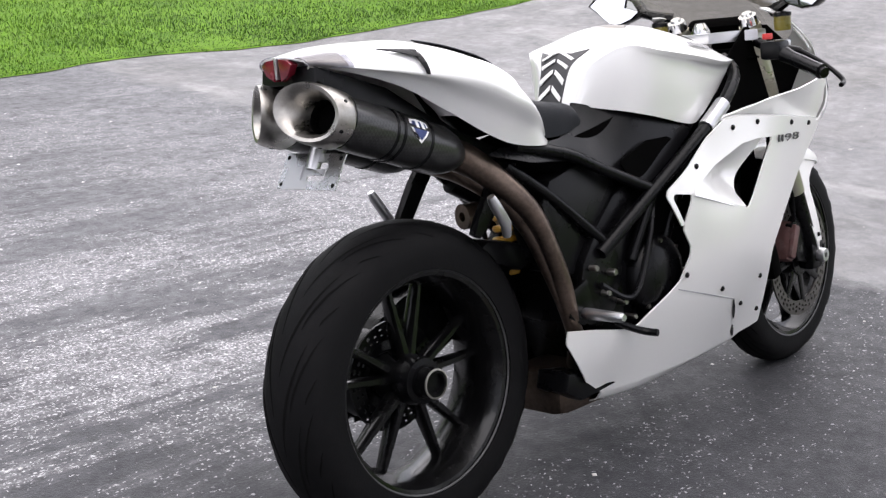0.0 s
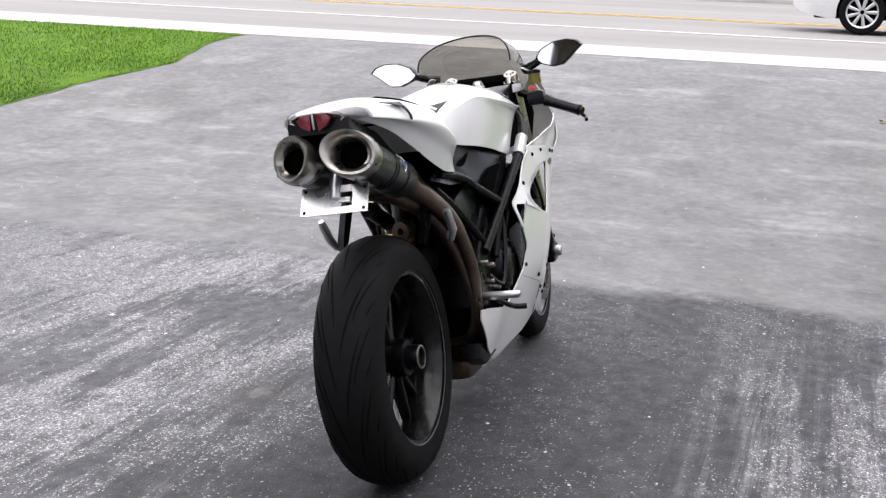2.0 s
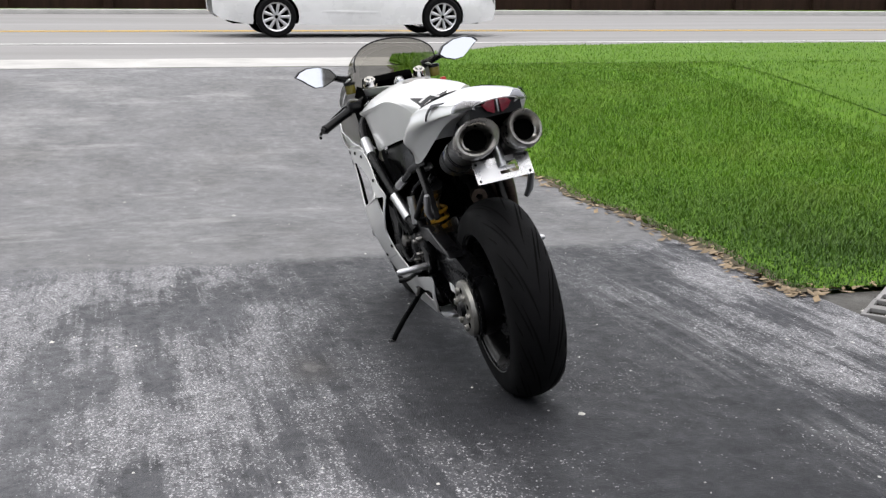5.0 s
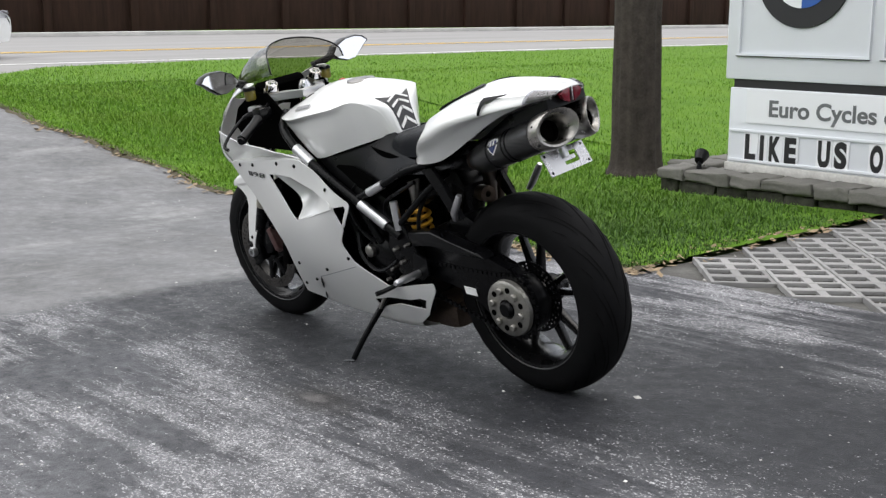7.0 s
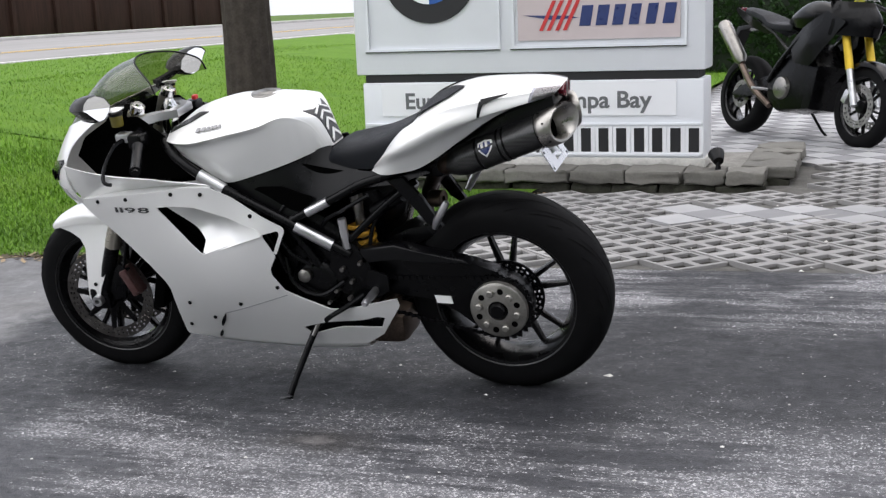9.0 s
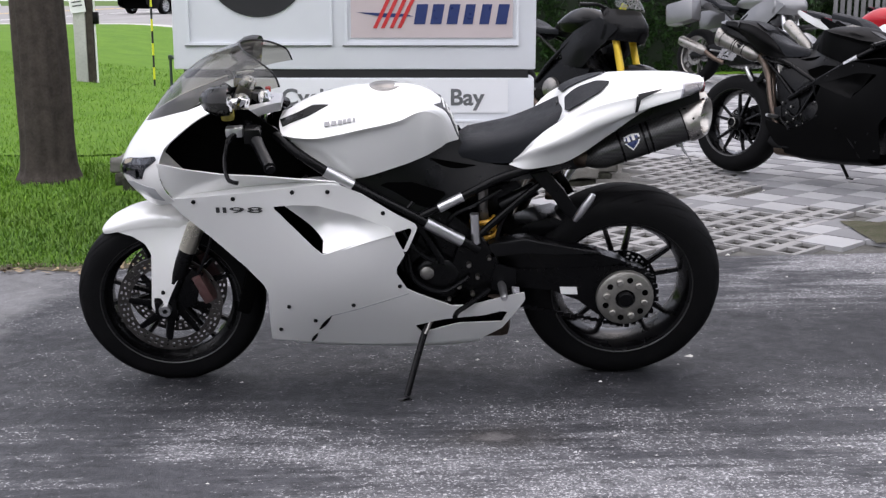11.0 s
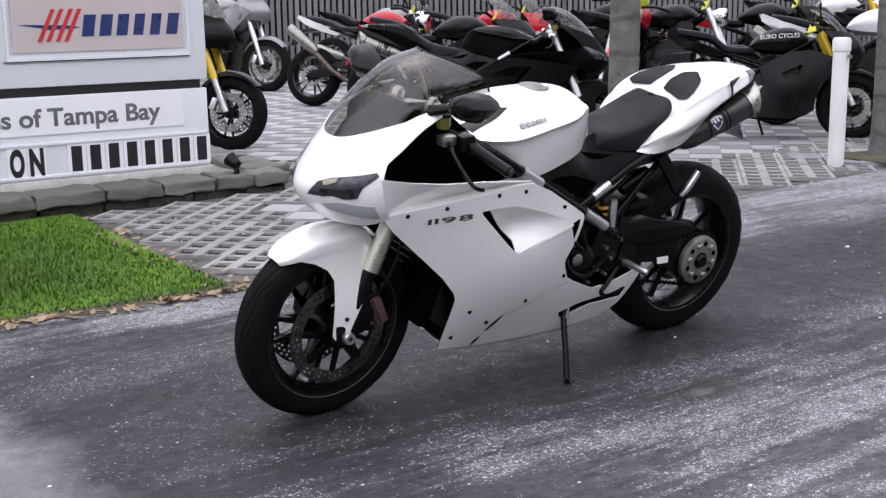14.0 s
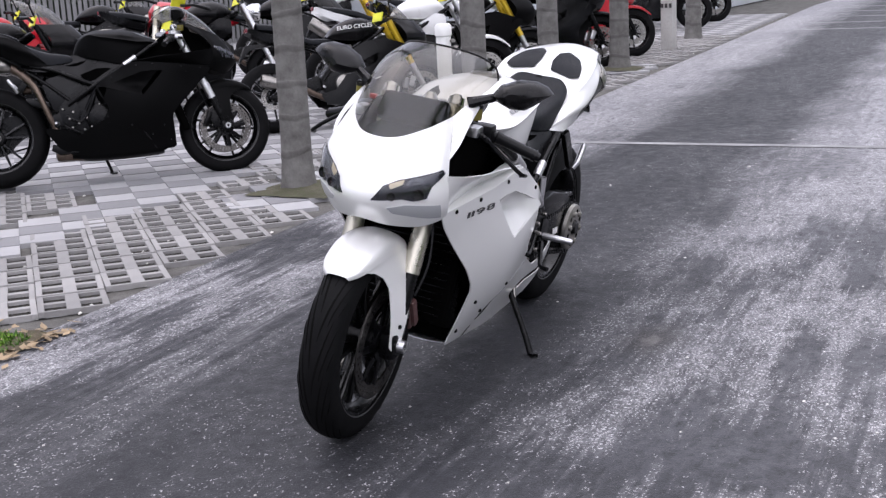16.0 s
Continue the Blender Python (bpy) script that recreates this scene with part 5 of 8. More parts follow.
part("collector", bm, BRONZED, bike)
bm = fresh()
prism(bm, [(0.36, 0.25), (0.42, 0.24), (0.52, 0.19), (0.40, 0.18), (0.35, 0.21)], -0.14, -0.05, bevel=0.01)
part("exhaust_shield", bm, SATIN, bike)

# bracket plate under the silencers, with plain slots
PL = Matrix.Translation((-0.142, 0, 0.742)) @ pose(0, 0, 0, 0, 30, 0)
bm = fresh()
panel(bm, [(-0.085, -0.035), (0.085, -0.035), (0.085, 0.035), (-0.085, 0.035)], lambda x, z: 0.0, 0.0075, ([(-0.045, -0.018), (0.025, -0.018), (0.025, 0.018), (-0.045, 0.018)],), 0.003)
for v in bm.verts:
    v.co = PL @ Vector((v.co.y, v.co.x, v.co.z))
plate = part("tail_bracket", bm, BAREPLATE, bike, "bare slotted metal bracket plate")
bm = fresh()
box(bm, (0.002, 0.018, 0.0), (0.003, 0.016, 0.04), PL)
box(bm, (0.002, -0.012, 0.0), (0.003, 0.05, 0.012), PL)
part("bracket_bar", bm, BAREPLATE, plate)
bm = fresh()
tube(bm, [(-0.10, 0, 0.81), (-0.125, 0, 0.775), (-0.14, 0, 0.745)], [0.016, 0.015, 0.013], 12)
part("bracket_stem", bm, ALU, plate)
for yy in (-0.075, 0.075):
    for zz in (-0.026, 0.026):
        bm = fresh()
        lathe(bm, [(0.0, 0.003), (0.004, 0.002), (0.005, 0.0)], PL @ aim_y((-0.002, yy, zz), (-1, 0, 0)), 8)
        part("plate_bolt", bm, SATIN, plate)

# side fairing with its air duct
FAIR = [(1.368, 0.672), (1.28, 0.682), (1.173, 0.696), (1.10, 0.704), (0.994, 0.716), (0.93, 0.722), (0.866, 0.719), (0.803, 0.689), (0.73, 0.642), (0.653, 0.592), (0.648, 0.578), (0.675, 0.52), (0.712, 0.458), (0.713, 0.438), (0.685, 0.384), (0.65, 0.362), (0.61, 0.342), (0.553, 0.314), (0.50, 0.316),
        (0.40, 0.338), (0.335, 0.348), (0.332, 0.322), (0.365, 0.275), (0.402, 0.222), (0.47, 0.178), (0.60, 0.168), (0.80, 0.17), (0.97, 0.178), (1.108, 0.190), (1.104, 0.28), (1.098, 0.373), (1.109, 0.401), (1.155, 0.458), (1.248, 0.548), (1.33, 0.625)]
DUCT = [(1.062, 0.660), (1.00, 0.664), (0.93, 0.660), (0.82, 0.624), (0.728, 0.588), (0.718, 0.576), (0.80, 0.552), (0.922, 0.512), (0.955, 0.543)]
STANDGAP = [(0.667, 0.240), (0.581, 0.262), (0.514, 0.270), (0.46, 0.276), (0.406, 0.288), (0.385, 0.283), (0.402, 0.248), (0.463, 0.248), (0.532, 0.245), (0.60, 0.225), (0.645, 0.210)]
NOTCH = [(0.716, 0.574), (0.668, 0.582), (0.664, 0.570), (0.690, 0.512), (0.700, 0.535)]
SIDE = tps([(1.36, 0.66, 0.178), (1.25, 0.56, 0.178), (1.17, 0.69, 0.209), (0.99, 0.712, 0.218), (0.86, 0.715, 0.214), (0.66, 0.59, 0.205), (1.06, 0.655, 0.222), (0.92, 0.52, 0.236), (0.72, 0.575, 0.230), (0.82, 0.625, 0.214),
            (0.70, 0.45, 0.212), (0.62, 0.35, 0.190), (0.9, 0.40, 0.222), (1.1, 0.40, 0.190), (1.1, 0.2, 0.132), (0.97, 0.18, 0.128), (0.5, 0.19, 0.135), (0.34, 0.335, 0.165), (0.45, 0.28, 0.172), (0.90, 0.29, 0.185), (0.62, 0.27, 0.165)])
for s in (1, -1):
    side = new("side_fairing")
    side.parent = bike
    bm = fresh()
    panel(bm, FAIR, SIDE, 0.008, (DUCT, NOTCH, STANDGAP) if s > 0 else (DUCT, NOTCH), 0.004, s)
    part("fairing_panel", bm, PEARL, side, "pearl white side panel with a triangular air duct")
    # black sheet behind the panel: shade inside the fairing put into colour
    bm = fresh()
    panel(bm, FAIR, lambda x, z: SIDE(x, z) - 0.0065, 0.02, (DUCT, NOTCH, STANDGAP) if s > 0 else (DUCT, NOTCH), 0.001, s)
    part("panel_backing", bm, VOID, side)
    bm = fresh()
    lip = spline([(x, 0, z) for x, z in FAIR[:7]], 30)
    skin(bm, [[(p.x, s * (SIDE(p.x, p.z) - 0.0005), p.z + 0.0008), (p.x, s * (SIDE(p.x, p.z) - 0.014), p.z + 0.004), (p.x, s * (SIDE(p.x, p.z) - 0.052), p.z + 0.006)] for p in lip], 0.002, flip=s < 0)
    part("fairing_shelf", bm, PEARL, side)
    bm = fresh()
    floor = [(1.03, 0.664), (0.93, 0.664), (0.82, 0.628), (0.726, 0.590), (0.710, 0.573), (0.80, 0.546), (0.925, 0.506), (0.922, 0.545)]
    panel(bm, floor, tps([(1.03, 0.664, 0.215), (0.93, 0.664, 0.214), (0.82, 0.628, 0.210), (0.722, 0.585, 0.2285), (0.80, 0.556, 0.231), (0.86, 0.536, 0.2325), (0.914, 0.514, 0.233), (0.93, 0.60, 0.165), (0.90, 0.59, 0.168), (0.83, 0.59, 0.19)]), 0.007, (), 0.003, s)
    part("duct_floor", bm, PEARL, side)
    # black sheet that gives the duct mouth its shade
    bm = fresh()
    panel(bm, [(1.08, 0.68), (0.90, 0.67), (0.62, 0.60), (0.66, 0.49), (0.90, 0.50), (1.00, 0.55)], lambda x, z: 0.15, 0.02, (), 0.004, s)
    part("duct_liner", bm, VOID, side)
    if s > 0:
        bm = fresh()
        panel(bm, [(0.69, 0.25), (0.58, 0.28), (0.40, 0.305), (0.37, 0.285), (0.39, 0.235), (0.54, 0.23), (0.65, 0.195)], lambda x, z: SIDE(x, z) - 0.022, 0.012, (), 0.003, s)
        part("stand_recess", bm, BLACKPL, side, "dark recess round the side stand")
    # lower step line and small slots
    for x0, z0, x1, z1, w in ((0.955, 0.235, 0.915, 0.292, 0.007), (0.985, 0.182, 0.965, 0.215, 0.006)):
        bm = fresh()
        n = 6
        grid = []
        for i in range(n + 1):
            f = i / n
            x, z = x0 + (x1 - x0) * f, z0 + (z1 - z0) * f
            ww = w * math.sin(math.pi * (0.15 + 0.8 * f))
            grid.append([(x + ww, s * (SIDE(x + ww, z) + 0.0012), z), (x - ww, s * (SIDE(x - ww, z) + 0.0012), z)])
        skin(bm, grid, 0.001, flip=s < 0)
        part("panel_slot", bm, BLACKPL, side)
    bm = fresh()
    grid = []
    for i in range(21):
        f = i / 20
        x, z = 0.92 - 0.24 * f, 0.292 + 0.075 * f
        grid.append([(x, s * (SIDE(x, z + 0.0014) + 0.0009), z + 0.0014), (x, s * (SIDE(x, z - 0.0014) + 0.0009), z - 0.0014)])
    skin(bm, grid, 0.0006, flip=s < 0)
    part("panel_seam", bm, SHADEPEARL, side)
    for x, z in ((1.29, 0.668), (1.172, 0.682), (1.0, 0.702), (0.90, 0.70), (0.745, 0.632), (0.705, 0.395), (1.04, 0.325), (0.965, 0.272), (1.075, 0.232), (0.845, 0.335)):
        bolt(side, (x, s * (SIDE(x, z) + 0.001), z), s)
    x0, x1 = (1.226, 1.088) if s > 0 else (1.088, 1.226)
    z0, z1 = (0.634, 0.641) if s > 0 else (0.641, 0.634)
    digits, run = [], 0.0
    for ch in "1198":
        ob = lettering("digit", ch, 0.026, DARKTXT, side, Matrix(), "dark digit of the model number", 0.0006, 0.0001)
        xs = [v.co.x for v in ob.data.vertices]
        digits.append((ob, run - min(xs)))
        run += max(xs) - min(xs) + 0.0025
    for ob, off in digits:
        for v in ob.data.vertices:
            f = (v.co.x + off) / (run - 0.0025)
            x, z = x0 + (x1 - x0) * f, z0 + (z1 - z0) * f + 0.002 + v.co.y * 0.95
            v.co = Vector((x, s * (SIDE(x, z) + 0.0022 + v.co.z), z))
        ob.matrix_basis = Matrix()
    bm = fresh()
    panel(bm, [(1.37, 0.80), (1.33, 0.86), (1.22, 0.92), (1.12, 0.92), (1.02, 0.84), (0.95, 0.76), (1.0, 0.72), (1.30, 0.72)], lambda x, z: 0.125, 0.02, (), 0.004, s)
    part("inner_liner", bm, VOID, side)

# belly between the side panels, radiator, engine block
bm = fresh()
rows = []
for x, h, z in ((1.03, 0.125, 0.186), (0.98, 0.124, 0.178), (0.8, 0.124, 0.168), (0.6, 0.128, 0.166), (0.47, 0.13, 0.178)):
    rows.append([(x, -h, z + 0.004), (x, -h * 0.8, z - 0.022), (x, 0, z - 0.034), (x, h * 0.8, z - 0.022), (x, h, z + 0.004)])
skin(bm, surface(rows, 20, 20), 0.003)
part("belly_pan", bm, PEARL, bike, "pearl white belly pan")
# black block added so that the belly's inside reads as shade
bm = fresh()
box(bm, (0.80, 0, 0.20), (0.50, 0.22, 0.05), None, 0.01)
part("belly_liner", bm, VOID, bike)
bm = fresh()
box(bm, (0, 0, 0), (0.04, 0.30, 0.36), Matrix.Translation((1.13, 0, 0.46)) @ pose(0, 0, 0, 0, -18, 0), 0.01)
rad = part("radiator", bm, VOID, bike, "finned black radiator")
for k in range(16):
    bm = fresh()
    box(bm, (0.021, 0, -0.16 + 0.021 * k), (0.006, 0.27, 0.004), Matrix.Translation((1.13, 0, 0.46)) @ pose(0, 0, 0, 0, -18, 0))
    part("fin", bm, SATIN, rad)
bm = fresh()
prism(bm, [(1.05, 0.22), (1.06, 0.60), (0.95, 0.68), (0.70, 0.66), (0.55, 0.60), (0.44, 0.50), (0.42, 0.34), (0.50, 0.22)], -0.14, 0.13, bevel=0.03)
part("engine_block", bm, SATIN, bike, "black twin-cylinder engine")
bm = fresh()
m = Matrix.Translation((0.66, -0.13, 0.40)) @ pose(0, 0, 0, 180)
lathe(bm, [(0.0, 0.05), (0.06, 0.05), (0.07, 0.045), (0.083, 0.04), (0.09, 0.03), (0.092, 0.0)], m, 36)
cover = part("clutch_cover", bm, SATIN, bike, "round black clutch cover")
for k in range(8):
    a = k * math.pi / 4
    bm = fresh()
    lathe(bm, [(0.0, 0.045), (0.005, 0.045), (0.006, 0.03)], m @ Matrix.Translation((0.08 * math.cos(a), 0, 0.08 * math.sin(a))), 8)
    part("cover_bolt", bm, STEEL, cover)
bm = fresh()
m = Matrix.Translation((0.60, 0.125, 0.385))
lathe(bm, [(0.0, 0.035), (0.05, 0.035), (0.07, 0.03), (0.082, 0.015), (0.085, 0.0)], m, 32)
part("alternator_cover", bm, SATIN, bike)
bm = fresh()
lathe(bm, [(0.0, 0.03), (0.012, 0.03), (0.021, 0.024), (0.021, 0.0)], Matrix.Translation((0.625, 0.15, 0.42)), 18)
part("water_pump_cap", bm, STEEL, bike)
for k, (x, z, r) in enumerate(((0.50, 0.44, 0.008), (0.475, 0.40, 0.007), (0.53, 0.37, 0.008), (0.49, 0.345, 0.007), (0.56, 0.33, 0.006), (0.44, 0.46, 0.007))):
    for s in (1, -1):
        bm = fresh()
        lathe(bm, [(0.0, 0.01), (r * 0.8, 0.01), (r, 0.006), (r, -0.02)], Matrix.Translation((x, s * 0.16, z)) @ (Matrix() if s > 0 else pose(0, 0, 0, 180)), 10)
        part("frame_bolt", bm, STEEL, bike)

# trellis frame
for s in (1, -1):
    def bar(pts, r=0.016, mm=SATIN, nm="frame_tube"):
        return trail(bike, nm, [(x, s * y, z) for x, y, z in pts], r, mm, 14, sides=12)
    bar([(1.06, 0.10, 0.85), (1.0, 0.165, 0.815), (0.91, 0.19, 0.757), (0.80, 0.19, 0.69), (0.64, 0.175, 0.592), (0.47, 0.155, 0.485)], 0.0145)
    bar([(0.905, 0.19, 0.754), (0.83, 0.191, 0.708)], 0.0185, ALU, "frame_sleeve")
    if s > 0:
        bar([(0.625, 0.1745, 0.583), (0.52, 0.1615, 0.517)], 0.0185, ALU, "frame_sleeve")
    bar([(0.66, 0.17, 0.59), (0.50, 0.15, 0.66), (0.40, 0.14, 0.705), (0.27, 0.12, 0.735)], 0.0125)
    if s > 0:
        bar([(0.585, 0.162, 0.622), (0.515, 0.153, 0.653)], 0.0145, ALU, "frame_sleeve")
    bar([(0.66, 0.165, 0.60), (0.58, 0.15, 0.45)], 0.0135)
    bar([(0.80, 0.18, 0.685), (0.72, 0.15, 0.50), (0.70, 0.14, 0.42)], 0.0135)
    bar([(0.50, 0.150, 0.50), (0.36, 0.13, 0.62), (0.25, 0.11, 0.70)], 0.011)
    if s > 0:
        bar([(0.482, 0.15, 0.598), (0.478, 0.15, 0.505)], 0.0135, ALU, "linkage_rod")
    bm = fresh()
    prism(bm, [(0.52, 0.52), (0.46, 0.52), (0.42, 0.47), (0.40, 0.40), (0.42, 0.335), (0.47, 0.33), (0.52, 0.36), (0.55, 0.44)], 0.118 * s, 0.15 * s, bevel=0.006)
    part("pivot_plate", bm, SATIN, bike)
    # rider's peg, lever and heel guard
    bm = fresh()
    tube(bm, [(0.405, s * 0.155, 0.372), (0.402, s * 0.17, 0.372), (0.40, s * 0.255, 0.373), (0.399, s * 0.262, 0.373)], [0.011, 0.0125, 0.0105, 0.007], 12)
    part("foot_peg", bm, ALU, bike, "knurled alloy foot peg")
    trail(bike, "pedal", [(0.44, s * 0.165, 0.36), (0.50, s * 0.19, 0.325), (0.535, s * 0.205, 0.308), (0.545, s * 0.235, 0.305)], 0.008, SATIN, 16)
    bm = fresh()
    prism(bm, [(0.42, 0.44), (0.36, 0.42), (0.36, 0.37), (0.40, 0.345), (0.44, 0.36)], s * 0.148, s * 0.156, bevel=0.002)
    part("heel_plate", bm, SATIN, bike)
    # passenger peg on its hanger
    bm = fresh()
    prism(bm, [(0.32, 0.715), (0.27, 0.725), (0.22, 0.665), (0.185, 0.60), (0.165, 0.575), (0.185, 0.565), (0.215, 0.585), (0.26, 0.65)], s * (0.135 if s > 0 else 0.075), s * (0.152 if s > 0 else 0.092), bevel=0.004)
    part("peg_hanger", bm, SATIN, bike)
    bm = fresh()
    tube(bm, [(0.188, s * 0.158, 0.575), (0.175, s * 0.170, 0.60), (0.145, s * 0.172, 0.645), (0.138, s * 0.172, 0.658)], [0.009, 0.0115, 0.011, 0.008], 10)
    part("folded_peg", bm, ALU, bike, "folded alloy passenger peg")

# dark box on the exhaust side
bm = fresh()
prism(bm, [(0.50, 0.69), (0.36, 0.655), (0.33, 0.61), (0.38, 0.46), (0.50, 0.42), (0.60, 0.45), (0.60, 0.60)], -0.128, -0.02, bevel=0.012)
part("battery_box", bm, BLACKPL, bike, "black plastic box behind the frame")

# rear shock
bm = fresh()
tube(bm, spline([(0.446 + 0.034 * math.cos(a) + 0.010 * k / 60, 0.080 + 0.034 * math.sin(a), 0.425 + 0.135 * k / 60) for k in range(61) for a in (k * 2 * math.pi * 5.5 / 60,)], 150), 0.0075, 8)
part("shock_spring", bm, GOLD, bike, "ochre yellow shock spring")
bm = fresh()
tube(bm, [(0.445, 0.08, 0.41), (0.456, 0.08, 0.60), (0.46, 0.075, 0.66)], [0.016, 0.016, 0.022], 14)
part("shock_body", bm, STEEL, bike)
bm = fresh()
tube(bm, [(0.40, 0.09, 0.60), (0.30, 0.10, 0.655)], 0.022, 14)
part("shock_reservoir", bm, BLACKPL, bike)
bm = fresh()
lathe(bm, [(0.010, 0.0), (0.024, 0.0), (0.026, 0.006), (0.026, 0.045), (0.010, 0.045)], Matrix.Translation((0.26, -0.02, 0.60)) @ pose(0, 0, 0, 0, 0, 80), 18, closed=True)
part("pipe_joint", bm, BRONZED, bike)

# cables and hoses by the engine
for pts in ([(0.60, 0.16, 0.45), (0.66, 0.172, 0.50), (0.70, 0.165, 0.58), (0.66, 0.15, 0.64)], [(0.50, 0.16, 0.40), (0.58, 0.175, 0.36), (0.66, 0.178, 0.40), (0.68, 0.165, 0.48)],
            [(0.46, -0.16, 0.42), (0.55, -0.175, 0.38), (0.62, -0.175, 0.50), (0.66, -0.16, 0.60)], [(0.40, 0.12, 0.66), (0.48, 0.135, 0.62), (0.55, 0.13, 0.58), (0.58, 0.12, 0.50)], [(0.35, 0.10, 0.64), (0.40, 0.12, 0.56), (0.42, 0.12, 0.48)]):
    trail(bike, "hose", pts, 0.0065, BLACKPL, 24)

# side stand
bm = fresh()
tube(bm, spline([(0.615, 0.125, 0.265), (0.64, 0.16, 0.21), (0.672, 0.225, 0.125), (0.694, 0.268, 0.060)], 20), [0.015] * 4 + [0.0105] * 16, 10)
stand = part("side_stand", bm, SATIN, bike, "black side stand swung out")
bm = fresh()
box(bm, (0, 0, 0), (0.045, 0.03, 0.008), Matrix.Translation((0.703, 0.283, 0.0535)) @ pose(0, 0, 0, 11, -1, 20), 0.003)
part("stand_foot", bm, SATIN, stand)
trail(stand, "stand_spring", [(0.60, 0.135, 0.29), (0.635, 0.165, 0.215)], 0.006, STEEL, 6)


# ---------------------------------------------------------------- lawn, kerb line, road paint
def grass_tone():
    """Blades: one tone each, yellower and duller patches, tree shade by the yard painted into the colour."""
    m, nt, b = nodes_of("grass_blade")
    p = position(nt)
    one = nt.nodes.new("ShaderNodeNewGeometry").outputs["Random Per Island"]
    c = mix(nt, one, g3((0.062, 0.150, 0.008)), g3((0.160, 0.312, 0.018)))
    c = mix(nt, math_node(nt, "MULTIPLY", ramp(nt, noise_node(nt, p, 1.1, 6, 0.65), 0.45, 0.7), 0.55), c, g3((0.145, 0.225, 0.020)))
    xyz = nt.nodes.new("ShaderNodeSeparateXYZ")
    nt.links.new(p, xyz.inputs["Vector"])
    # darker towards the yard: tree shade put into the blade colour
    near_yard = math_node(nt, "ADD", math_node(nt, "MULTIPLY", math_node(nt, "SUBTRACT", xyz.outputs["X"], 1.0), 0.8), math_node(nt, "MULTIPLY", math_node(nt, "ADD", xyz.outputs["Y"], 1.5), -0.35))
    yard_shade = ramp(nt, math_node(nt, "MULTIPLY", math_node(nt, "ADD", math_node(nt, "ABSOLUTE", near_yard), math_node(nt, "MULTIPLY", noise_node(nt, p, 2.0, 5, 0.6), 0.8)), 0.25), 0.24, 0.90, g3(0.90), g3(0))
    c = mix(nt, yard_shade, c, mix(nt, one, g3((0.022, 0.058, 0.009)), g3((0.070, 0.140, 0.018))))
    nt.links.new(c, b.inputs["Base Color"])
    b.inputs["Roughness"].default_value = 0.6
    b.inputs["Specular IOR Level"].default_value = 0.3
    return m


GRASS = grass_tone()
LITTER = mat("dry_leaf", (0.25, 0.185, 0.11), 0.8, 0, 0.3, 20, 60, 0.1, island=0.6)


def blades(name, spots, height, label):
    """Many small bent blades at (x, y, scale)."""
    rng = np.random.default_rng(5)
    verts, faces = [], []
    for x, y, k in spots:
        a, h = rng.uniform(0, 6.283), height * k * rng.uniform(0.55, 1.15)
        w = 0.0028 + 0.0018 * rng.random()
        dx, dy, b = math.cos(a), math.sin(a), rng.uniform(0.15, 0.75) * h
        px, py = -dy * w, dx * w
        z, i = gz(x, y), len(verts)
        verts += [(x - px, y - py, z), (x + px, y + py, z), (x + px * 0.8 + dx * b * 0.35, y + py * 0.8 + dy * b * 0.35, z + h * 0.6), (x - px * 0.8 + dx * b * 0.35, y - py * 0.8 + dy * b * 0.35, z + h * 0.6), (x + dx * b, y + dy * b, z + h)]
        faces += [(i, i + 1, i + 2, i + 3), (i + 3, i + 2, i + 4)]
    me = bpy.data.meshes.new(name)
    me.from_pydata(verts, [], faces)
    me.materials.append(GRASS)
    return tagged(new(name, me), label, "grass", kind="stuff")


def corner_edge(y):
    return PAVE_X + 0.05 * math.sin(y * 4) + 0.02


rng = np.random.default_rng(3)
spots = []
for k in range(150000):
    x = PAVE_X + 8.4 * rng.random() ** 1.15
    y = lawn_edge(x) - 0.01 - 3.4 * rng.random() ** 1.35
    if y < lawn_edge(x) - 0.01 and x > corner_edge(y) and not (x < 2.75 and -5.0 < y < -3.7):
        thin = min(1.0, 0.25 + min(lawn_edge(x) - y, (x - PAVE_X) * 0.8) * 1.3)
        if rng.random() < 0.25 + 0.75 * thin:
            spots.append((x, y, 0.45 + 0.55 * thin))
for k in range(60000):
    x, y = PAVE_X + 8.6 * rng.random(), -4.6 - 11 * rng.random() ** 1.3
    if not (x < 2.75 and y > -5.0):
        spots.append((x, y, 1.25))
for k in range(30000):
    y = -1.8 - 18 * rng.random() ** 1.5
    x = 9.2 + (road_edge(y) - 0.05 - 9.2) * rng.random()
    spots.append((x, y, 1.25))
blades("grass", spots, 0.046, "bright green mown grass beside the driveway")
spots = []
for k in range(110000):
    x = -2.5 + 12 * rng.random()
    depth = 7.0 * rng.random() ** 1.6
    spots.append((x, far_edge(x) + 0.02 + depth, 0.55 + 0.45 * min(1.0, depth * 2)))
blades("grass", spots, 0.036, "bright green mown grass across the driveway")

bm = fresh()
grid = [[(-3.40 - 0.70 * i / 16 - 0.95 * j / 10, -8.45 + 1.55 * i / 16 - 0.30 * j / 10, gz(-4) + 0.012 + 0.03 * math.sin(math.pi * j / 10)) for j in range(11)] for i in range(17)]
skin(bm, grid)
tagged(part("lawn", bm, SOIL), "small grass island between the parked motorcycles", "lawn", kind="structure")
spots = []
for k in range(6000):
    a, c = rng.random(), rng.random()
    spots.append((-3.40 - 0.70 * a - 0.95 * c, -8.45 + 1.55 * a - 0.30 * c, 1.3))
blades("grass", spots, 0.07, "grass on the small island in the yard")

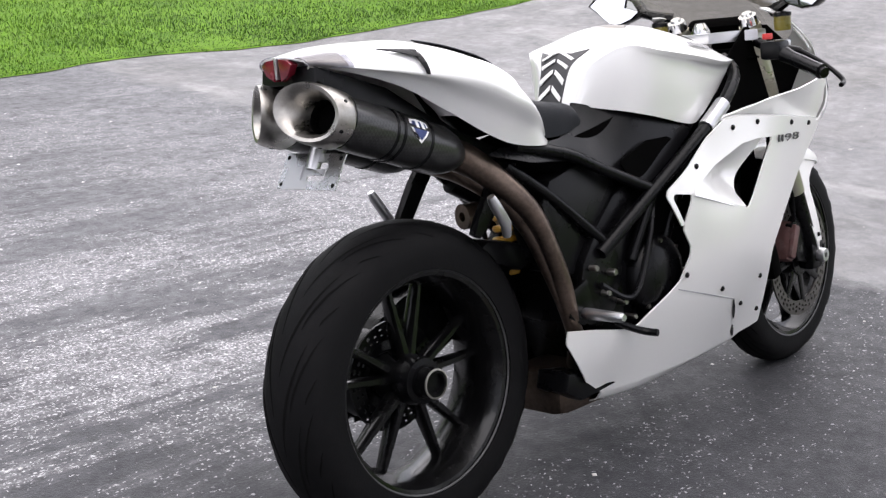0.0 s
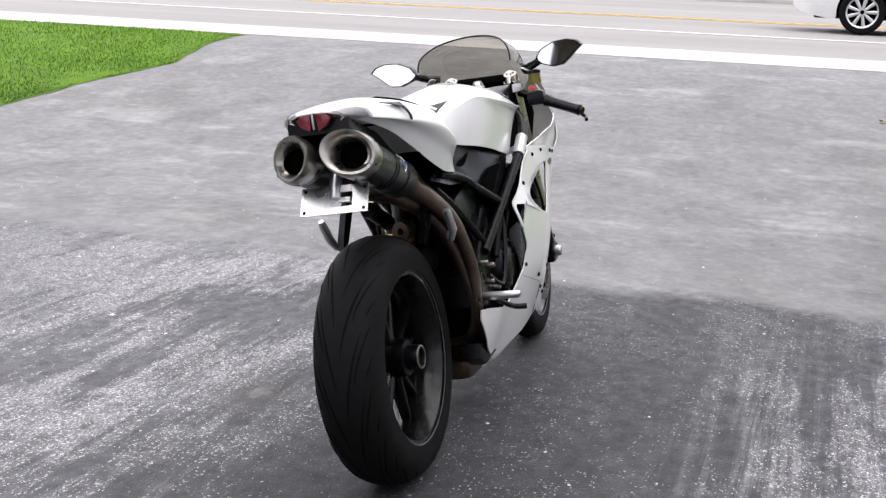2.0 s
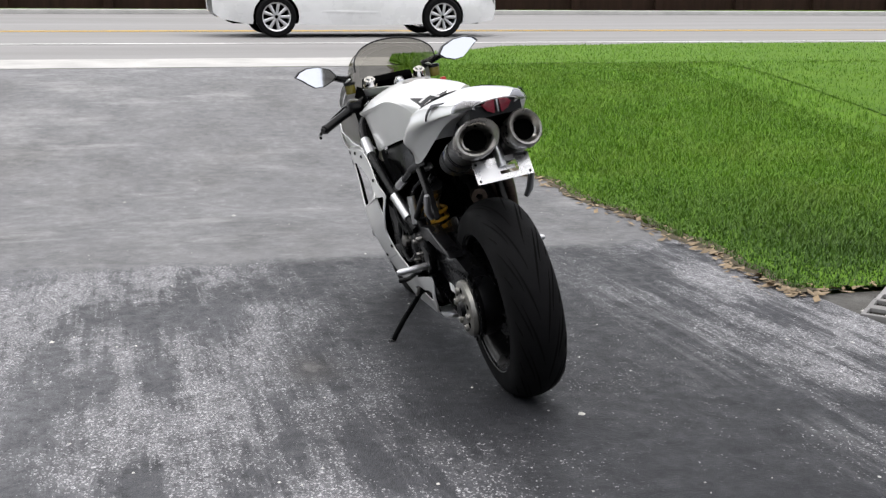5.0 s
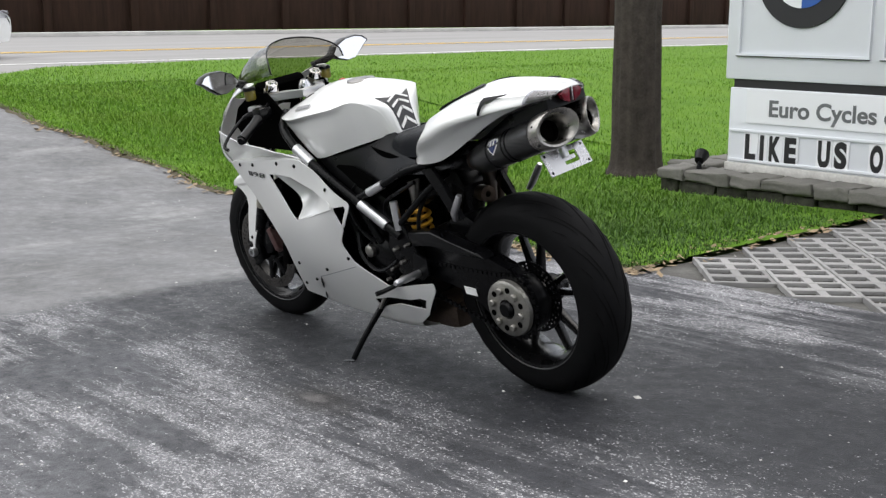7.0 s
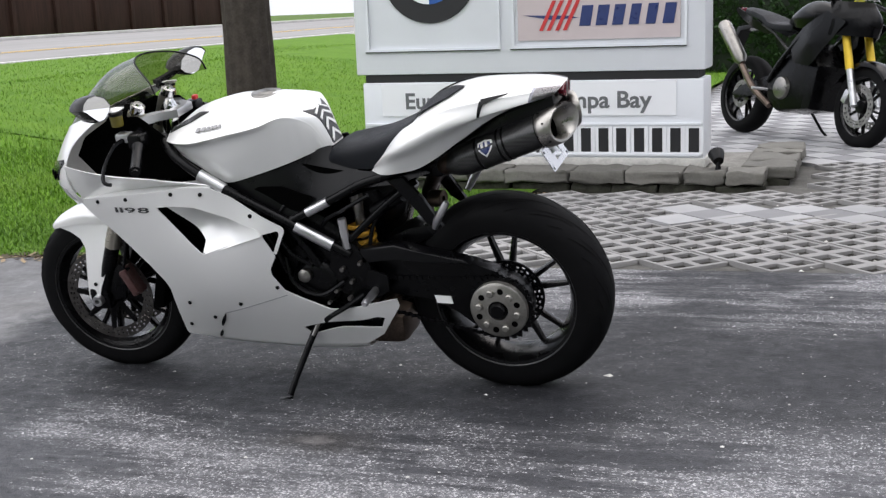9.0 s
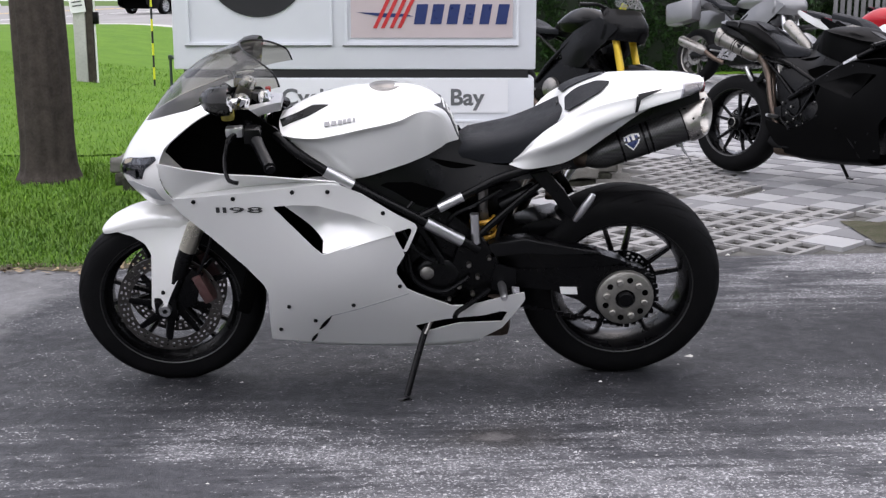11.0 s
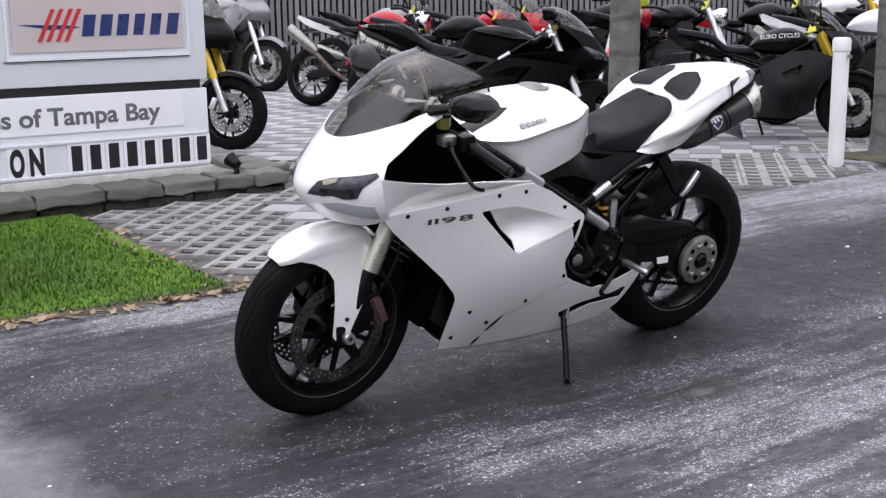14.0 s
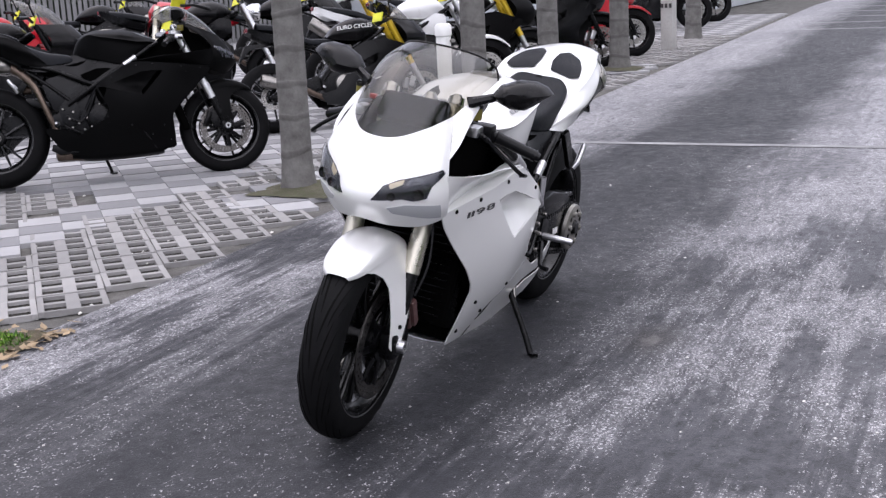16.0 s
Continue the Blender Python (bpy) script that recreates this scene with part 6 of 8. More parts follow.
# bare soil along the edge of the lawn
verts, faces = [], []
for k in range(181):
    x = PAVE_X - 0.05 + 8.6 * k / 180
    w0 = 0.045 + 0.06 * noise.noise((x * 2.1, 3, 0)) + 0.05 * noise.noise((x * 7, 1, 0))
    for y, up in ((lawn_edge(x) + w0 * 0.8 - 0.01, 0.002), (lawn_edge(x) + w0 * 0.4 - 0.01, 0.008), (lawn_edge(x) - 0.04, 0.014), (lawn_edge(x) - 0.09, 0.010)):
        verts.append((x, y, gz(x, y) + up + 0.004 * noise.noise((x * 15, y * 15, 2))))
    if k:
        faces += [(4 * k + q, 4 * k + q + 1, 4 * k - 3 + q, 4 * k - 4 + q) for q in range(3)]
me = bpy.data.meshes.new("soil_edge")
me.from_pydata(verts, [], faces)
me.materials.append(blended("edge_soil", (0.05, 0.042, 0.03), (0.12, 0.10, 0.07), 7, 0.95, 0.7, 60, third=(0.05, 0.08, 0.02)))
for f in me.polygons:
    f.use_smooth = True
tagged(new("soil_edge", me), "crumbly brown soil between lawn and driveway", "soil", kind="structure")

# dry leaves along the edge of the lawn
verts, faces = [], []
for k in range(560):
    x = PAVE_X - 0.1 + 6.5 * rng.random() ** 1.3
    y = lawn_edge(x) + rng.normal(0.03, 0.05)
    if k % 4 == 0:
        x, y = PAVE_X + rng.normal(0.0, 0.06), EDGE - 2.2 * rng.random()
    a, s, z = rng.uniform(0, 6.28), rng.uniform(0.014, 0.034), gz(x, y) + 0.006
    i = len(verts)
    c, d = math.cos(a) * s, math.sin(a) * s
    tilt = rng.uniform(0.2, 0.7) * s
    verts += [(x - c, y - d, z), (x - d * 0.5, y + c * 0.5, z + tilt * 0.6), (x + c, y + d, z + tilt), (x + d * 0.5, y - c * 0.5, z + 0.002)]
    faces.append((i, i + 1, i + 2, i + 3))
me = bpy.data.meshes.new("leaf_litter")
me.from_pydata(verts, [], faces)
me.materials.append(LITTER)
tagged(new("leaf_litter", me), "scattered dry brown leaves along the lawn edge", "leaves", kind="stuff")

# loose chips and twigs on the asphalt
CHIP = mat("pale_stone_chip", (0.5, 0.49, 0.46), 0.8, 0, 0.2, 20, 60, 0.1, island=0.6)
verts, faces = [], []
for k in range(520):
    x, y = rng.uniform(-4, 5), rng.uniform(-1.45, 4)
    s, a = rng.uniform(0.0025, 0.008) * (2.2 if k % 23 == 0 else 1), rng.uniform(0, 6.28)
    z, i = gz(x, y), len(verts)
    verts += [(x + s * math.cos(a + q) * (1 if q % 3 else 1.6), y + s * math.sin(a + q), z - 0.001) for q in (0, 1.57, 3.14, 4.71)] + [(x, y, z + s * 0.5)]
    faces += [(i, i + 1, i + 4), (i + 1, i + 2, i + 4), (i + 2, i + 3, i + 4), (i + 3, i, i + 4)]
me = bpy.data.meshes.new("stone_chips")
me.from_pydata(verts, [], faces)
me.materials.append(CHIP)
tagged(new("stone_chips", me), "small pale stone chips scattered on the driveway", "gravel", kind="stuff")

WHITELINE = blended("worn_white_line", (0.62, 0.62, 0.60), (0.74, 0.74, 0.72), 3, 0.7, 0.1)
YELLOWLINE = blended("worn_yellow_line", (0.60, 0.38, 0.06), (0.70, 0.47, 0.10), 3, 0.7, 0.1)
for x, w, m, what in ((14.7, 0.16, WHITELINE, "white"), (19.2, 0.15, YELLOWLINE, "yellow"), (19.55, 0.15, YELLOWLINE, "yellow")):
    sheet("road_line", m, x, x + w, -80, 80, 1, 60, 0.006, what + " painted line along the road", "road marking")
FAINTLINE = blended("worn_off_line", (0.16, 0.16, 0.165), (0.30, 0.30, 0.30), 4, 0.8, 0.1)
sheet("driveway_line", FAINTLINE, -3.47, -3.39, -1.3, 4.6, 2, 20, 0.004, "faint worn white line across the driveway", "road marking")
for k in range(7):
    sheet("driveway_line", FAINTLINE, -12.6 - 1.15 * k, -12.5 - 1.15 * k, -1.1, 4.4, 2, 12, 0.004, "worn white bay marking on the driveway", "road marking")

BRICKWALL = blended("dark_fence_boards", (0.018, 0.009, 0.007), (0.035, 0.017, 0.013), 1.5, 0.8, 0.3, 20, (1, 4, 0.4))
bm = fresh()
box(bm, (31.75, 0, 0.43), (0.5, 160, 0.16), None, 0.03)
tagged(part("kerb", bm, CONCRETE), "concrete kerb on the far side of the road", "kerb", kind="structure")
sheet("verge", SOIL, 32.0, 36.0, -80, 80, 4, 40, 0.08, "dark grassy verge beyond the road", "verge", 0.03)
wall = tagged(new("boundary_wall"), "dark brown panelled wall beyond the road", "wall", kind="structure")
for k in range(40):
    y = -60 + 3.0 * k
    bm = fresh()
    box(bm, (35.0, y, 1.45), (0.12, 2.8, 2.2), None, 0.01)
    part("wall_panel", bm, BRICKWALL, wall)
    bm = fresh()
    box(bm, (34.95, y + 1.5, 1.5), (0.3, 0.28, 2.35), None, 0.02)
    part("wall_post", bm, BRICKWALL, wall)

# ---------------------------------------------------------------- trees
BARK = mat("grey_brown_bark", (0.050, 0.042, 0.036), 0.95, 0, 0.45, 14, 60, 1.0, spec=0.15)


def ringed_bark():
    m, nt, b = nodes_of("ringed_palm_bark")
    p = position(nt)
    tone = mix(nt, ramp(nt, noise_node(nt, p, 9, 7, 0.7), 0.3, 0.7), g3((0.085, 0.081, 0.077)), g3((0.185, 0.18, 0.172)))
    wave = nn(nt, "ShaderNodeTexWave", Scale=1.55, Distortion=4.5, Detail=4.0)
    wave.bands_direction = "Z"
    nt.links.new(p, wave.inputs["Vector"])
    scar = ramp(nt, wave.outputs["Fac"], 0.90, 0.99)
    tone = mix(nt, math_node(nt, "MULTIPLY", scar, 0.35), tone, g3((0.035, 0.032, 0.03)))
    nt.links.new(tone, b.inputs["Base Color"])
    b.inputs["Roughness"].default_value = 0.9
    b.inputs["Specular IOR Level"].default_value = 0.2
    bumped(nt, b, mix(nt, 0.6, noise_node(nt, p, 45, 4, 0.7), scar), 0.5, 0.012)
    return m


PALMBARK = ringed_bark()
LEAF = mat("tree_leaf", (0.045, 0.10, 0.016), 0.5, 0, 0.3, 3, 40, 0.0, island=0.8)


def leaf_cloud(name, parent, centres, per, spread, size, material, seed):
    r = np.random.default_rng(seed)
    verts, faces = [], []
    for c in centres:
        for _ in range(per):
            p = Vector(c) + Vector(r.normal(0, 1, 3)) * spread
            d = Vector(r.normal(0, 1, 3)).normalized()
            e = d.orthogonal().normalized()
            s = size * r.uniform(0.6, 1.3)
            i = len(verts)
            verts += [p - d * s, p + e * s * 0.45, p + d * s, p - e * s * 0.45]
            faces.append((i, i + 1, i + 2, i + 3))
    me = bpy.data.meshes.new(name)
    me.from_pydata([tuple(v) for v in verts], [], faces)
    me.materials.append(material)
    ob = new(name, me)
    ob.parent = parent
    return ob


def broad_tree(x, y, r, seed):
    t = thing("tree", pose(x, y, gz(x, y) - 0.03), "tall tree with a rough grey-brown trunk in the lawn", "tree")
    rr = np.random.default_rng(seed)
    bm = fresh()
    pts = [(0, 0, -0.1), (0, 0, 0.05), (0.0, 0.0, 0.25), (0.01, 0.01, 1.2), (0.03, 0.0, 2.4), (0.02, 0.03, 3.6)]
    rs = [r * 1.5, r * 1.32, r * 1.08, r, r * 0.92, r * 0.8]
    line, n = spline(pts, 60), 52
    rad = [q.x for q in spline([(v, 0, 0) for v in rs], 60)]
    grid = []
    for p, q in zip(line, rad):
        row = []
        for k in range(n):
            a = 2 * math.pi * k / n
            w = q * (1 + 0.07 * noise.noise((math.cos(a) * 3, math.sin(a) * 3, p.z * 1.6)) + 0.05 * math.sin(13 * a + 3 * noise.noise((0, 0, p.z * 2))))
            row.append((p.x + w * math.cos(a), p.y + w * math.sin(a), p.z))
        grid.append(row)
    skin(bm, grid, 0, ring=True)
    part("trunk", bm, BARK, t, "", 80)
    tips = []
    for k in range(8):
        a, up = k * 0.8 + rr.uniform(-0.2, 0.2), rr.uniform(1.2, 2.6)
        reach = rr.uniform(1.2, 2.4)
        p = [(0.02, 0.03, 3.2 + 0.05 * k), (reach * 0.45 * math.cos(a), reach * 0.45 * math.sin(a), 3.9 + up * 0.4), (reach * math.cos(a), reach * math.sin(a), 4.0 + up)]
        bm = fresh()
        tube(bm, spline(p, 9), [0.10 - 0.009 * q for q in range(9)], 8)
        part("limb", bm, BARK, t)
        tips += [Vector(p[2]) + Vector(rr.normal(0, 0.35, 3)) for _ in range(5)] + [Vector(p[1]) + Vector(rr.normal(0, 0.3, 3))]
    leaf_cloud("crown", t, tips, 65, 0.42, 0.085, LEAF, seed)
    return t


def palm(x, y, r, h, seed, ringed=True):
    t = thing("palm_tree", pose(x, y, gz(x, y) - 0.02), "slim palm tree with a smooth ringed grey trunk", "palm tree", "palms along the driveway")
    bm = fresh()
    grid, n = [], 22
    rr = np.random.default_rng(seed)
    lean = rr.uniform(-0.03, 0.03, 2)
    nz = int(h / 0.03)
    for i in range(nz + 1):
        z = h * i / nz
        w = r * (1.0 + 0.55 * math.exp(-z / 0.10) - 0.10 * z / h)
        w *= 1 + 0.03 * math.sin(z * 42 + 2 * noise.noise((z * 2, seed, 0))) ** 8 + 0.015 * noise.noise((z * 5, seed, 1))
        grid.append([(lean[0] * z + w * math.cos(2 * math.pi * k / n), lean[1] * z + w * math.sin(2 * math.pi * k / n), z - 0.05) for k in range(n)])
    skin(bm, grid, 0, ring=True)
    part("trunk", bm, PALMBARK, t, "", 80)
    for k in range(12):
        a, droop = k * 0.5236 + rr.uniform(-0.1, 0.1), rr.uniform(0.5, 1.3)
        top = Vector((lean[0] * h, lean[1] * h, h - 0.05))
        pts = spline([top, top + Vector((0.7 * math.cos(a), 0.7 * math.sin(a), 0.65)), top + Vector((1.5 * math.cos(a), 1.5 * math.sin(a), 0.75 - droop * 0.5)), top + Vector((2.1 * math.cos(a), 2.1 * math.sin(a), 0.2 - droop))], 22)
        bm = fresh()
        for q in range(1, 21):
            d = (pts[q + 1] - pts[q - 1]).normalized()
            side = d.cross(Vector((0, 0, 1))).normalized()
            ln = 0.42 * math.sin(math.pi * (0.12 + 0.85 * q / 21))
            for s in (1, -1):
                e = pts[q] + side * s * ln + d * 0.15 - Vector((0, 0, ln * 0.35))
                v = [bm.verts.new(p) for p in (pts[q] - d * 0.018, pts[q] + d * 0.018, e)]
                bm.faces.new(v)
        part("frond", bm, LEAF, t)
    return t


broad_tree(3.27, -4.30, 0.165, 11)
# unseen row, hinted at by the mirrors, added to darken light from this side
far = broad_tree(-12.0, 15.0, 0.17, 12)
far.scale = (1.7, 1.7, 1.5)
tagged(far, "tall leafy tree added unseen beyond the far lawn", "tree", "trees beyond the lawn")
for x, y, k, turn in ((-8.5, 14.0, 1.6, 60), (-5.0, 15.5, 1.8, 140), (-1.5, 14.2, 1.65, 220), (2.0, 15.8, 1.8, 300), (-15.5, 13.0, 1.8, 20), (-18.5, 9.0, 1.7, 100), (-23.0, 12.0, 1.8, 180)):
    far_copy = copy_thing(far, pose(x, y, gz(x, y) - 0.03, 0, 0, turn))
for k, (x, y, r) in enumerate(((-1.70, -2.12, 0.088), (-3.93, -1.95, 0.092), (-5.65, -2.0, 0.09), (-8.0, -2.1, 0.10), (-11.6, -2.2, 0.10))):
    palm(x, y, r, 5.2 + 0.3 * math.sin(k * 2.1), 20 + k)

# low posts by the drive
PVC = mat("white_plastic_pipe", (0.72, 0.72, 0.70), 0.45, 0, 0.06, 6, 90, 0.03, grime=0.15)


def bollard(x, y, h, r, m, label, cap=True):
    t = thing("bollard", pose(x, y, gz(x, y) - 0.01), label, "bollard")
    bm = fresh()
    lathe(bm, [(r, 0.0), (r, h - 0.09), (r * 0.98, h - 0.085)], pose(0, 0, 0, 90), 24)
    part("tube", bm, m, t)
    bm = fresh()
    lathe(bm, [(0.0, h), (r * 0.9, h - 0.002), (r * 1.13, h - 0.02), (r * 1.13, h - 0.085), (r, h - 0.088)], pose(0, 0, 0, 90), 24)
    part("cap", bm, m, t)
    bm = fresh()
    tube(bm, [(0, r, h - 0.12), (0, r + 0.02, h - 0.12), (0.02, r + 0.035, h - 0.12)], 0.012, 8)
    part("hose_tap", bm, STEEL, t)
    return t


bollard(-3.42, -1.95, 0.83, 0.052, PVC, "white plastic pipe bollard with a domed cap")
t = thing("marker_post", pose(-10.06, -2.12, gz(-10.06)), "grey square post with a small plate", "post")
bm = fresh()
box(bm, (0, 0, 0.45), (0.22, 0.14, 1.0), None, 0.015)
part("shaft", bm, CONCRETE, t)
bm = fresh()
for k, w in enumerate((0.03, 0.03, 0.03)):
    box(bm, (0.114, -0.05 + 0.05 * k, 0.52), (0.004, w, 0.05))
part("plate_mark", bm, DARKTXT, t)
SOILPIT = blended("bare_soil", (0.055, 0.055, 0.035), (0.11, 0.10, 0.075), 5, 0.95, 0.7, 50, third=(0.06, 0.09, 0.03))
for x, y in ((-1.72, -2.05), (-3.93, -1.95), (-5.65, -2.0), (-8.0, -2.1)):
    bm = fresh()
    grid = [[(x - 0.30 + 0.60 * i / 14, y - 0.27 + 0.54 * j / 12, gz(x) + 0.004 + 0.03 * max(0, 1 - math.hypot((i - 7) / 7, (j - 6) / 6)) + 0.006 * noise.noise((i, j, x))) for j in range(13)] for i in range(15)]
    skin(bm, grid)
    tagged(part("planting_pit", bm, SOILPIT), "bare soil square round a palm trunk", "soil", kind="structure")

# ---------------------------------------------------------------- shop sign
SIGNWHITE = mat("white_sign_enamel", (0.68, 0.70, 0.73), 0.4, 0, 0.03, 1.6, 90, 0.02, grime=0.04)
SIGNFACE = mat("white_sign_panel", (0.78, 0.79, 0.81), 0.35, 0, 0.02, 2, 90, 0.01)
SIGNBLACK = mat("black_sign_paint", (0.008, 0.008, 0.009), 0.5, 0, 0.2, 8, 90, 0.02)
GREYTXT = mat("grey_sign_letter", (0.13, 0.135, 0.14), 0.5, 0, 0.35, 5, 60, 0.0)
PINKBOARD = mat("pale_pink_board", (0.52, 0.45, 0.45), 0.4, 0, 0.04, 4, 90, 0.0)
MOSSY = blended("damp_mossy_stone", (0.022, 0.022, 0.018), (0.070, 0.068, 0.055), 14, 0.95, 0.7, 60, third=(0.035, 0.050, 0.018))
STONE = mat("weathered_ledge_stone", (0.125, 0.120, 0.106), 0.9, 0, 0.5, 9, 70, 0.5, grime=0.35, each=0.5)
SY = -4.07
sign = thing("shop_sign", pose(0, 0, 0), "white double cabinet shop sign standing on a low stone base", "sign")


def face_at(x, z, lift):
    """Lettering pose on the sign's face, reading towards the driveway."""
    return Matrix(((-1, 0, 0, x), (0, 0, 1, SY + lift), (0, 1, 0, z), (0, 0, 0, 1)))


bm = fresh()
box(bm, (1.182, SY - 0.17, 1.66), (2.325, 0.34, 1.872), None, 0.012)
part("upper_cabinet", bm, SIGNWHITE, sign)
bm = fresh()
box(bm, (1.175, SY - 0.172, 0.698), (2.22, 0.31, 0.07))
part("gap_band", bm, SIGNBLACK, sign)
bm = fresh()
box(bm, (1.165, SY - 0.17, 0.42), (2.275, 0.34, 0.50), None, 0.012)
part("lower_cabinet", bm, SIGNWHITE, sign)
bm = fresh()
box(bm, (1.165, SY - 0.165, 0.15), (2.30, 0.36, 0.06), None, 0.01)
part("plinth", bm, mat("peeling_white_paint", (0.5, 0.49, 0.46), 0.8, 0, 0.25, 9, 60, 0.4, grime=0.6), sign)
for x0, x1 in ((2.25, 1.32), (1.24, 0.13)):
    fr = part("panel_frame", box(box(box(fresh(), ((x0 + x1) / 2, SY + 0.008, 0.885), (x0 - x1, 0.022, 0.016)), (x0 - 0.008, SY + 0.008, 1.6), (0.016, 0.022, 1.414)), (x1 + 0.008, SY + 0.008, 1.6), (0.016, 0.022, 1.414)), SIGNWHITE, sign)
    # black strip: the shadow under the panel frame put into colour
    bm = fresh()
    box(bm, ((x0 + x1) / 2 + 0.01, SY + 0.006, 0.8735), (x0 - x1 + 0.01, 0.012, 0.006))
    part("frame_shadow_gap", bm, SIGNBLACK, sign)
bm = fresh()
lathe(bm, [(0.0, 0.012), (0.33, 0.012), (0.333, 0.004), (0.333, 0.0)], Matrix.Translation((1.795, SY + 0.002, 1.387)), 72)
disc = part("round_emblem", bm, SIGNBLACK, sign, "black round emblem with a blue and white centre")
for k in range(4):
    bm = fresh()
    out = [(0, 0)] + [(0.21 * math.cos(math.pi / 2 * (k + q / 10)), 0.21 * math.sin(math.pi / 2 * (k + q / 10))) for q in range(11)]
    prism(bm, out, 0.0145, 0.017, Matrix.Translation((1.795, SY + 0.002, 1.387)))
    part("emblem_quarter", bm, SIGNFACE if k % 2 else mat("emblem_blue", (0.02, 0.09, 0.35), 0.4, 0, 0.05, 5, 60, 0.0), disc)
bm = fresh()
box(bm, (0.685, SY + 0.006, 1.17), (1.03, 0.01, 0.49))
board = part("maker_board", bm, PINKBOARD, sign, "pale board with a red and blue maker's mark")
# plain shapes for the maker's mark: a pointed bar, slanted strokes and letter blocks
bm = fresh()
prism(bm, [(1.165, 1.085), (0.86, 1.075), (0.80, 1.06), (0.98, 1.052)], SY + 0.0125, SY + 0.0145)
part("mark_bar", bm, BLUETXT, board)
for x in (1.06, 1.01, 0.955, 0.905):
    bm = fresh()
    prism(bm, [(x, 0.985), (x - 0.09, 1.17), (x - 0.115, 1.17), (x - 0.025, 0.985)], SY + 0.0148, SY + 0.0165)
    part("mark_stroke", bm, REDTXT, board)
for k, w in enumerate((0.072, 0.072, 0.068, 0.062, 0.062, 0.070)):
    x = 0.80 - 0.104 * k
    bm = fresh()
    prism(bm, [(x, 1.01), (x - 0.022, 1.135), (x - 0.022 - w, 1.135), (x - w, 1.01)], SY + 0.0128, SY + 0.0148)
    part("mark_block", bm, BLUETXT, board)
# name strip and changeable letters
bm = fresh()
box(bm, (1.18, SY + 0.004, 0.555), (1.97, 0.008, 0.215))
strip = part("name_strip", bm, SIGNFACE, sign, "white strip with the shop's grey lettering")
words, glyphs = "Euro Cycles of Tampa Bay", []
for k, ch in enumerate(words):
    if ch == " ":
        continue
    run = lettering("strip_letter", words[:k + 1], 0.146, GREYTXT, strip, Matrix(), "", 0.001, 0.0035)
    far_end = max(v.co.x for v in run.data.vertices)
    bpy.data.objects.remove(run)
    ob = lettering("strip_letter", ch, 0.146, GREYTXT, strip, Matrix(), "grey sign letter", 0.001, 0.0035)
    glyphs.append((ob, far_end - max(v.co.x for v in ob.data.vertices), far_end))
for ob, off, _ in glyphs:
    ob.matrix_basis = face_at(2.0, 0.498, 0.0095) @ Matrix.Diagonal((1.655 / glyphs[-1][2], 1, 1, 1)) @ Matrix.Translation((off, 0, 0))
for z in (0.392, 0.200):
    bm = fresh()
    box(bm, (1.165, SY + 0.006, z), (2.24, 0.014, 0.018), None, 0.003)
    part("letter_track", bm, SIGNWHITE, sign)
x = 2.165
for ch in "LIKE US ON ########":
    if ch == " ":
        x -= 0.125
        continue
    bm = fresh()
    w = 0.062 if ch == "I" else 0.105
    box(bm, (x - w / 2 + 0.006, SY + 0.005, 0.293), (w + 0.004, 0.006, 0.176))
    tile = part("letter_tile", bm, SIGNFACE, sign)
    if ch == "#":
        bm = fresh()
        prism(bm, [(x - 0.012, 0.218), (x - 0.012, 0.368), (x - 0.076, 0.368), (x - 0.076, 0.218)], SY + 0.0085, SY + 0.0105)
        part("letter_block", bm, SIGNBLACK, tile)
    else:
        ob = lettering("letter", ch, 0.212, SIGNBLACK, tile, face_at(x, 0.218, 0.0095), "", 0.001, 0.011)
        lo, hi = min(v.co.x for v in ob.data.vertices), max(v.co.x for v in ob.data.vertices)
        k = (0.030 if ch == "I" else 0.084) / (hi - lo)
        ob.matrix_basis = face_at(x - 0.004, 0.218, 0.0095) @ Matrix.Diagonal((k, 1, 1, 1)) @ Matrix.Translation((-lo, 0, 0))
    x -= w + 0.0085
# stone ledge round the sign
ledge = thing("stone_ledge", pose(0, 0, 0), "low ledge of rough weathered stone blocks under the sign", "stone ledge")
rr = np.random.default_rng(8)


def stone(x0, x1, y0, y1, z0, z1, material):
    bm = fresh()
    box(bm, ((x0 + x1) / 2, (y0 + y1) / 2, (z0 + z1) / 2), (abs(x1 - x0), abs(y1 - y0), z1 - z0), None, 0.012)
    bmesh.ops.subdivide_edges(bm, edges=[e for e in bm.edges if e.calc_length() > 0.04], cuts=3, use_grid_fill=True)
    off = rr.uniform(0, 50)
    for v in bm.verts:
        q = v.co * 9 + Vector((off, 0, 0))
        v.co += Vector((noise.noise(q), noise.noise(q + Vector((9, 3, 1))), noise.noise(q + Vector((2, 8, 5))))) * 0.018 + Vector(rr.normal(0, 0.003, 3))
    return part("stone", bm, material, ledge, "", 70)


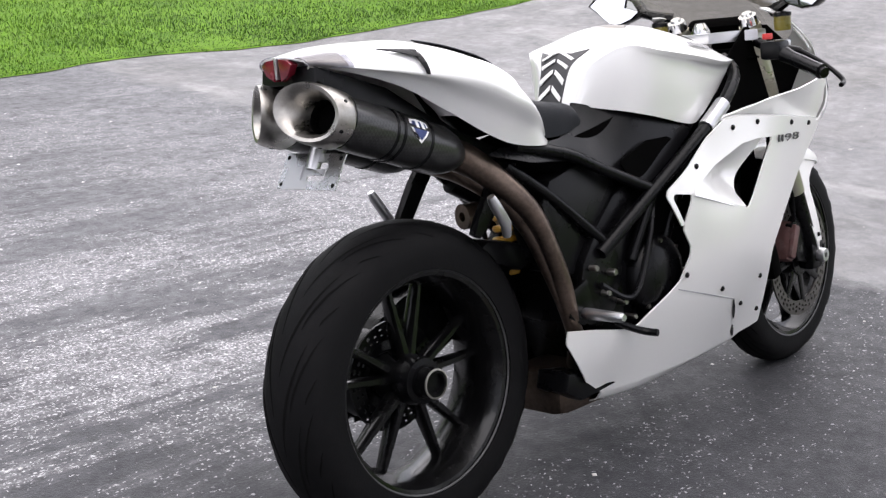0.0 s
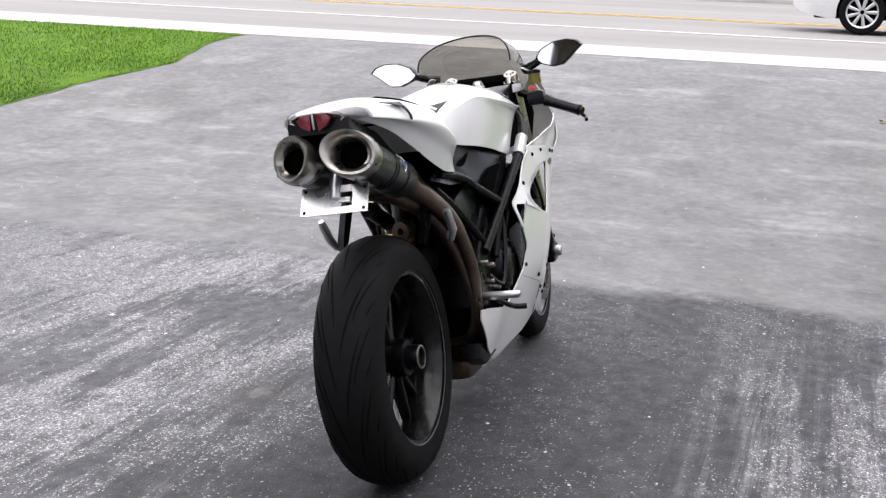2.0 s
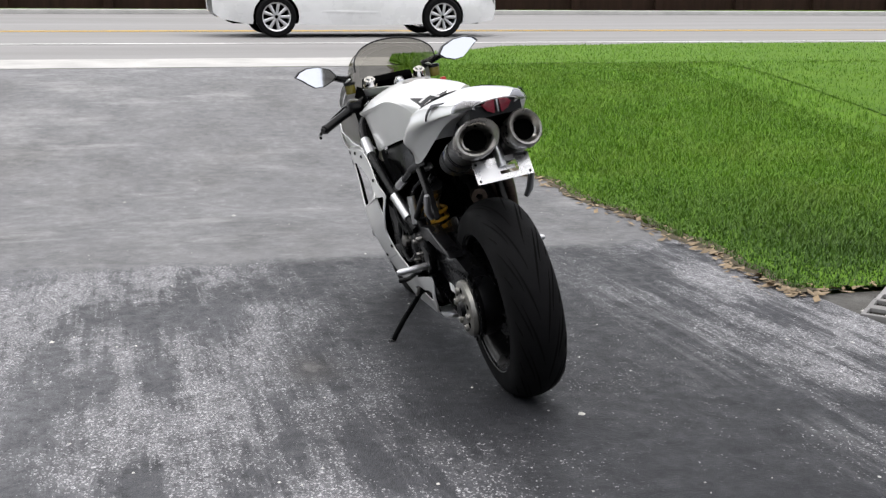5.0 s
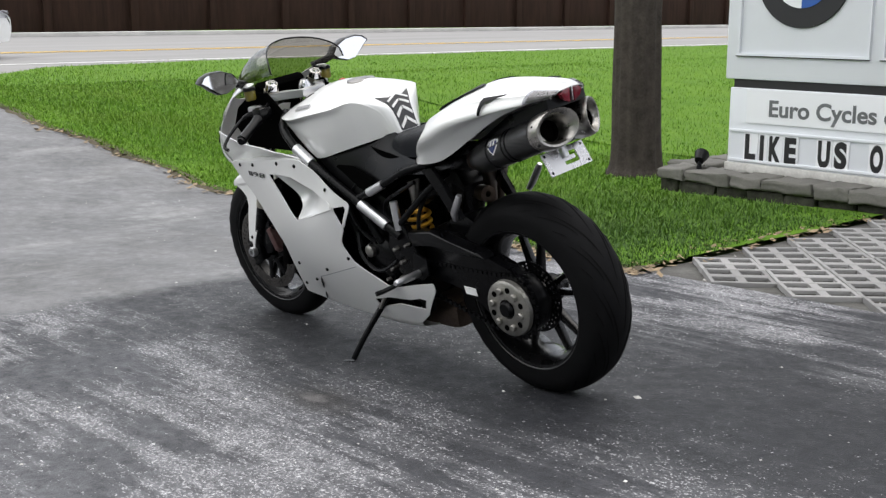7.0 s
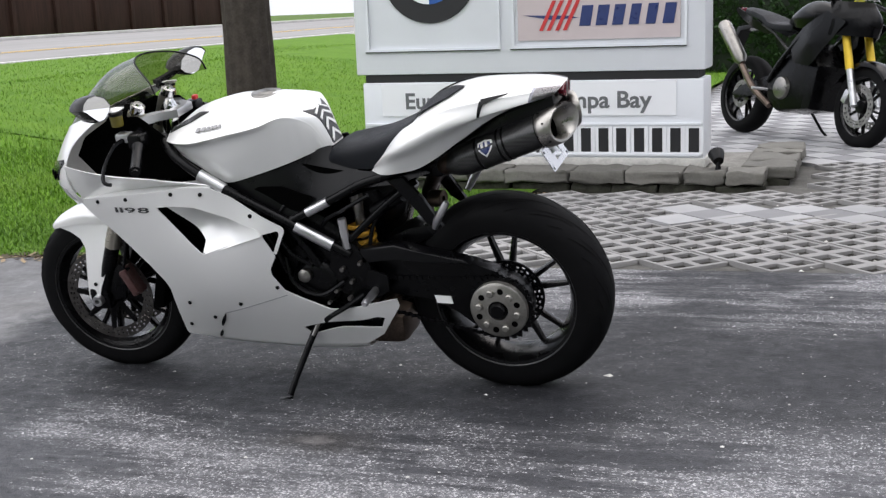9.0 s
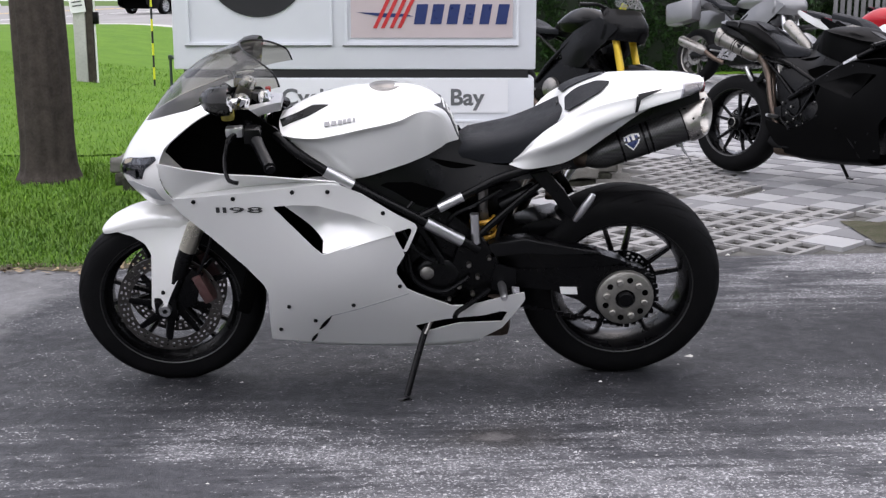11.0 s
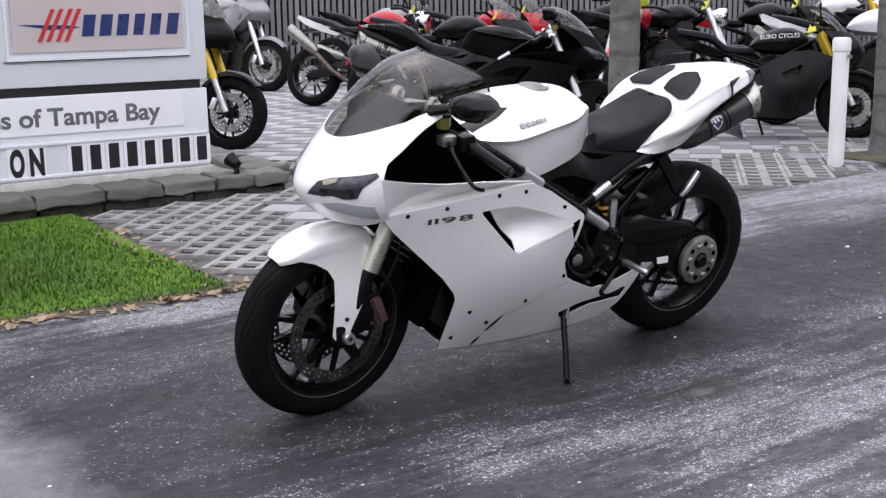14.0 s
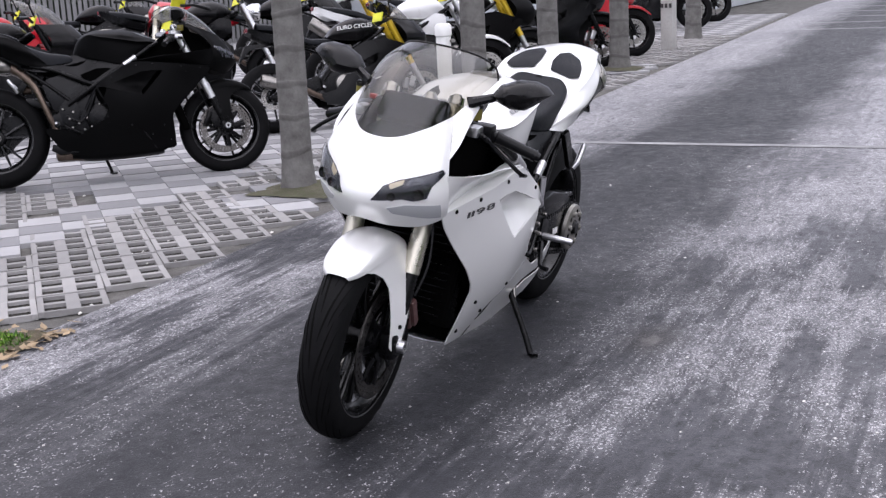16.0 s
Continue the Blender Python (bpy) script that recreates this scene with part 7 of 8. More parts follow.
for course, (z0, z1, out) in enumerate(((-0.08, 0.055, 0.0), (0.06, 0.135, 0.035))):
    x = -0.36
    while x < 2.6:
        w = rr.uniform(0.22, 0.42)
        stone(x, min(x + w, 2.66) - 0.012, -3.80 + out + rr.uniform(-0.01, 0.01), -4.05, z0, z1, (MOSSY, STONE)[course])
        x += w
    for xe in (-0.36, 2.64):
        y = -4.06
        while y > -5.0:
            w = rr.uniform(0.22, 0.40)
            stone(xe - 0.12 - out, xe + 0.12 + out, y, y - w + 0.012, z0, z1, (MOSSY, STONE)[course])
            y -= w
bm = fresh()
grid = [[(-0.3 + 2.9 * i / 30, -4.0 - 0.95 * j / 8, 0.105 + 0.012 * noise.noise((i * 0.7, j, 3))) for j in range(9)] for i in range(31)]
skin(bm, grid)
part("gravel_fill", bm, LIME, ledge)
for x, y in ((2.42, -3.93), (-0.08, -3.92)):
    t = thing("spot_lamp", pose(x, y, 0.128, 0, 0, 20), "small black spot lamp on the stone ledge", "lamp", "spot lamps under the sign")
    bm = fresh()
    lathe(bm, [(0.0, 0.0), (0.03, 0.0), (0.034, 0.01), (0.05, 0.075), (0.046, 0.075), (0.03, 0.02), (0.0, 0.02)], Matrix.Translation((0, 0.01, 0.055)) @ pose(0, 0, 0, 150), 18)
    part("shade", bm, BLACKPL, t)
    bm = fresh()
    tube(bm, [(0, 0, 0.0), (0, 0, 0.05)], [0.02, 0.012], 10)
    part("stem", bm, BLACKPL, t)


# ---------------------------------------------------------------- other motorcycles in the yard
RED = mat("red_bike_paint", (0.36, 0.006, 0.014), 0.30, 0, 0.05, 4, 200, 0.0, coat=0.2, spread=0.05, spec=0.25)
GLOSSBLACK = mat("black_bike_paint", (0.0016, 0.0016, 0.002), 0.25, 0, 0.15, 4, 200, 0.0, coat=0.05, spread=0.05, spec=0.14)
MATTBLACK = mat("matt_black_bike_paint", (0.0016, 0.0016, 0.0018), 0.5, 0, 0.15, 4, 200, 0.02, spread=0.08, spec=0.06)
SILVERP = mat("silver_bike_paint", (0.19, 0.19, 0.195), 0.36, 0.7, 0.06, 4, 200, 0.0, coat=0.4, spread=0.05)
WHITEP = mat("white_bike_paint", (0.70, 0.70, 0.70), 0.28, 0, 0.03, 4, 200, 0.0, coat=0.6, spread=0.05)
YELLOWP = mat("yellow_fork_paint", (0.62, 0.42, 0.02), 0.35, 0.3, 0.08, 6, 120, 0.0)
LIMETAG = mat("yellow_price_tag", (0.66, 0.66, 0.02), 0.5, 0, 0.08, 8, 60, 0.0)


def plain_wheel(parent, x, r, w, rim_m, spokes=5):
    hub = new("wheel")
    hub.parent = parent
    hub.matrix_basis = pose(x, 0, r, 0, 17 * x)
    ri = r - 0.088
    bm = fresh()
    lathe(bm, tyre_profile(r, w, ri, 12), None, 40, closed=True)
    part("tyre", bm, RUBBER, hub)
    e = w * 0.38
    bm = fresh()
    lathe(bm, [(ri + 0.005, -e), (ri - 0.012, -e + 0.01), (ri - 0.03, 0), (ri - 0.012, e - 0.01), (ri + 0.005, e), (ri + 0.006, 0)], None, 40, closed=True)
    part("rim", bm, rim_m, hub)
    for k in range(spokes):
        a = 2 * math.pi * k / spokes
        for s in (-1, 1):
            bm = fresh()
            spoke(bm, a + s * 0.12, a + s * 0.2, 0.035, ri - 0.02, 0.010, 0.007, 0.018, 0.012)
            part("spoke", bm, rim_m, hub)
    bm = fresh()
    lathe(bm, [(0.012, -0.06), (0.045, -0.05), (0.05, 0), (0.045, 0.05), (0.012, 0.06)], None, 20)
    part("hub", bm, SATIN, hub)
    for s in (1, -1) if x > 0.5 else (-1,):
        bm = fresh()
        k = 1.0 if x > 0.5 else 0.72
        drilled_disc(bm, 0.10 * k, 0.152 * k, 0.005, s * 0.064, 48, 5)
        part("brake_disc", bm, STEEL, hub)
    return hub


def motorbike(front, rear, label, kind, paint, second, fork_m=SATIN, rim_m=RIMMAT, seed=0, tag=True, screen=True, lean=9.0, size=1.0, pannier=False):
    """A parked motorcycle: kind is sport, naked or tourer; front and rear are where its wheels touch the ground."""
    f, r = Vector((*front, 0)), Vector((*rear, 0))
    base = (f - r).length
    yaw = math.degrees(math.atan2(f.y - r.y, f.x - r.x))
    k = base / 1.41 * size
    m = pose(r.x, r.y, gz(r.x, r.y) + 0.004, -0, 0, yaw) @ pose(0, 0, 0.07, -lean) @ pose(0, 0, -0.07) @ Matrix.Diagonal((k, k, k, 1))
    t = thing("motorcycle", m, label, "motorcycle", "motorcycles parked in the yard")
    tall = {"sport": 0.0, "naked": 0.02, "tourer": 0.07}[kind]

    def add(name, outline, y, material, cell=0.03, mids=None, lab="", holes=()):
        ctrl = mids or [(p[0], p[1], y * 0.86) for p in outline[::2]] + [(sum(p[0] for p in outline) / len(outline), sum(p[1] for p in outline) / len(outline), y)]
        dep = tps(ctrl)
        for s in (1, -1):
            bm = fresh()
            panel(bm, [(a, b + tall) for a, b in outline], lambda x, z: max(0.02, dep(x, z - tall)), cell, [[(a, b + tall) for a, b in h] for h in holes], 0.006, s)
            part(name, bm, material, t, lab)

    plain_wheel(t, 0.0, 0.31, 0.18, rim_m)
    plain_wheel(t, 1.41, 0.298, 0.12, rim_m)
    # fork
    head = Vector((1.10, 0, 0.92 + tall))
    for s in (1, -1):
        a, b = Vector((1.41, s * 0.1, 0.298)), Vector((head.x + 0.03, s * 0.1, head.z))
        for nm, p, q, rr, mm in (("fork_leg", 0.0, 0.42, 0.026, SATIN if fork_m is SATIN else ALU), ("fork_tube", 0.36, 1.0, 0.029, fork_m)):
            bm = fresh()
            tube(bm, [a.lerp(b, p), a.lerp(b, q)], rr, 12)
            part(nm, bm, mm, t)
        bm = fresh()
        tube(bm, [(head.x, s * 0.10, head.z + 0.03), (head.x - 0.02, s * 0.22, head.z + 0.05), (head.x - 0.07, s * 0.36, head.z + 0.03)], [0.013, 0.013, 0.017], 8)
        part("handlebar", bm, BLACKPL, t)
        bm = fresh()
        box(bm, (0, 0, 0), (0.05, 0.045, 0.1), Matrix.Translation((1.30, s * 0.08, 0.36)) @ pose(0, 0, 0, 0, 24), 0.01)
        part("brake_caliper", bm, ALU, t)
        bm = fresh()
        tube(bm, [(head.x + 0.03, s * 0.17, head.z + 0.06), (head.x + 0.0, s * 0.24, head.z + 0.17), (head.x - 0.01, s * 0.27, head.z + 0.18)], 0.007, 6)
        part("mirror_arm", bm, BLACKPL, t)
        bm = fresh()
        lathe(bm, [(0.0, 0.0), (0.03, 0.004), (0.05, 0.012), (0.052, 0.02), (0.0, 0.024)], Matrix.Translation((head.x - 0.02, s * 0.30, head.z + 0.19)) @ pose(0, 0, 0, 0, 0, -90) @ Matrix.Diagonal((1.45, 1, 0.8, 1)), 16)
        part("mirror", bm, BLACKPL, t)
    # mudguard
    bm = fresh()
    rows = []
    for a in (150, 125, 100, 75, 55, 40):
        c, s_ = math.cos(radians(a)), math.sin(radians(a))
        rr = 0.325
        rows.append([(1.41 + rr * c * 0.93, y * 1.0, 0.298 + rr * s_ * q) for y, q in ((-0.075, 0.86), (-0.065, 0.96), (0, 1.0), (0.065, 0.96), (0.075, 0.86))])
    skin(bm, surface(rows, 14, 11), 0.004)
    part("front_mudguard", bm, paint if seed % 2 else second, t)
    # engine, frame, swing arm
    bm = fresh()
    prism(bm, [(0.98, 0.24), (1.02, 0.56), (0.86, 0.66 + tall), (0.55, 0.60), (0.42, 0.44), (0.46, 0.26), (0.60, 0.20)], -0.15, 0.15, bevel=0.035)
    part("engine", bm, SATIN, t)
    for s in (1, -1):
        bm = fresh()
        lathe(bm, [(0.0, 0.04), (0.06, 0.04), (0.08, 0.03), (0.09, 0.0)], Matrix.Translation((0.64, s * 0.145, 0.38)) @ (Matrix() if s > 0 else pose(0, 0, 0, 180)), 24)
        part("engine_cover", bm, STEEL if seed % 3 == 1 or seed in (2, 8) else SATIN, t)
        bm = fresh()
        tube(bm, spline([(1.08, s * 0.07, 0.86 + tall), (0.88, s * 0.17, 0.74 + tall), (0.62, s * 0.17, 0.60), (0.45, s * 0.15, 0.42)], 12), 0.018, 8)
        part("frame_tube", bm, RED if paint is RED and kind == "naked" else SATIN, t)
        bm = fresh()
        tube(bm, [(0.72, s * 0.16, 0.62), (0.42, s * 0.13, 0.72 + tall), (0.12, s * 0.09, 0.82 + tall)], 0.012, 8)
        part("frame_tube", bm, SATIN, t)
        bm = fresh()
        tube(bm, [(0.46, s * 0.15, 0.36), (0.42, s * 0.27, 0.36)], 0.011, 8)
        part("foot_peg", bm, ALU, t)
    bm = fresh()
    prism(bm, [(0.48, 0.44), (0.40, 0.47), (0.05, 0.37), (-0.05, 0.31), (0.0, 0.26), (0.20, 0.30), (0.46, 0.34)], -0.12, 0.12, bevel=0.01)
    bmesh.ops.delete(bm, geom=[v for v in bm.verts if abs(v.co.y) < 0.07 and v.co.x < 0.3], context="VERTS")
    part("swingarm", bm, SATIN, t)
    # tank and seat
    bm = fresh()
    rows = []
    for x, z, h, low in ((1.06, 0.86, 0.06, 0.82), (0.98, 0.93, 0.13, 0.80), (0.86, 0.965, 0.17, 0.76), (0.72, 0.95, 0.165, 0.76), (0.60, 0.89, 0.13, 0.78), (0.54, 0.82, 0.10, 0.79)):
        z, low = z + tall, low + tall
        rows.append([(x, -h * 0.85, low), (x, -h, (z + low) / 2), (x, -h * 0.6, z - 0.01), (x, 0, z), (x, h * 0.6, z - 0.01), (x, h, (z + low) / 2), (x, h * 0.85, low)])
    skin(bm, surface(rows, 20, 25))
    part("fuel_tank", bm, paint, t)
    bm = fresh()
    rows = []
    up = 0.06 if kind == "sport" else 0.02
    for x, z, h in ((0.58, 0.80, 0.09), (0.48, 0.80, 0.13), (0.34, 0.815, 0.14), (0.22, 0.85 + up, 0.12), (0.05, 0.89 + up, 0.10), (-0.08, 0.91 + up, 0.07)):
        z += tall
        rows.append([(x, -h, z - 0.055), (x, -h * 0.95, z - 0.015), (x, 0, z), (x, h * 0.95, z - 0.015), (x, h, z - 0.055)])
    skin(bm, surface(rows, 20, 15), 0.006)
    part("seat", bm, SEATMAT, t)
    add("tail_side", [(0.40, 0.76), (0.20, 0.80), (0.02, 0.86), (-0.16, 0.93), (-0.18, 0.90), (-0.08, 0.83), (0.10, 0.76), (0.30, 0.71)], 0.12, second, 0.025)
    bm = fresh()
    box(bm, (-0.175, 0, 0.915 + tall), (0.02, 0.10, 0.035), None, 0.006)
    part("tail_lamp", bm, REDLENS, t)
    bm = fresh()
    prism(bm, [(0.02, 0.80 + tall), (-0.20, 0.78 + tall), (-0.27, 0.64), (-0.255, 0.635), (-0.16, 0.75 + tall), (0.05, 0.77 + tall)], -0.05, 0.05, bevel=0.004)
    part("rear_mudguard", bm, BLACKPL, t)
    # exhaust
    bm = fresh()
    if seed % 2:
        tube(bm, spline([(0.50, -0.14, 0.24), (0.30, -0.17, 0.36), (0.12, -0.17, 0.52), (0.02, -0.16, 0.60)], 12), 0.026, 10)
    else:
        tube(bm, spline([(0.52, -0.14, 0.24), (0.36, -0.18, 0.30), (0.22, -0.19, 0.38)], 12), 0.026, 10)
    part("exhaust_pipe", bm, BRONZED, t)
    a, b = ((0.10, -0.17, 0.56), (-0.22, -0.17, 0.78 + tall)) if seed % 2 else ((0.26, -0.19, 0.35), (-0.12, -0.20, 0.46))
    if kind == "sport" and seed == 1:
        a, b = (0.20, 0.15, 0.72), (-0.22, 0.17, 0.90)
    d = Vector(b) - Vector(a)
    bm = fresh()
    lathe(bm, [(0.028, -0.02), (0.055, 0.03), (0.058, d.length - 0.03), (0.05, d.length), (0.03, d.length), (0.028, d.length - 0.05)], aim_y(a, d), 24)
    part("silencer", bm, STEEL, t, "brushed metal silencer")
    # fairings
    if kind == "sport":
        add("side_fairing", [(1.34, 0.66), (1.05, 0.76), (0.86, 0.74), (0.62, 0.62), (0.66, 0.46), (0.55, 0.33), (0.40, 0.30), (0.46, 0.20), (0.90, 0.17), (1.08, 0.24), (1.10, 0.42), (1.22, 0.56)], 0.23, paint, 0.03, None, "", ([(0.98, 0.64), (0.80, 0.56), (0.84, 0.50), (0.95, 0.56)],))
        bm = fresh()
        rows = []
        for y, x0 in ((-0.21, 1.24), (-0.15, 1.36), (-0.07, 1.46), (0.0, 1.49), (0.07, 1.46), (0.15, 1.36), (0.21, 1.24)):
            rows.append([(x0 - 0.10, y * 0.8, 0.92), (x0 - 0.02, y * 0.95, 0.83), (x0 + 0.01, y, 0.74), (x0 - 0.05, y * 0.95, 0.64)])
        skin(bm, surface(rows, 25, 12), 0.005)
        part("nose_fairing", bm, paint, t)
        for s in (1, -1):
            bm = fresh()
            box(bm, (0, 0, 0), (0.03, 0.10, 0.05), Matrix.Translation((1.425, s * 0.09, 0.775)) @ pose(0, 0, 0, 0, -10, s * -38), 0.01)
            part("headlight", bm, LENS, t)
        zs = 0.92
    else:
        bm = fresh()
        lathe(bm, [(0.0, 0.10), (0.07, 0.095), (0.085, 0.08), (0.08, 0.02), (0.05, -0.04), (0.0, -0.05)], aim_y((1.20, 0, 0.86 + tall), (1, 0, -0.1)), 22)
        part("headlight", bm, CHROME if kind == "naked" else SATIN, t)
        if kind == "tourer":
            add("side_fairing", [(1.30, 0.80), (1.10, 0.88), (0.84, 0.76), (0.70, 0.64), (0.78, 0.50), (0.98, 0.48), (1.10, 0.62)], 0.22, paint, 0.03)
            bm = fresh()
            rows = []
            for y, x0 in ((-0.20, 1.16), (-0.12, 1.30), (0.0, 1.42), (0.12, 1.30), (0.20, 1.16)):
                rows.append([(x0 - 0.10, y * 0.8, 1.02), (x0, y, 0.90), (x0 - 0.02, y, 0.78)])
            skin(bm, surface(rows, 19, 9), 0.005)
            part("nose_fairing", bm, second, t)
        zs = 0.96 + tall
        add("side_panel", [(1.02, 0.78), (0.92, 0.80), (0.78, 0.72), (0.80, 0.62), (0.92, 0.60), (1.02, 0.66)], 0.2, second, 0.03)
    if screen:
        bm = fresh()
        rows = []
        for y, x0 in ((-0.15, 1.22), (-0.08, 1.31), (0, 1.36), (0.08, 1.31), (0.15, 1.22)):
            rows.append([(x0, y, zs), (x0 - 0.10, y * 0.95, zs + 0.12), (x0 - 0.20, y * 0.75, zs + 0.19)])
        skin(bm, surface(rows, 17, 8))
        part("windscreen", bm, SMOKE, t).visible_shadow = False
    if pannier:
        for s in (1, -1):
            bm = fresh()
            box(bm, (0, 0, 0), (0.42, 0.17, 0.26), Matrix.Translation((-0.08, s * 0.27, 0.76)) @ pose(0, 0, 0, 0, -12), 0.05)
            part("pannier", bm, SILVERP, t, "silver hard pannier")
            bm = fresh()
            box(bm, (-0.214, 0, 0.04), (0.012, 0.12, 0.06), Matrix.Translation((-0.08, s * 0.27, 0.76)) @ pose(0, 0, 0, 0, -12), 0.004)
            part("reflector", bm, REDLENS, t)
    if tag:
        bm = fresh()
        box(bm, (0, 0, 0), (0.012, 0.13, 0.085), Matrix.Translation((head.x - 0.02, 0.08, head.z + 0.06)) @ pose(0, 0, 0, 0, 20, 25))
        part("price_tag", bm, LIMETAG, t)
    bm = fresh()
    tube(bm, [(0.62, 0.13, 0.26), (0.68, 0.24, 0.09), (0.70, 0.285, 0.045)], 0.011, 8)
    part("side_stand", bm, SATIN, t)
    return t


def repainted(front, rear, label, swap):
    """A motorcycle of the same model as the white one, in other colours, with its wheels at the given places."""
    f, r = Vector((*front, 0)), Vector((*rear, 0))
    yaw = math.degrees(math.atan2(f.y - r.y, f.x - r.x))
    t = copy_thing(bike, pose(r.x, r.y, gz(r.x) + 0.022, 0, 0.6, yaw) @ pose(0, 0, 0.085, -9) @ pose(-0.03, 0, -0.085))
    tagged(t, label, "motorcycle", "motorcycles parked in the yard")
    for o in t.children_recursive:
        if "label" in o:
            del o["label"]
        for slot in o.material_slots:
            if slot.material in swap:
                was = slot.material
                slot.link = "OBJECT"
                slot.material = swap[was]
    return t


dark_copy = repainted((-2.17, -2.97), (-1.27, -4.02), "matt black sport motorcycle with twin steel silencers", {PEARL: MATTBLACK, SHADEPEARL: MATTBLACK, CARBON: STEEL, SOOTSTEEL: STEEL, WHITETXT: SATIN, DARKTXT: MATTBLACK, MARKGREY: MATTBLACK, AMBER: LAMPGREY, BLUETXT: SATIN, REDCAL: SATIN, FORKMAT: ALU})
bm = fresh()
box(bm, (0, 0, 0), (0.012, 0.13, 0.085), Matrix.Translation((1.12, 0.12, 0.96)) @ pose(0, 0, 0, 0, 20, 25))
part("price_tag", bm, LIMETAG, dark_copy, "lime yellow price tag")
lettered = motorbike((-4.50, -2.67), (-3.64, -3.54), "gloss black sport motorcycle beside a white bollard", "sport", GLOSSBLACK, GLOSSBLACK, YELLOWP, RIMMAT, 2)
ob = lettering("tank_lettering", "EURO CYCLES", 0.052, WHITETXT, lettered, Matrix(), "white shop lettering", 0.0005, 0.0006)
for v in ob.data.vertices:
    x = 0.62 + v.co.x
    v.co = Vector((x, -(0.178 - 0.95 * max(0.0, abs(x - 0.79) - 0.07) ** 1.6) - v.co.z, 0.855 + v.co.y + 0.05 * v.co.x))
motorbike((-5.62, -2.58), (-4.78, -3.62), "white naked motorcycle with bright fork legs", "naked", WHITEP, WHITEP, ALU, RIMMAT, 3, screen=False)
motorbike((-6.46, -2.49), (-5.64, -3.55), "dark grey sport motorcycle with a yellow fork", "sport", MATTBLACK, GLOSSBLACK, YELLOWP, RIMMAT, 4)
motorbike((-8.20, -2.36), (-7.30, -3.40), "black and white sport motorcycle with red trim", "sport", GLOSSBLACK, WHITEP, SATIN, RIMMAT, 5)
motorbike((-9.35, -2.35), (-8.50, -3.40), "red sport motorcycle further along the yard", "sport", RED, RED, SATIN, RIMMAT, 6)
motorbike((-0.86, -5.75), (0.08, -6.85), "black adventure motorcycle with a yellow fork behind the sign", "tourer", GLOSSBLACK, GLOSSBLACK, YELLOWP, RIMMAT, 7)
motorbike((-3.42, -10.40), (-2.55, -11.70), "silver touring motorcycle with panniers by the hedge", "tourer", SILVERP, SILVERP, ALU, STEEL, 8, pannier=True)
motorbike((-3.75, -7.15), (-2.95, -8.30), "red and white motorcycle with a high silencer", "naked", RED, WHITEP, SATIN, RIMMAT, 9, screen=False)
motorbike((-3.45, -5.30), (-2.62, -6.42), "black sport motorcycle in the second row", "sport", GLOSSBLACK, MATTBLACK, SATIN, RIMMAT, 10)
motorbike((-4.25, -5.10), (-5.35, -5.98), "red naked motorcycle with a round headlight", "naked", RED, GLOSSBLACK, FORKMAT, RIMMAT, 11, screen=False)
motorbike((-5.35, -4.60), (-4.55, -5.75), "black naked motorcycle in the second row", "naked", GLOSSBLACK, GLOSSBLACK, ALU, RIMMAT, 12, screen=False)
motorbike((-6.70, -4.70), (-5.95, -5.85), "black sport motorcycle with red trim in the second row", "sport", GLOSSBLACK, RED, SATIN, RIMMAT, 13)
motorbike((-5.10, -9.30), (-4.35, -10.45), "silver and black motorcycle by the hedge", "naked", SILVERP, GLOSSBLACK, ALU, RIMMAT, 14)
motorbike((-5.30, -7.30), (-4.50, -8.40), "red motorcycle with black seat in the third row", "sport", RED, GLOSSBLACK, SATIN, RIMMAT, 15)
motorbike((-7.95, -4.80), (-7.15, -5.95), "white and black naked motorcycle in the second row", "naked", WHITEP, GLOSSBLACK, YELLOWP, RIMMAT, 16)
motorbike((-6.95, -7.30), (-6.15, -8.40), "dark motorcycle in the third row", "sport", GLOSSBLACK, GLOSSBLACK, SATIN, RIMMAT, 17)
motorbike((-13.3, -2.6), (-12.6, -3.7), "dark motorcycle at the end of the yard", "sport", GLOSSBLACK, GLOSSBLACK, SATIN, RIMMAT, 18, tag=False)
motorbike((-14.6, -2.6), (-13.9, -3.7), "dark motorcycle at the end of the yard", "sport", MATTBLACK, GLOSSBLACK, SATIN, RIMMAT, 18, tag=False)

# ---------------------------------------------------------------- hedge, fence and building round the yard
HEDGE = mat("hedge_leaf", (0.016, 0.044, 0.008), 0.5, 0, 0.3, 3, 40, 0.0, island=0.8)
hr = np.random.default_rng(17)


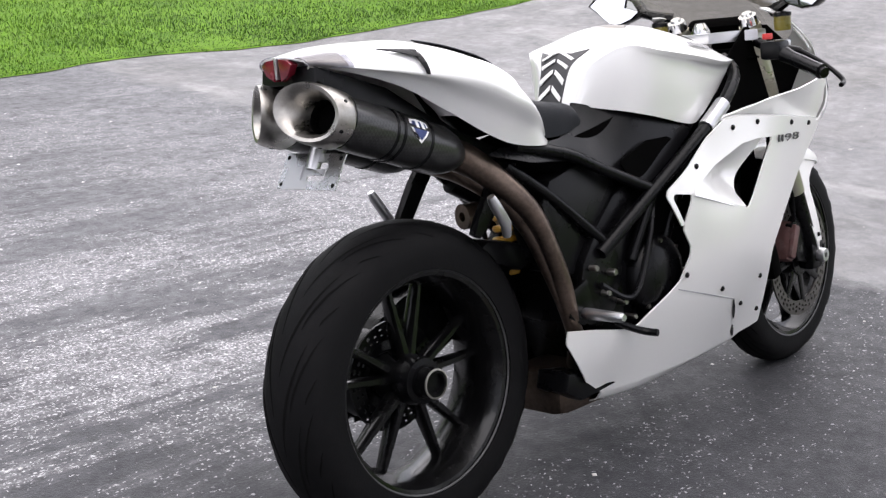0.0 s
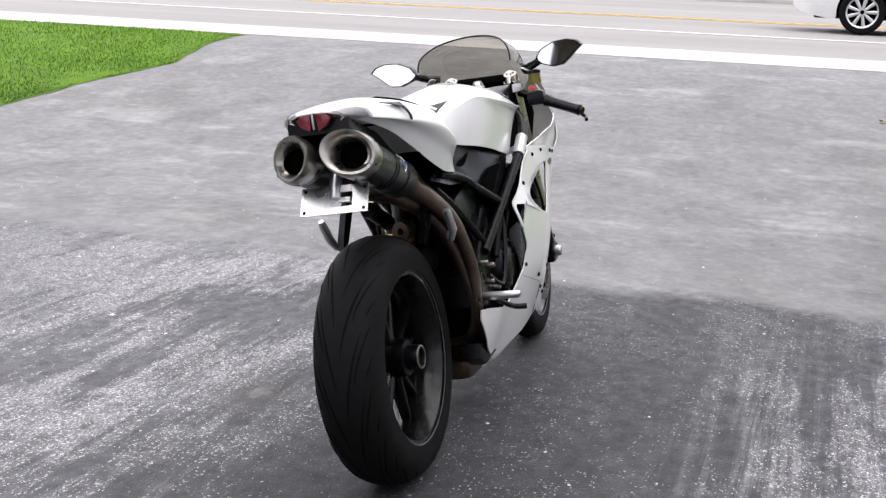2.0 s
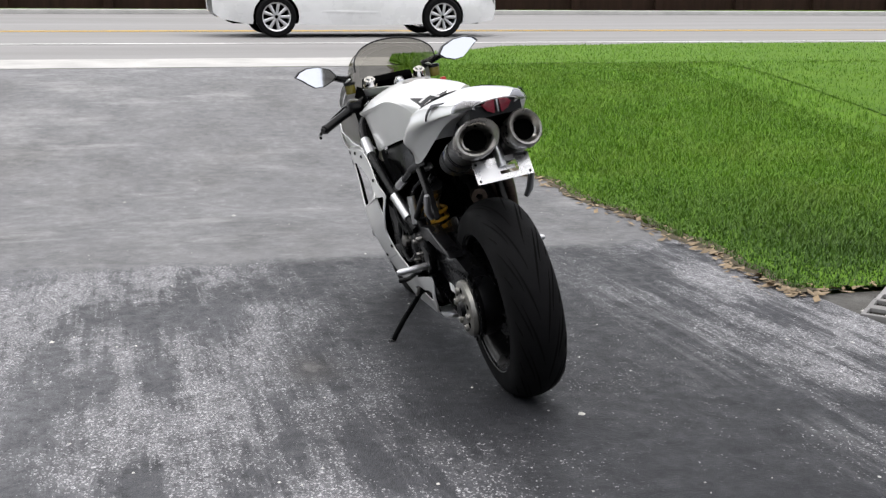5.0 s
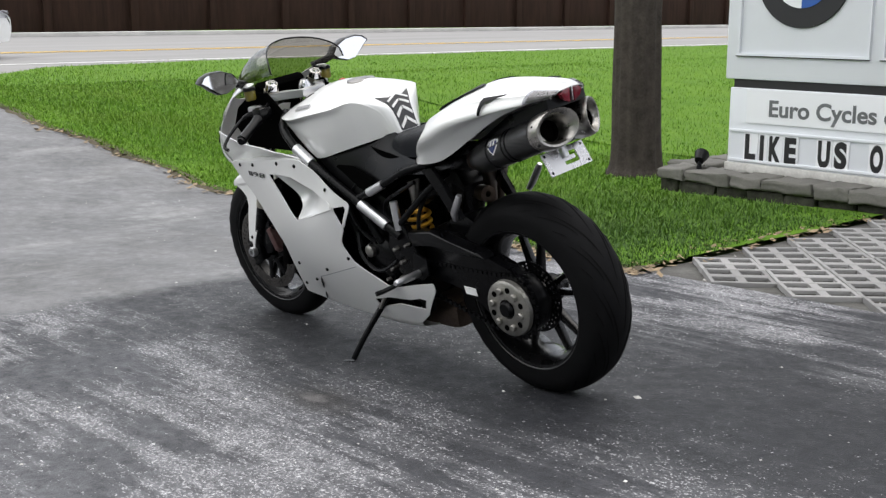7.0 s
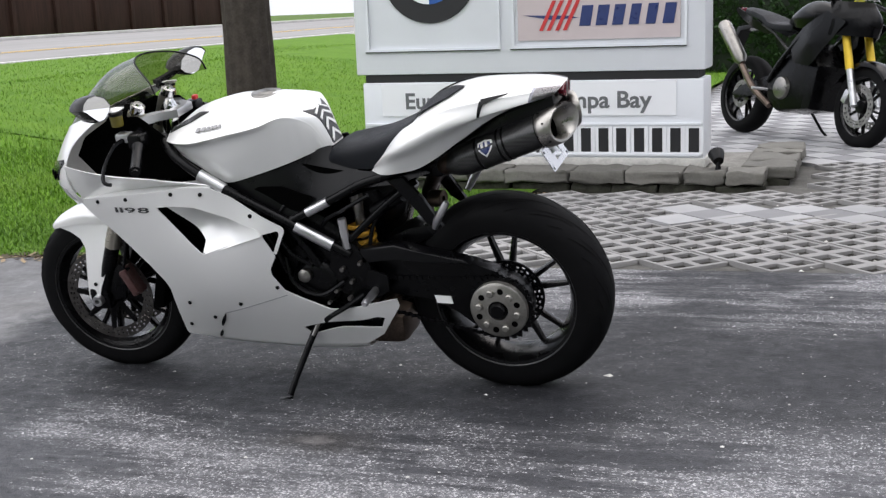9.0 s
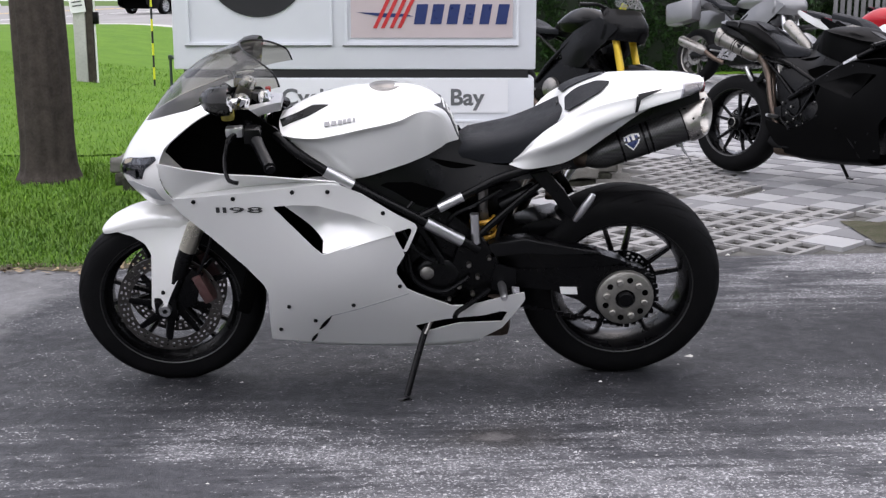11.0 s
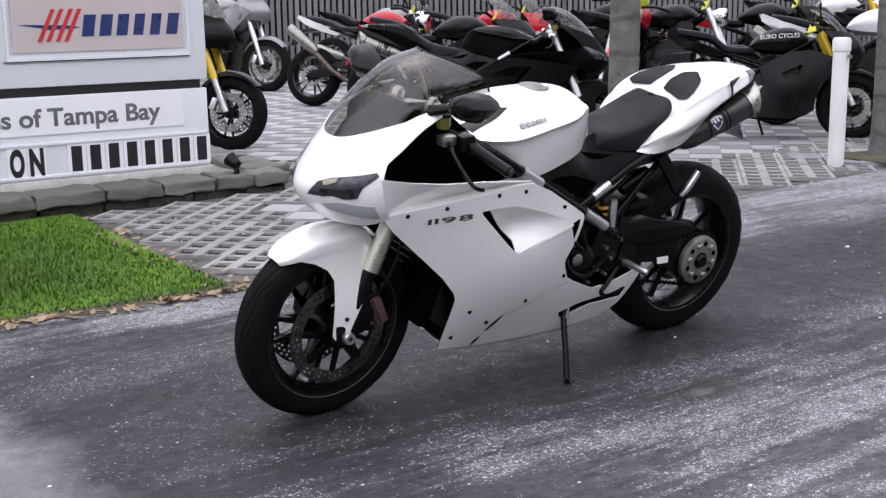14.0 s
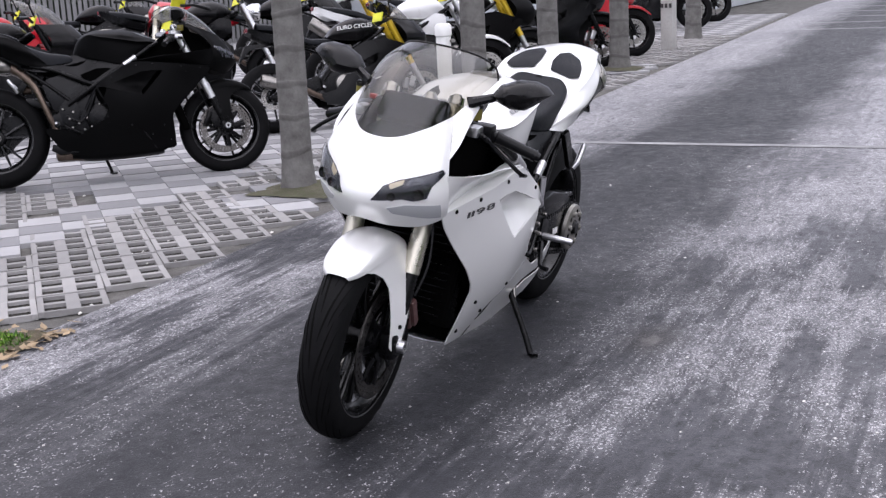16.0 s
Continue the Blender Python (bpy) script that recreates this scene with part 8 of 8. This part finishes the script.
def hedge(x0, y0, x1, y1, h, depth, n):
    t = thing("hedge", pose((x0 + x1) / 2, (y0 + y1) / 2, gz(x0)), "dense dark green clipped hedge", "hedge")
    d = Vector((x1 - x0, y1 - y0, 0))
    ln = d.length
    d.normalize()
    s = Vector((-d.y, d.x, 0))
    # near-black core puts the shade between the leaves into its colour
    bm = fresh()
    m = Matrix((( d.x, s.x, 0, 0), (d.y, s.y, 0, 0), (0, 0, 1, 0), (0, 0, 0, 1)))
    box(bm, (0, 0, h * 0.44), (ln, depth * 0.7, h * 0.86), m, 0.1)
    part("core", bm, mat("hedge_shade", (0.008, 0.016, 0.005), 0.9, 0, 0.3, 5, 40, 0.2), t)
    pts = []
    for _ in range(n):
        a, b, c = hr.uniform(-ln / 2, ln / 2), hr.uniform(-0.5, 0.5), hr.random()
        k = hr.integers(0, 3)
        if k == 0:
            c = 1
        else:
            b = 0.5 * (1 if k == 1 else -1)
        bump_ = 1 + 0.10 * noise.noise((a * 1.3, b * 3, c * 3))
        pts.append(d * a + s * b * depth * bump_ + Vector((0, 0, c * h * bump_)))
    leaf_cloud("leaves", t, pts, 12, 0.05, 0.045, HEDGE, 4)
    return t


hedge(2.6, -15.6, -4.6, -13.6, 1.6, 0.9, 2900)
hedge(-4.9, -14.6, -15.4, -10.5, 1.9, 0.9, 2600)
# unseen hedge, added to cut low sky light from across the drive
hedge(-26.0, 12.2, 3.6, 12.2, 2.6, 1.6, 3200)
FENCE = mat("grey_fence_slat", (0.14, 0.14, 0.143), 0.7, 0, 0.2, 6, 60, 0.2, each=0.5)
fence = tagged(new("fence"), "tall grey slatted fence at the back of the yard", "fence", kind="structure")
me = None
for k in range(120):
    x = -4.8 - 0.085 * k
    y = -13.4 + 0.035 * k
    if me is None:
        bm = fresh()
        box(bm, (0, 0, 0.95), (0.06, 0.025, 1.95), None, 0.006)
        ob = part("slat", bm, FENCE, fence)
        me = ob.data
    else:
        ob = new("slat", me)
        ob.parent = fence
    ob.matrix_basis = pose(x, y, gz(x), 0, 0, -22)
for z in (0.4, 1.6):
    bm = fresh()
    tube(bm, [(-4.8, -13.45, gz(-5) + z), (-15.0, -9.25, gz(-15) + z)], 0.03, 6)
    part("rail", bm, FENCE, fence)
WALLM = blended("pale_painted_wall", (0.44, 0.47, 0.50), (0.54, 0.57, 0.60), 0.8, 0.7, 0.1)
house = thing("shop_building", pose(-19.5, -7.4, gz(-18)), "low pale painted shop building at the end of the yard", "building")
bm = fresh()
box(bm, (0, 0, 1.7), (7.5, 8.6, 3.4), None, 0.02)
part("wall", bm, WALLM, house)
bm = fresh()
box(bm, (0, 0, 3.5), (8.1, 9.2, 0.2), None, 0.03)
part("roof", bm, CONCRETE, house)
bm = fresh()
tube(bm, [(3.8, 3.0, 0.05), (3.8, 3.0, 3.3)], 0.05, 10)
part("downpipe", bm, PVC, house)
for y in (-2.4, 0.4):
    bm = fresh()
    box(bm, (3.752, y, 1.5), (0.03, 1.5, 1.3), None, 0.01)
    w = part("window", bm, GLOSSBLACK, house)
    for q in (-0.78, 0, 0.78):
        bm = fresh()
        box(bm, (3.772, y + q, 1.5), (0.05, 0.06, 1.42), None, 0.006)
        part("window_frame", bm, PVC, w)
bm = fresh()
box(bm, (3.765, 2.1, 1.02), (0.05, 0.95, 2.04), None, 0.01)
part("door", bm, PVC, house)

# things by the road
VALVE = mat("dark_green_pipe_paint", (0.020, 0.035, 0.024), 0.5, 0, 0.3, 12, 80, 0.1)
post = thing("utility_post", pose(5.5, -12.5, gz(5.5)), "pale square utility post with small plates", "post")
bm = fresh()
box(bm, (0, 0, 1.2), (0.16, 0.16, 2.6), None, 0.012)
part("shaft", bm, CONCRETE, post)
bm = fresh()
box(bm, (-0.13, 0.0, 1.2), (0.10, 0.12, 2.6), None, 0.01)
part("timber_half", bm, BARK, post, "weathered dark timber half of the post")
bm = fresh()
tube(bm, [(-0.195, 0.03, -0.05), (-0.195, 0.03, 2.2)], 0.014, 8)
part("conduit", bm, PVC, post, "thin pale conduit")
bm = fresh()
box(bm, (-0.215, 0.03, 0.86), (0.07, 0.06, 0.16), None, 0.008)
part("junction_box", bm, SATIN, post)
bm = fresh()
box(bm, (-0.14, 0.10, 1.05), (0.20, 0.01, 0.26), pose(0, 0, 0, 0, 8))
part("plate", bm, WHITETXT, post)
for k in range(3):
    bm = fresh()
    box(bm, (-0.14, 0.1075, 1.11 - 0.05 * k), (0.13, 0.004, 0.016), pose(0, 0, 0, 0, 8))
    part("plate_bar", bm, DARKTXT, post)
pipe = thing("backflow_pipe", pose(3.72, -11.65, gz(3.72), 0, 0, -6), "dark green water pipe with valves standing in the lawn", "pipe")
for x in (-0.42, 0.42):
    bm = fresh()
    tube(bm, [(x, 0, -0.05), (x, 0, 0.46)], 0.018, 10)
    part("riser", bm, VALVE, pipe)
    bm = fresh()
    lathe(bm, [(0.0, -0.03), (0.028, -0.025), (0.03, 0.0), (0.028, 0.03), (0.0, 0.036)], Matrix.Translation((x, 0, 0.46)) @ pose(0, 0, 0, 90), 14)
    part("elbow", bm, VALVE, pipe)
bm = fresh()
tube(bm, [(-0.42, 0, 0.46), (0.42, 0, 0.46)], 0.017, 10)
part("crossbar", bm, VALVE, pipe)
for x, w, h in ((-0.32, 0.06, 0.09), (-0.12, 0.16, 0.11), (0.22, 0.12, 0.10), (0.34, 0.05, 0.07)):
    bm = fresh()
    lathe(bm, [(0.0, -w / 2), (h * 0.36, -w / 2), (h * 0.46, -w * 0.3), (h * 0.5, 0), (h * 0.46, w * 0.3), (h * 0.36, w / 2), (0.0, w / 2)], Matrix.Translation((x, 0, 0.46)) @ pose(0, 0, 0, 0, 0, 90), 16)
    body = part("valve", bm, VALVE, pipe)
    bm = fresh()
    tube(bm, [(x, 0, 0.46 + h * 0.4), (x, 0, 0.46 + h * 0.4 + 0.05)], 0.012, 8)
    box(bm, (x, 0, 0.46 + h * 0.4 + 0.05), (0.07, 0.018, 0.012), None, 0.003)
    part("valve_handle", bm, VALVE, body)
mk = thing("marker_pole", pose(4.57, -12.57, gz(4.57)), "thin yellow and black striped marker pole in the lawn", "pole")
for k in range(9):
    bm = fresh()
    tube(bm, [(0, 0, 0.16 * k - 0.05), (0, 0, 0.16 * k + 0.11)], 0.014, 8)
    part("band", bm, LIMETAG if k % 2 else SIGNBLACK, mk)


def car(m, label, paint):
    """A sedan: x forward, wheels on the ground."""
    t = thing("car", m, label, "car")
    out = [(-2.42, 0.40), (-2.44, 0.62), (-2.40, 0.90), (-1.8, 0.99), (-0.6, 0.97), (0.9, 0.94), (1.75, 0.87), (2.30, 0.72), (2.40, 0.52), (2.36, 0.28), (1.9, 0.22), (0.0, 0.20), (-1.9, 0.22), (-2.3, 0.30)]
    arches = [[(x + 0.375 * math.cos(a), 0.335 + 0.375 * math.sin(a)) for a in (2 * math.pi * q / 28 for q in range(28))] for x in (-1.41, 1.41)]
    dep = tps([(-2.4, 0.6, 0.72), (-2.0, 0.6, 0.86), (-1.0, 0.6, 0.90), (0, 0.6, 0.91), (1.0, 0.6, 0.90), (1.9, 0.55, 0.85), (2.38, 0.5, 0.66), (0, 0.95, 0.82), (-1.8, 0.98, 0.76), (1.7, 0.87, 0.76), (0, 0.2, 0.86), (-1.9, 0.22, 0.80), (1.9, 0.22, 0.80), (0.3, 0.42, 0.90)])
    for s in (1, -1):
        bm = fresh()
        panel(bm, out, dep, 0.045, arches, 0.03, s)
        part("body_side", bm, paint, t)
    bm = fresh()
    rows = [[(x, -w, z), (x, -w * 0.5, z + 0.03), (x, 0, z + 0.04), (x, w * 0.5, z + 0.03), (x, w, z)] for x, w, z in ((-2.44, 0.70, 0.60), (-2.41, 0.73, 0.88), (-1.8, 0.77, 0.975), (0, 0.82, 0.945), (1.7, 0.76, 0.86), (2.30, 0.70, 0.715), (2.41, 0.66, 0.52), (2.37, 0.66, 0.28))]
    skin(bm, surface(rows, 40, 13), 0.02)
    part("body_top", bm, paint, t)
    bm = fresh()
    rows = []
    for x, h, z in ((-1.95, 0.70, 0.98), (-1.25, 0.62, 1.36), (-0.4, 0.60, 1.46), (0.35, 0.61, 1.42), (1.15, 0.72, 0.96)):
        rows.append([(x, -0.80, 0.93), (x, -h, z - 0.06), (x, -h * 0.6, z), (x, 0, z + 0.02), (x, h * 0.6, z), (x, h, z - 0.06), (x, 0.80, 0.93)])
    skin(bm, surface(rows, 24, 25))
    part("cabin", bm, GLOSSBLACK, t)
    bm = fresh()
    rows = [[(x, y, z) for y in (-0.60, -0.35, 0, 0.35, 0.60)] for x, z in ((-1.2, 1.40), (-0.4, 1.475), (0.35, 1.45))]
    skin(bm, surface(rows, 10, 9), 0.02)
    part("roof", bm, paint, t)
    bm = fresh()
    box(bm, (0, 0, 0.42), (4.2, 1.36, 0.4))
    part("underbody", bm, VOID, t)
    for x in (-1.41, 1.41):
        for s in (1, -1):
            w = new("wheel")
            w.parent = t
            w.matrix_basis = pose(x, s * 0.80, 0.335)
            bm = fresh()
            lathe(bm, [(0.235, -0.11), (0.30, -0.115), (0.33, -0.09), (0.335, 0), (0.33, 0.09), (0.30, 0.115), (0.235, 0.11)], None, 40, closed=True)
            part("tyre", bm, RUBBER, w)
            bm = fresh()
            lathe(bm, [(0.24, -0.105), (0.215, -0.09), (0.21, 0.0), (0.215, 0.09), (0.24, 0.105), (0.242, 0.0)], None, 40, closed=True)
            part("rim", bm, ALU, w)
            for k in range(9):
                bm = fresh()
                a = 2 * math.pi * k / 9
                spoke(bm, a, a, 0.03, 0.22, 0.018, 0.028, 0.02, 0.02)
                ob = part("spoke", bm, ALU, w)
                ob.location.y = s * 0.07
            bm = fresh()
            lathe(bm, [(0.0, 0.05 * s), (0.19, 0.05 * s), (0.19, 0.03 * s), (0.0, 0.03 * s)], None, 24)
            part("brake_drum", bm, VOID, w)
    for s in (1, -1):
        bm = fresh()
        box(bm, (0.05, s * 0.885, 0.42), (2.0, 0.03, 0.05), None, 0.01)
        part("door_trim", bm, paint, t)
        bm = fresh()
        box(bm, (2.24, s * 0.64, 0.70), (0.16, 0.36, 0.12), None, 0.03)
        part("headlight", bm, LENS, t)
        bm = fresh()
        box(bm, (-2.38, s * 0.66, 0.80), (0.08, 0.34, 0.14), None, 0.03)
        part("tail_lamp", bm, REDLENS, t)
        for x in (-0.62, 0.52):
            bm = fresh()
            box(bm, (x, s * 0.902, 0.80), (0.2, 0.02, 0.03), None, 0.006)
            part("door_handle", bm, CHROME, t)
    bm = fresh()
    box(bm, (2.40, 0, 0.50), (0.05, 1.0, 0.18), None, 0.02)
    part("grille", bm, BLACKPL, t)
    return t


car(pose(12.6, -48.0, 0.385, 0, 0, -112), "black car far off on the road", GLOSSBLACK)
car(pose(17.55, -2.72, 0.385, 0, 0, -90), "white sedan car on the near lane of the road", WHITEP)

# ---------------------------------------------------------------- paving of the yard
sheet("paving_bed", BEDDING, -26, PAVE_X, -13.5, EDGE, 60, 30, -0.018, "grey gritty bedding under the paving blocks", "bedding")
PAVER = mat("grey_concrete_paver", (0.245, 0.24, 0.235), 0.9, 0, 0.2, 7, 90, 0.35, grime=0.2, each=0.35)
SLABA = mat("pale_concrete_slab", (0.31, 0.31, 0.315), 0.85, 0, 0.12, 4, 80, 0.25, grime=0.15, each=0.2)
SLABB = mat("darker_concrete_slab", (0.19, 0.19, 0.197), 0.85, 0, 0.12, 4, 80, 0.25, grime=0.15, each=0.2)
paving = tagged(new("paving"), "yard paved with open grid blocks and square concrete slabs", "paving", kind="structure")
DIAG = math.radians(45)
UX, VX = Vector((-math.cos(DIAG), -math.sin(DIAG), 0)), Vector((math.sin(DIAG), -math.cos(DIAG), 0))
UNIT = 0.28


def grid_block():
    """An open block of four square holes between bars, on a floor of soil darkened for the holes' shade."""
    bm = fresh()
    h, half = 0.026, UNIT / 2 - 0.001
    for v in (-1, 0, 1):
        w = 0.056 if v == 0 else 0.026
        box(bm, (0, v * (half - 0.013 if v else 0), -h / 2), (2 * half, w, h), None, 0.003)
    for v in (-1, 1):
        for u in (-1, 0, 1):
            w = 0.038 if u == 0 else 0.017
            box(bm, (u * (half - 0.0085), v * (0.028 + (half - 0.054) / 2), -h / 2 - 0.001), (w, half - 0.054, h))
    e = half - 0.004
    bm.faces.new([bm.verts.new((a * e, c * e, -0.016)) for a, c in ((-1, -1), (1, -1), (1, 1), (-1, 1))])
    return bm


def in_grid(p):
    """Where the open blocks lie: a strip along the drive and the corner by the lawn."""
    if p.x > PAVE_X - 0.05 or p.y > EDGE - 0.12 or p.x < -12 or p.y < -4.9:
        return False
    for tx, ty in ((-1.72, -2.05), (-3.93, -1.95), (-5.65, -2.0), (-8.0, -2.1)):
        if abs(p.x - tx) < 0.5 and abs(p.y - ty) < 0.42:
            return False
    if -0.62 < p.x and p.y < -3.62:
        return False
    strip = p.y > -2.74 + 0.06 * math.sin(p.x * 3)
    corner = p.x > 0.12
    by_ledge = p.x > -1.25 and p.y < -3.25
    return strip or corner or by_ledge


first, slab_mesh = None, {}
cells, slabs = [], []
for i in range(-60, 60):
    for j in range(-60, 60):
        p = UX * (i * UNIT) + VX * (j * UNIT)
        if in_grid(p):
            cells.append(p)
SLAB = 0.22
for i in range(-110, 110):
    for j in range(-110, 110):
        p = UX * (i * SLAB) + VX * (j * SLAB)
        if -16 < p.x < PAVE_X - 0.2 and -13.2 < p.y < EDGE - 0.22 and not in_grid(p) and not (-0.62 < p.x and -5.1 < p.y < -3.62):
            slabs.append((p, (i + j) % 2))
cells.sort(key=lambda p: (p - Vector((0.4, -1.2, 0))).length)
block = grid_block()
bmesh.ops.transform(block, matrix=Matrix((((UX.x), VX.x, 0, 0), (UX.y, VX.y, 0, 0), (0, 0, 1, 0), (0, 0, 0, 1))), verts=block.verts)
first = part("grid_block", block, PAVER, paving)
first.data.materials.append(DIRT)
for f in first.data.polygons:
    f.material_index = 1 if abs(f.center.z + 0.016) < 1e-4 and f.area > 0.05 else 0
jr = np.random.default_rng(6)
verts, faces = [], []
for k, p in enumerate(cells):
    m = pose(p.x, p.y, gz(p.x) + 0.006 + jr.normal(0, 0.0018), jr.normal(0, 0.3), jr.normal(0, 0.3), jr.normal(0, 0.5))
    if k < 290:
        ob = first if k == 0 else new("grid_block", first.data)
        ob.parent = paving
        ob.matrix_basis = m
    else:
        n_ = len(verts)
        verts += [tuple(m @ v.co) for v in first.data.vertices]
        faces += [[n_ + i for i in f.vertices] for f in first.data.polygons]
me = bpy.data.meshes.new("far_grid_blocks")
me.from_pydata(verts, [], faces)
me.materials.append(PAVER)
me.materials.append(DIRT)
sides = [f.material_index for f in first.data.polygons]
for k, f in enumerate(me.polygons):
    f.material_index = sides[k % len(sides)]
ob = new("far_grid_blocks", me)
ob.parent = paving
tagged(ob, kind="stuff")
slabs.sort(key=lambda q: (q[0] - Vector((-1.5, -3.5, 0))).length)
for tone, m in ((0, SLABA), (1, SLABB)):
    bm = fresh()
    box(bm, (0, 0, -0.027), (SLAB - 0.0012, SLAB - 0.0012, 0.056), pose(0, 0, 0, 0, 0, 45))
    slab_mesh[tone] = part("slab", bm, m, paving)
    used = False
    rest = []
    for n_, (p, tt) in enumerate(slabs):
        if tt != tone:
            continue
        if n_ < 280:
            ob = slab_mesh[tone] if not used else new("slab", slab_mesh[tone].data)
            used = True
            ob.parent = paving
            ob.matrix_basis = pose(p.x, p.y, gz(p.x) + jr.normal(0.003, 0.0005))
        else:
            rest.append(p)
    bm = fresh()
    h = SLAB / math.sqrt(2) - 0.0008
    for p in rest:
        z = gz(p.x) + jr.normal(0.003, 0.0004)
        top = [bm.verts.new((p.x + a * h, p.y + b * h, z)) for a, b in ((1, 0), (0, 1), (-1, 0), (0, -1))]
        low = [bm.verts.new(v.co - Vector((0, 0, 0.055))) for v in top]
        bm.faces.new(top)
        for a in range(4):
            bm.faces.new((top[a], low[a], low[(a + 1) % 4], top[(a + 1) % 4]))
    tagged(part("far_slabs", bm, m, paving), kind="stuff")
# stray pebbles and leaf bits in the open blocks
verts, faces = [], []
for p in cells:
    for _ in range(5):
        x, y = p.x + jr.uniform(-0.16, 0.16), p.y + jr.uniform(-0.16, 0.16)
        s, i = jr.uniform(0.005, 0.013), len(verts)
        z = gz(x) - 0.012
        verts += [(x + s, y, z), (x, y + s, z + s * 0.5), (x - s, y, z), (x, y - s, z + s * 0.3), (x, y, z + s * 0.9)]
        faces += [(i, i + 1, i + 4), (i + 1, i + 2, i + 4), (i + 2, i + 3, i + 4), (i + 3, i, i + 4)]
me = bpy.data.meshes.new("pebbles")
me.from_pydata(verts, [], faces)
me.materials.append(CHIP)
tagged(new("pebbles", me), "pale pebbles lying in the holes of the paving", "pebbles", kind="stuff")
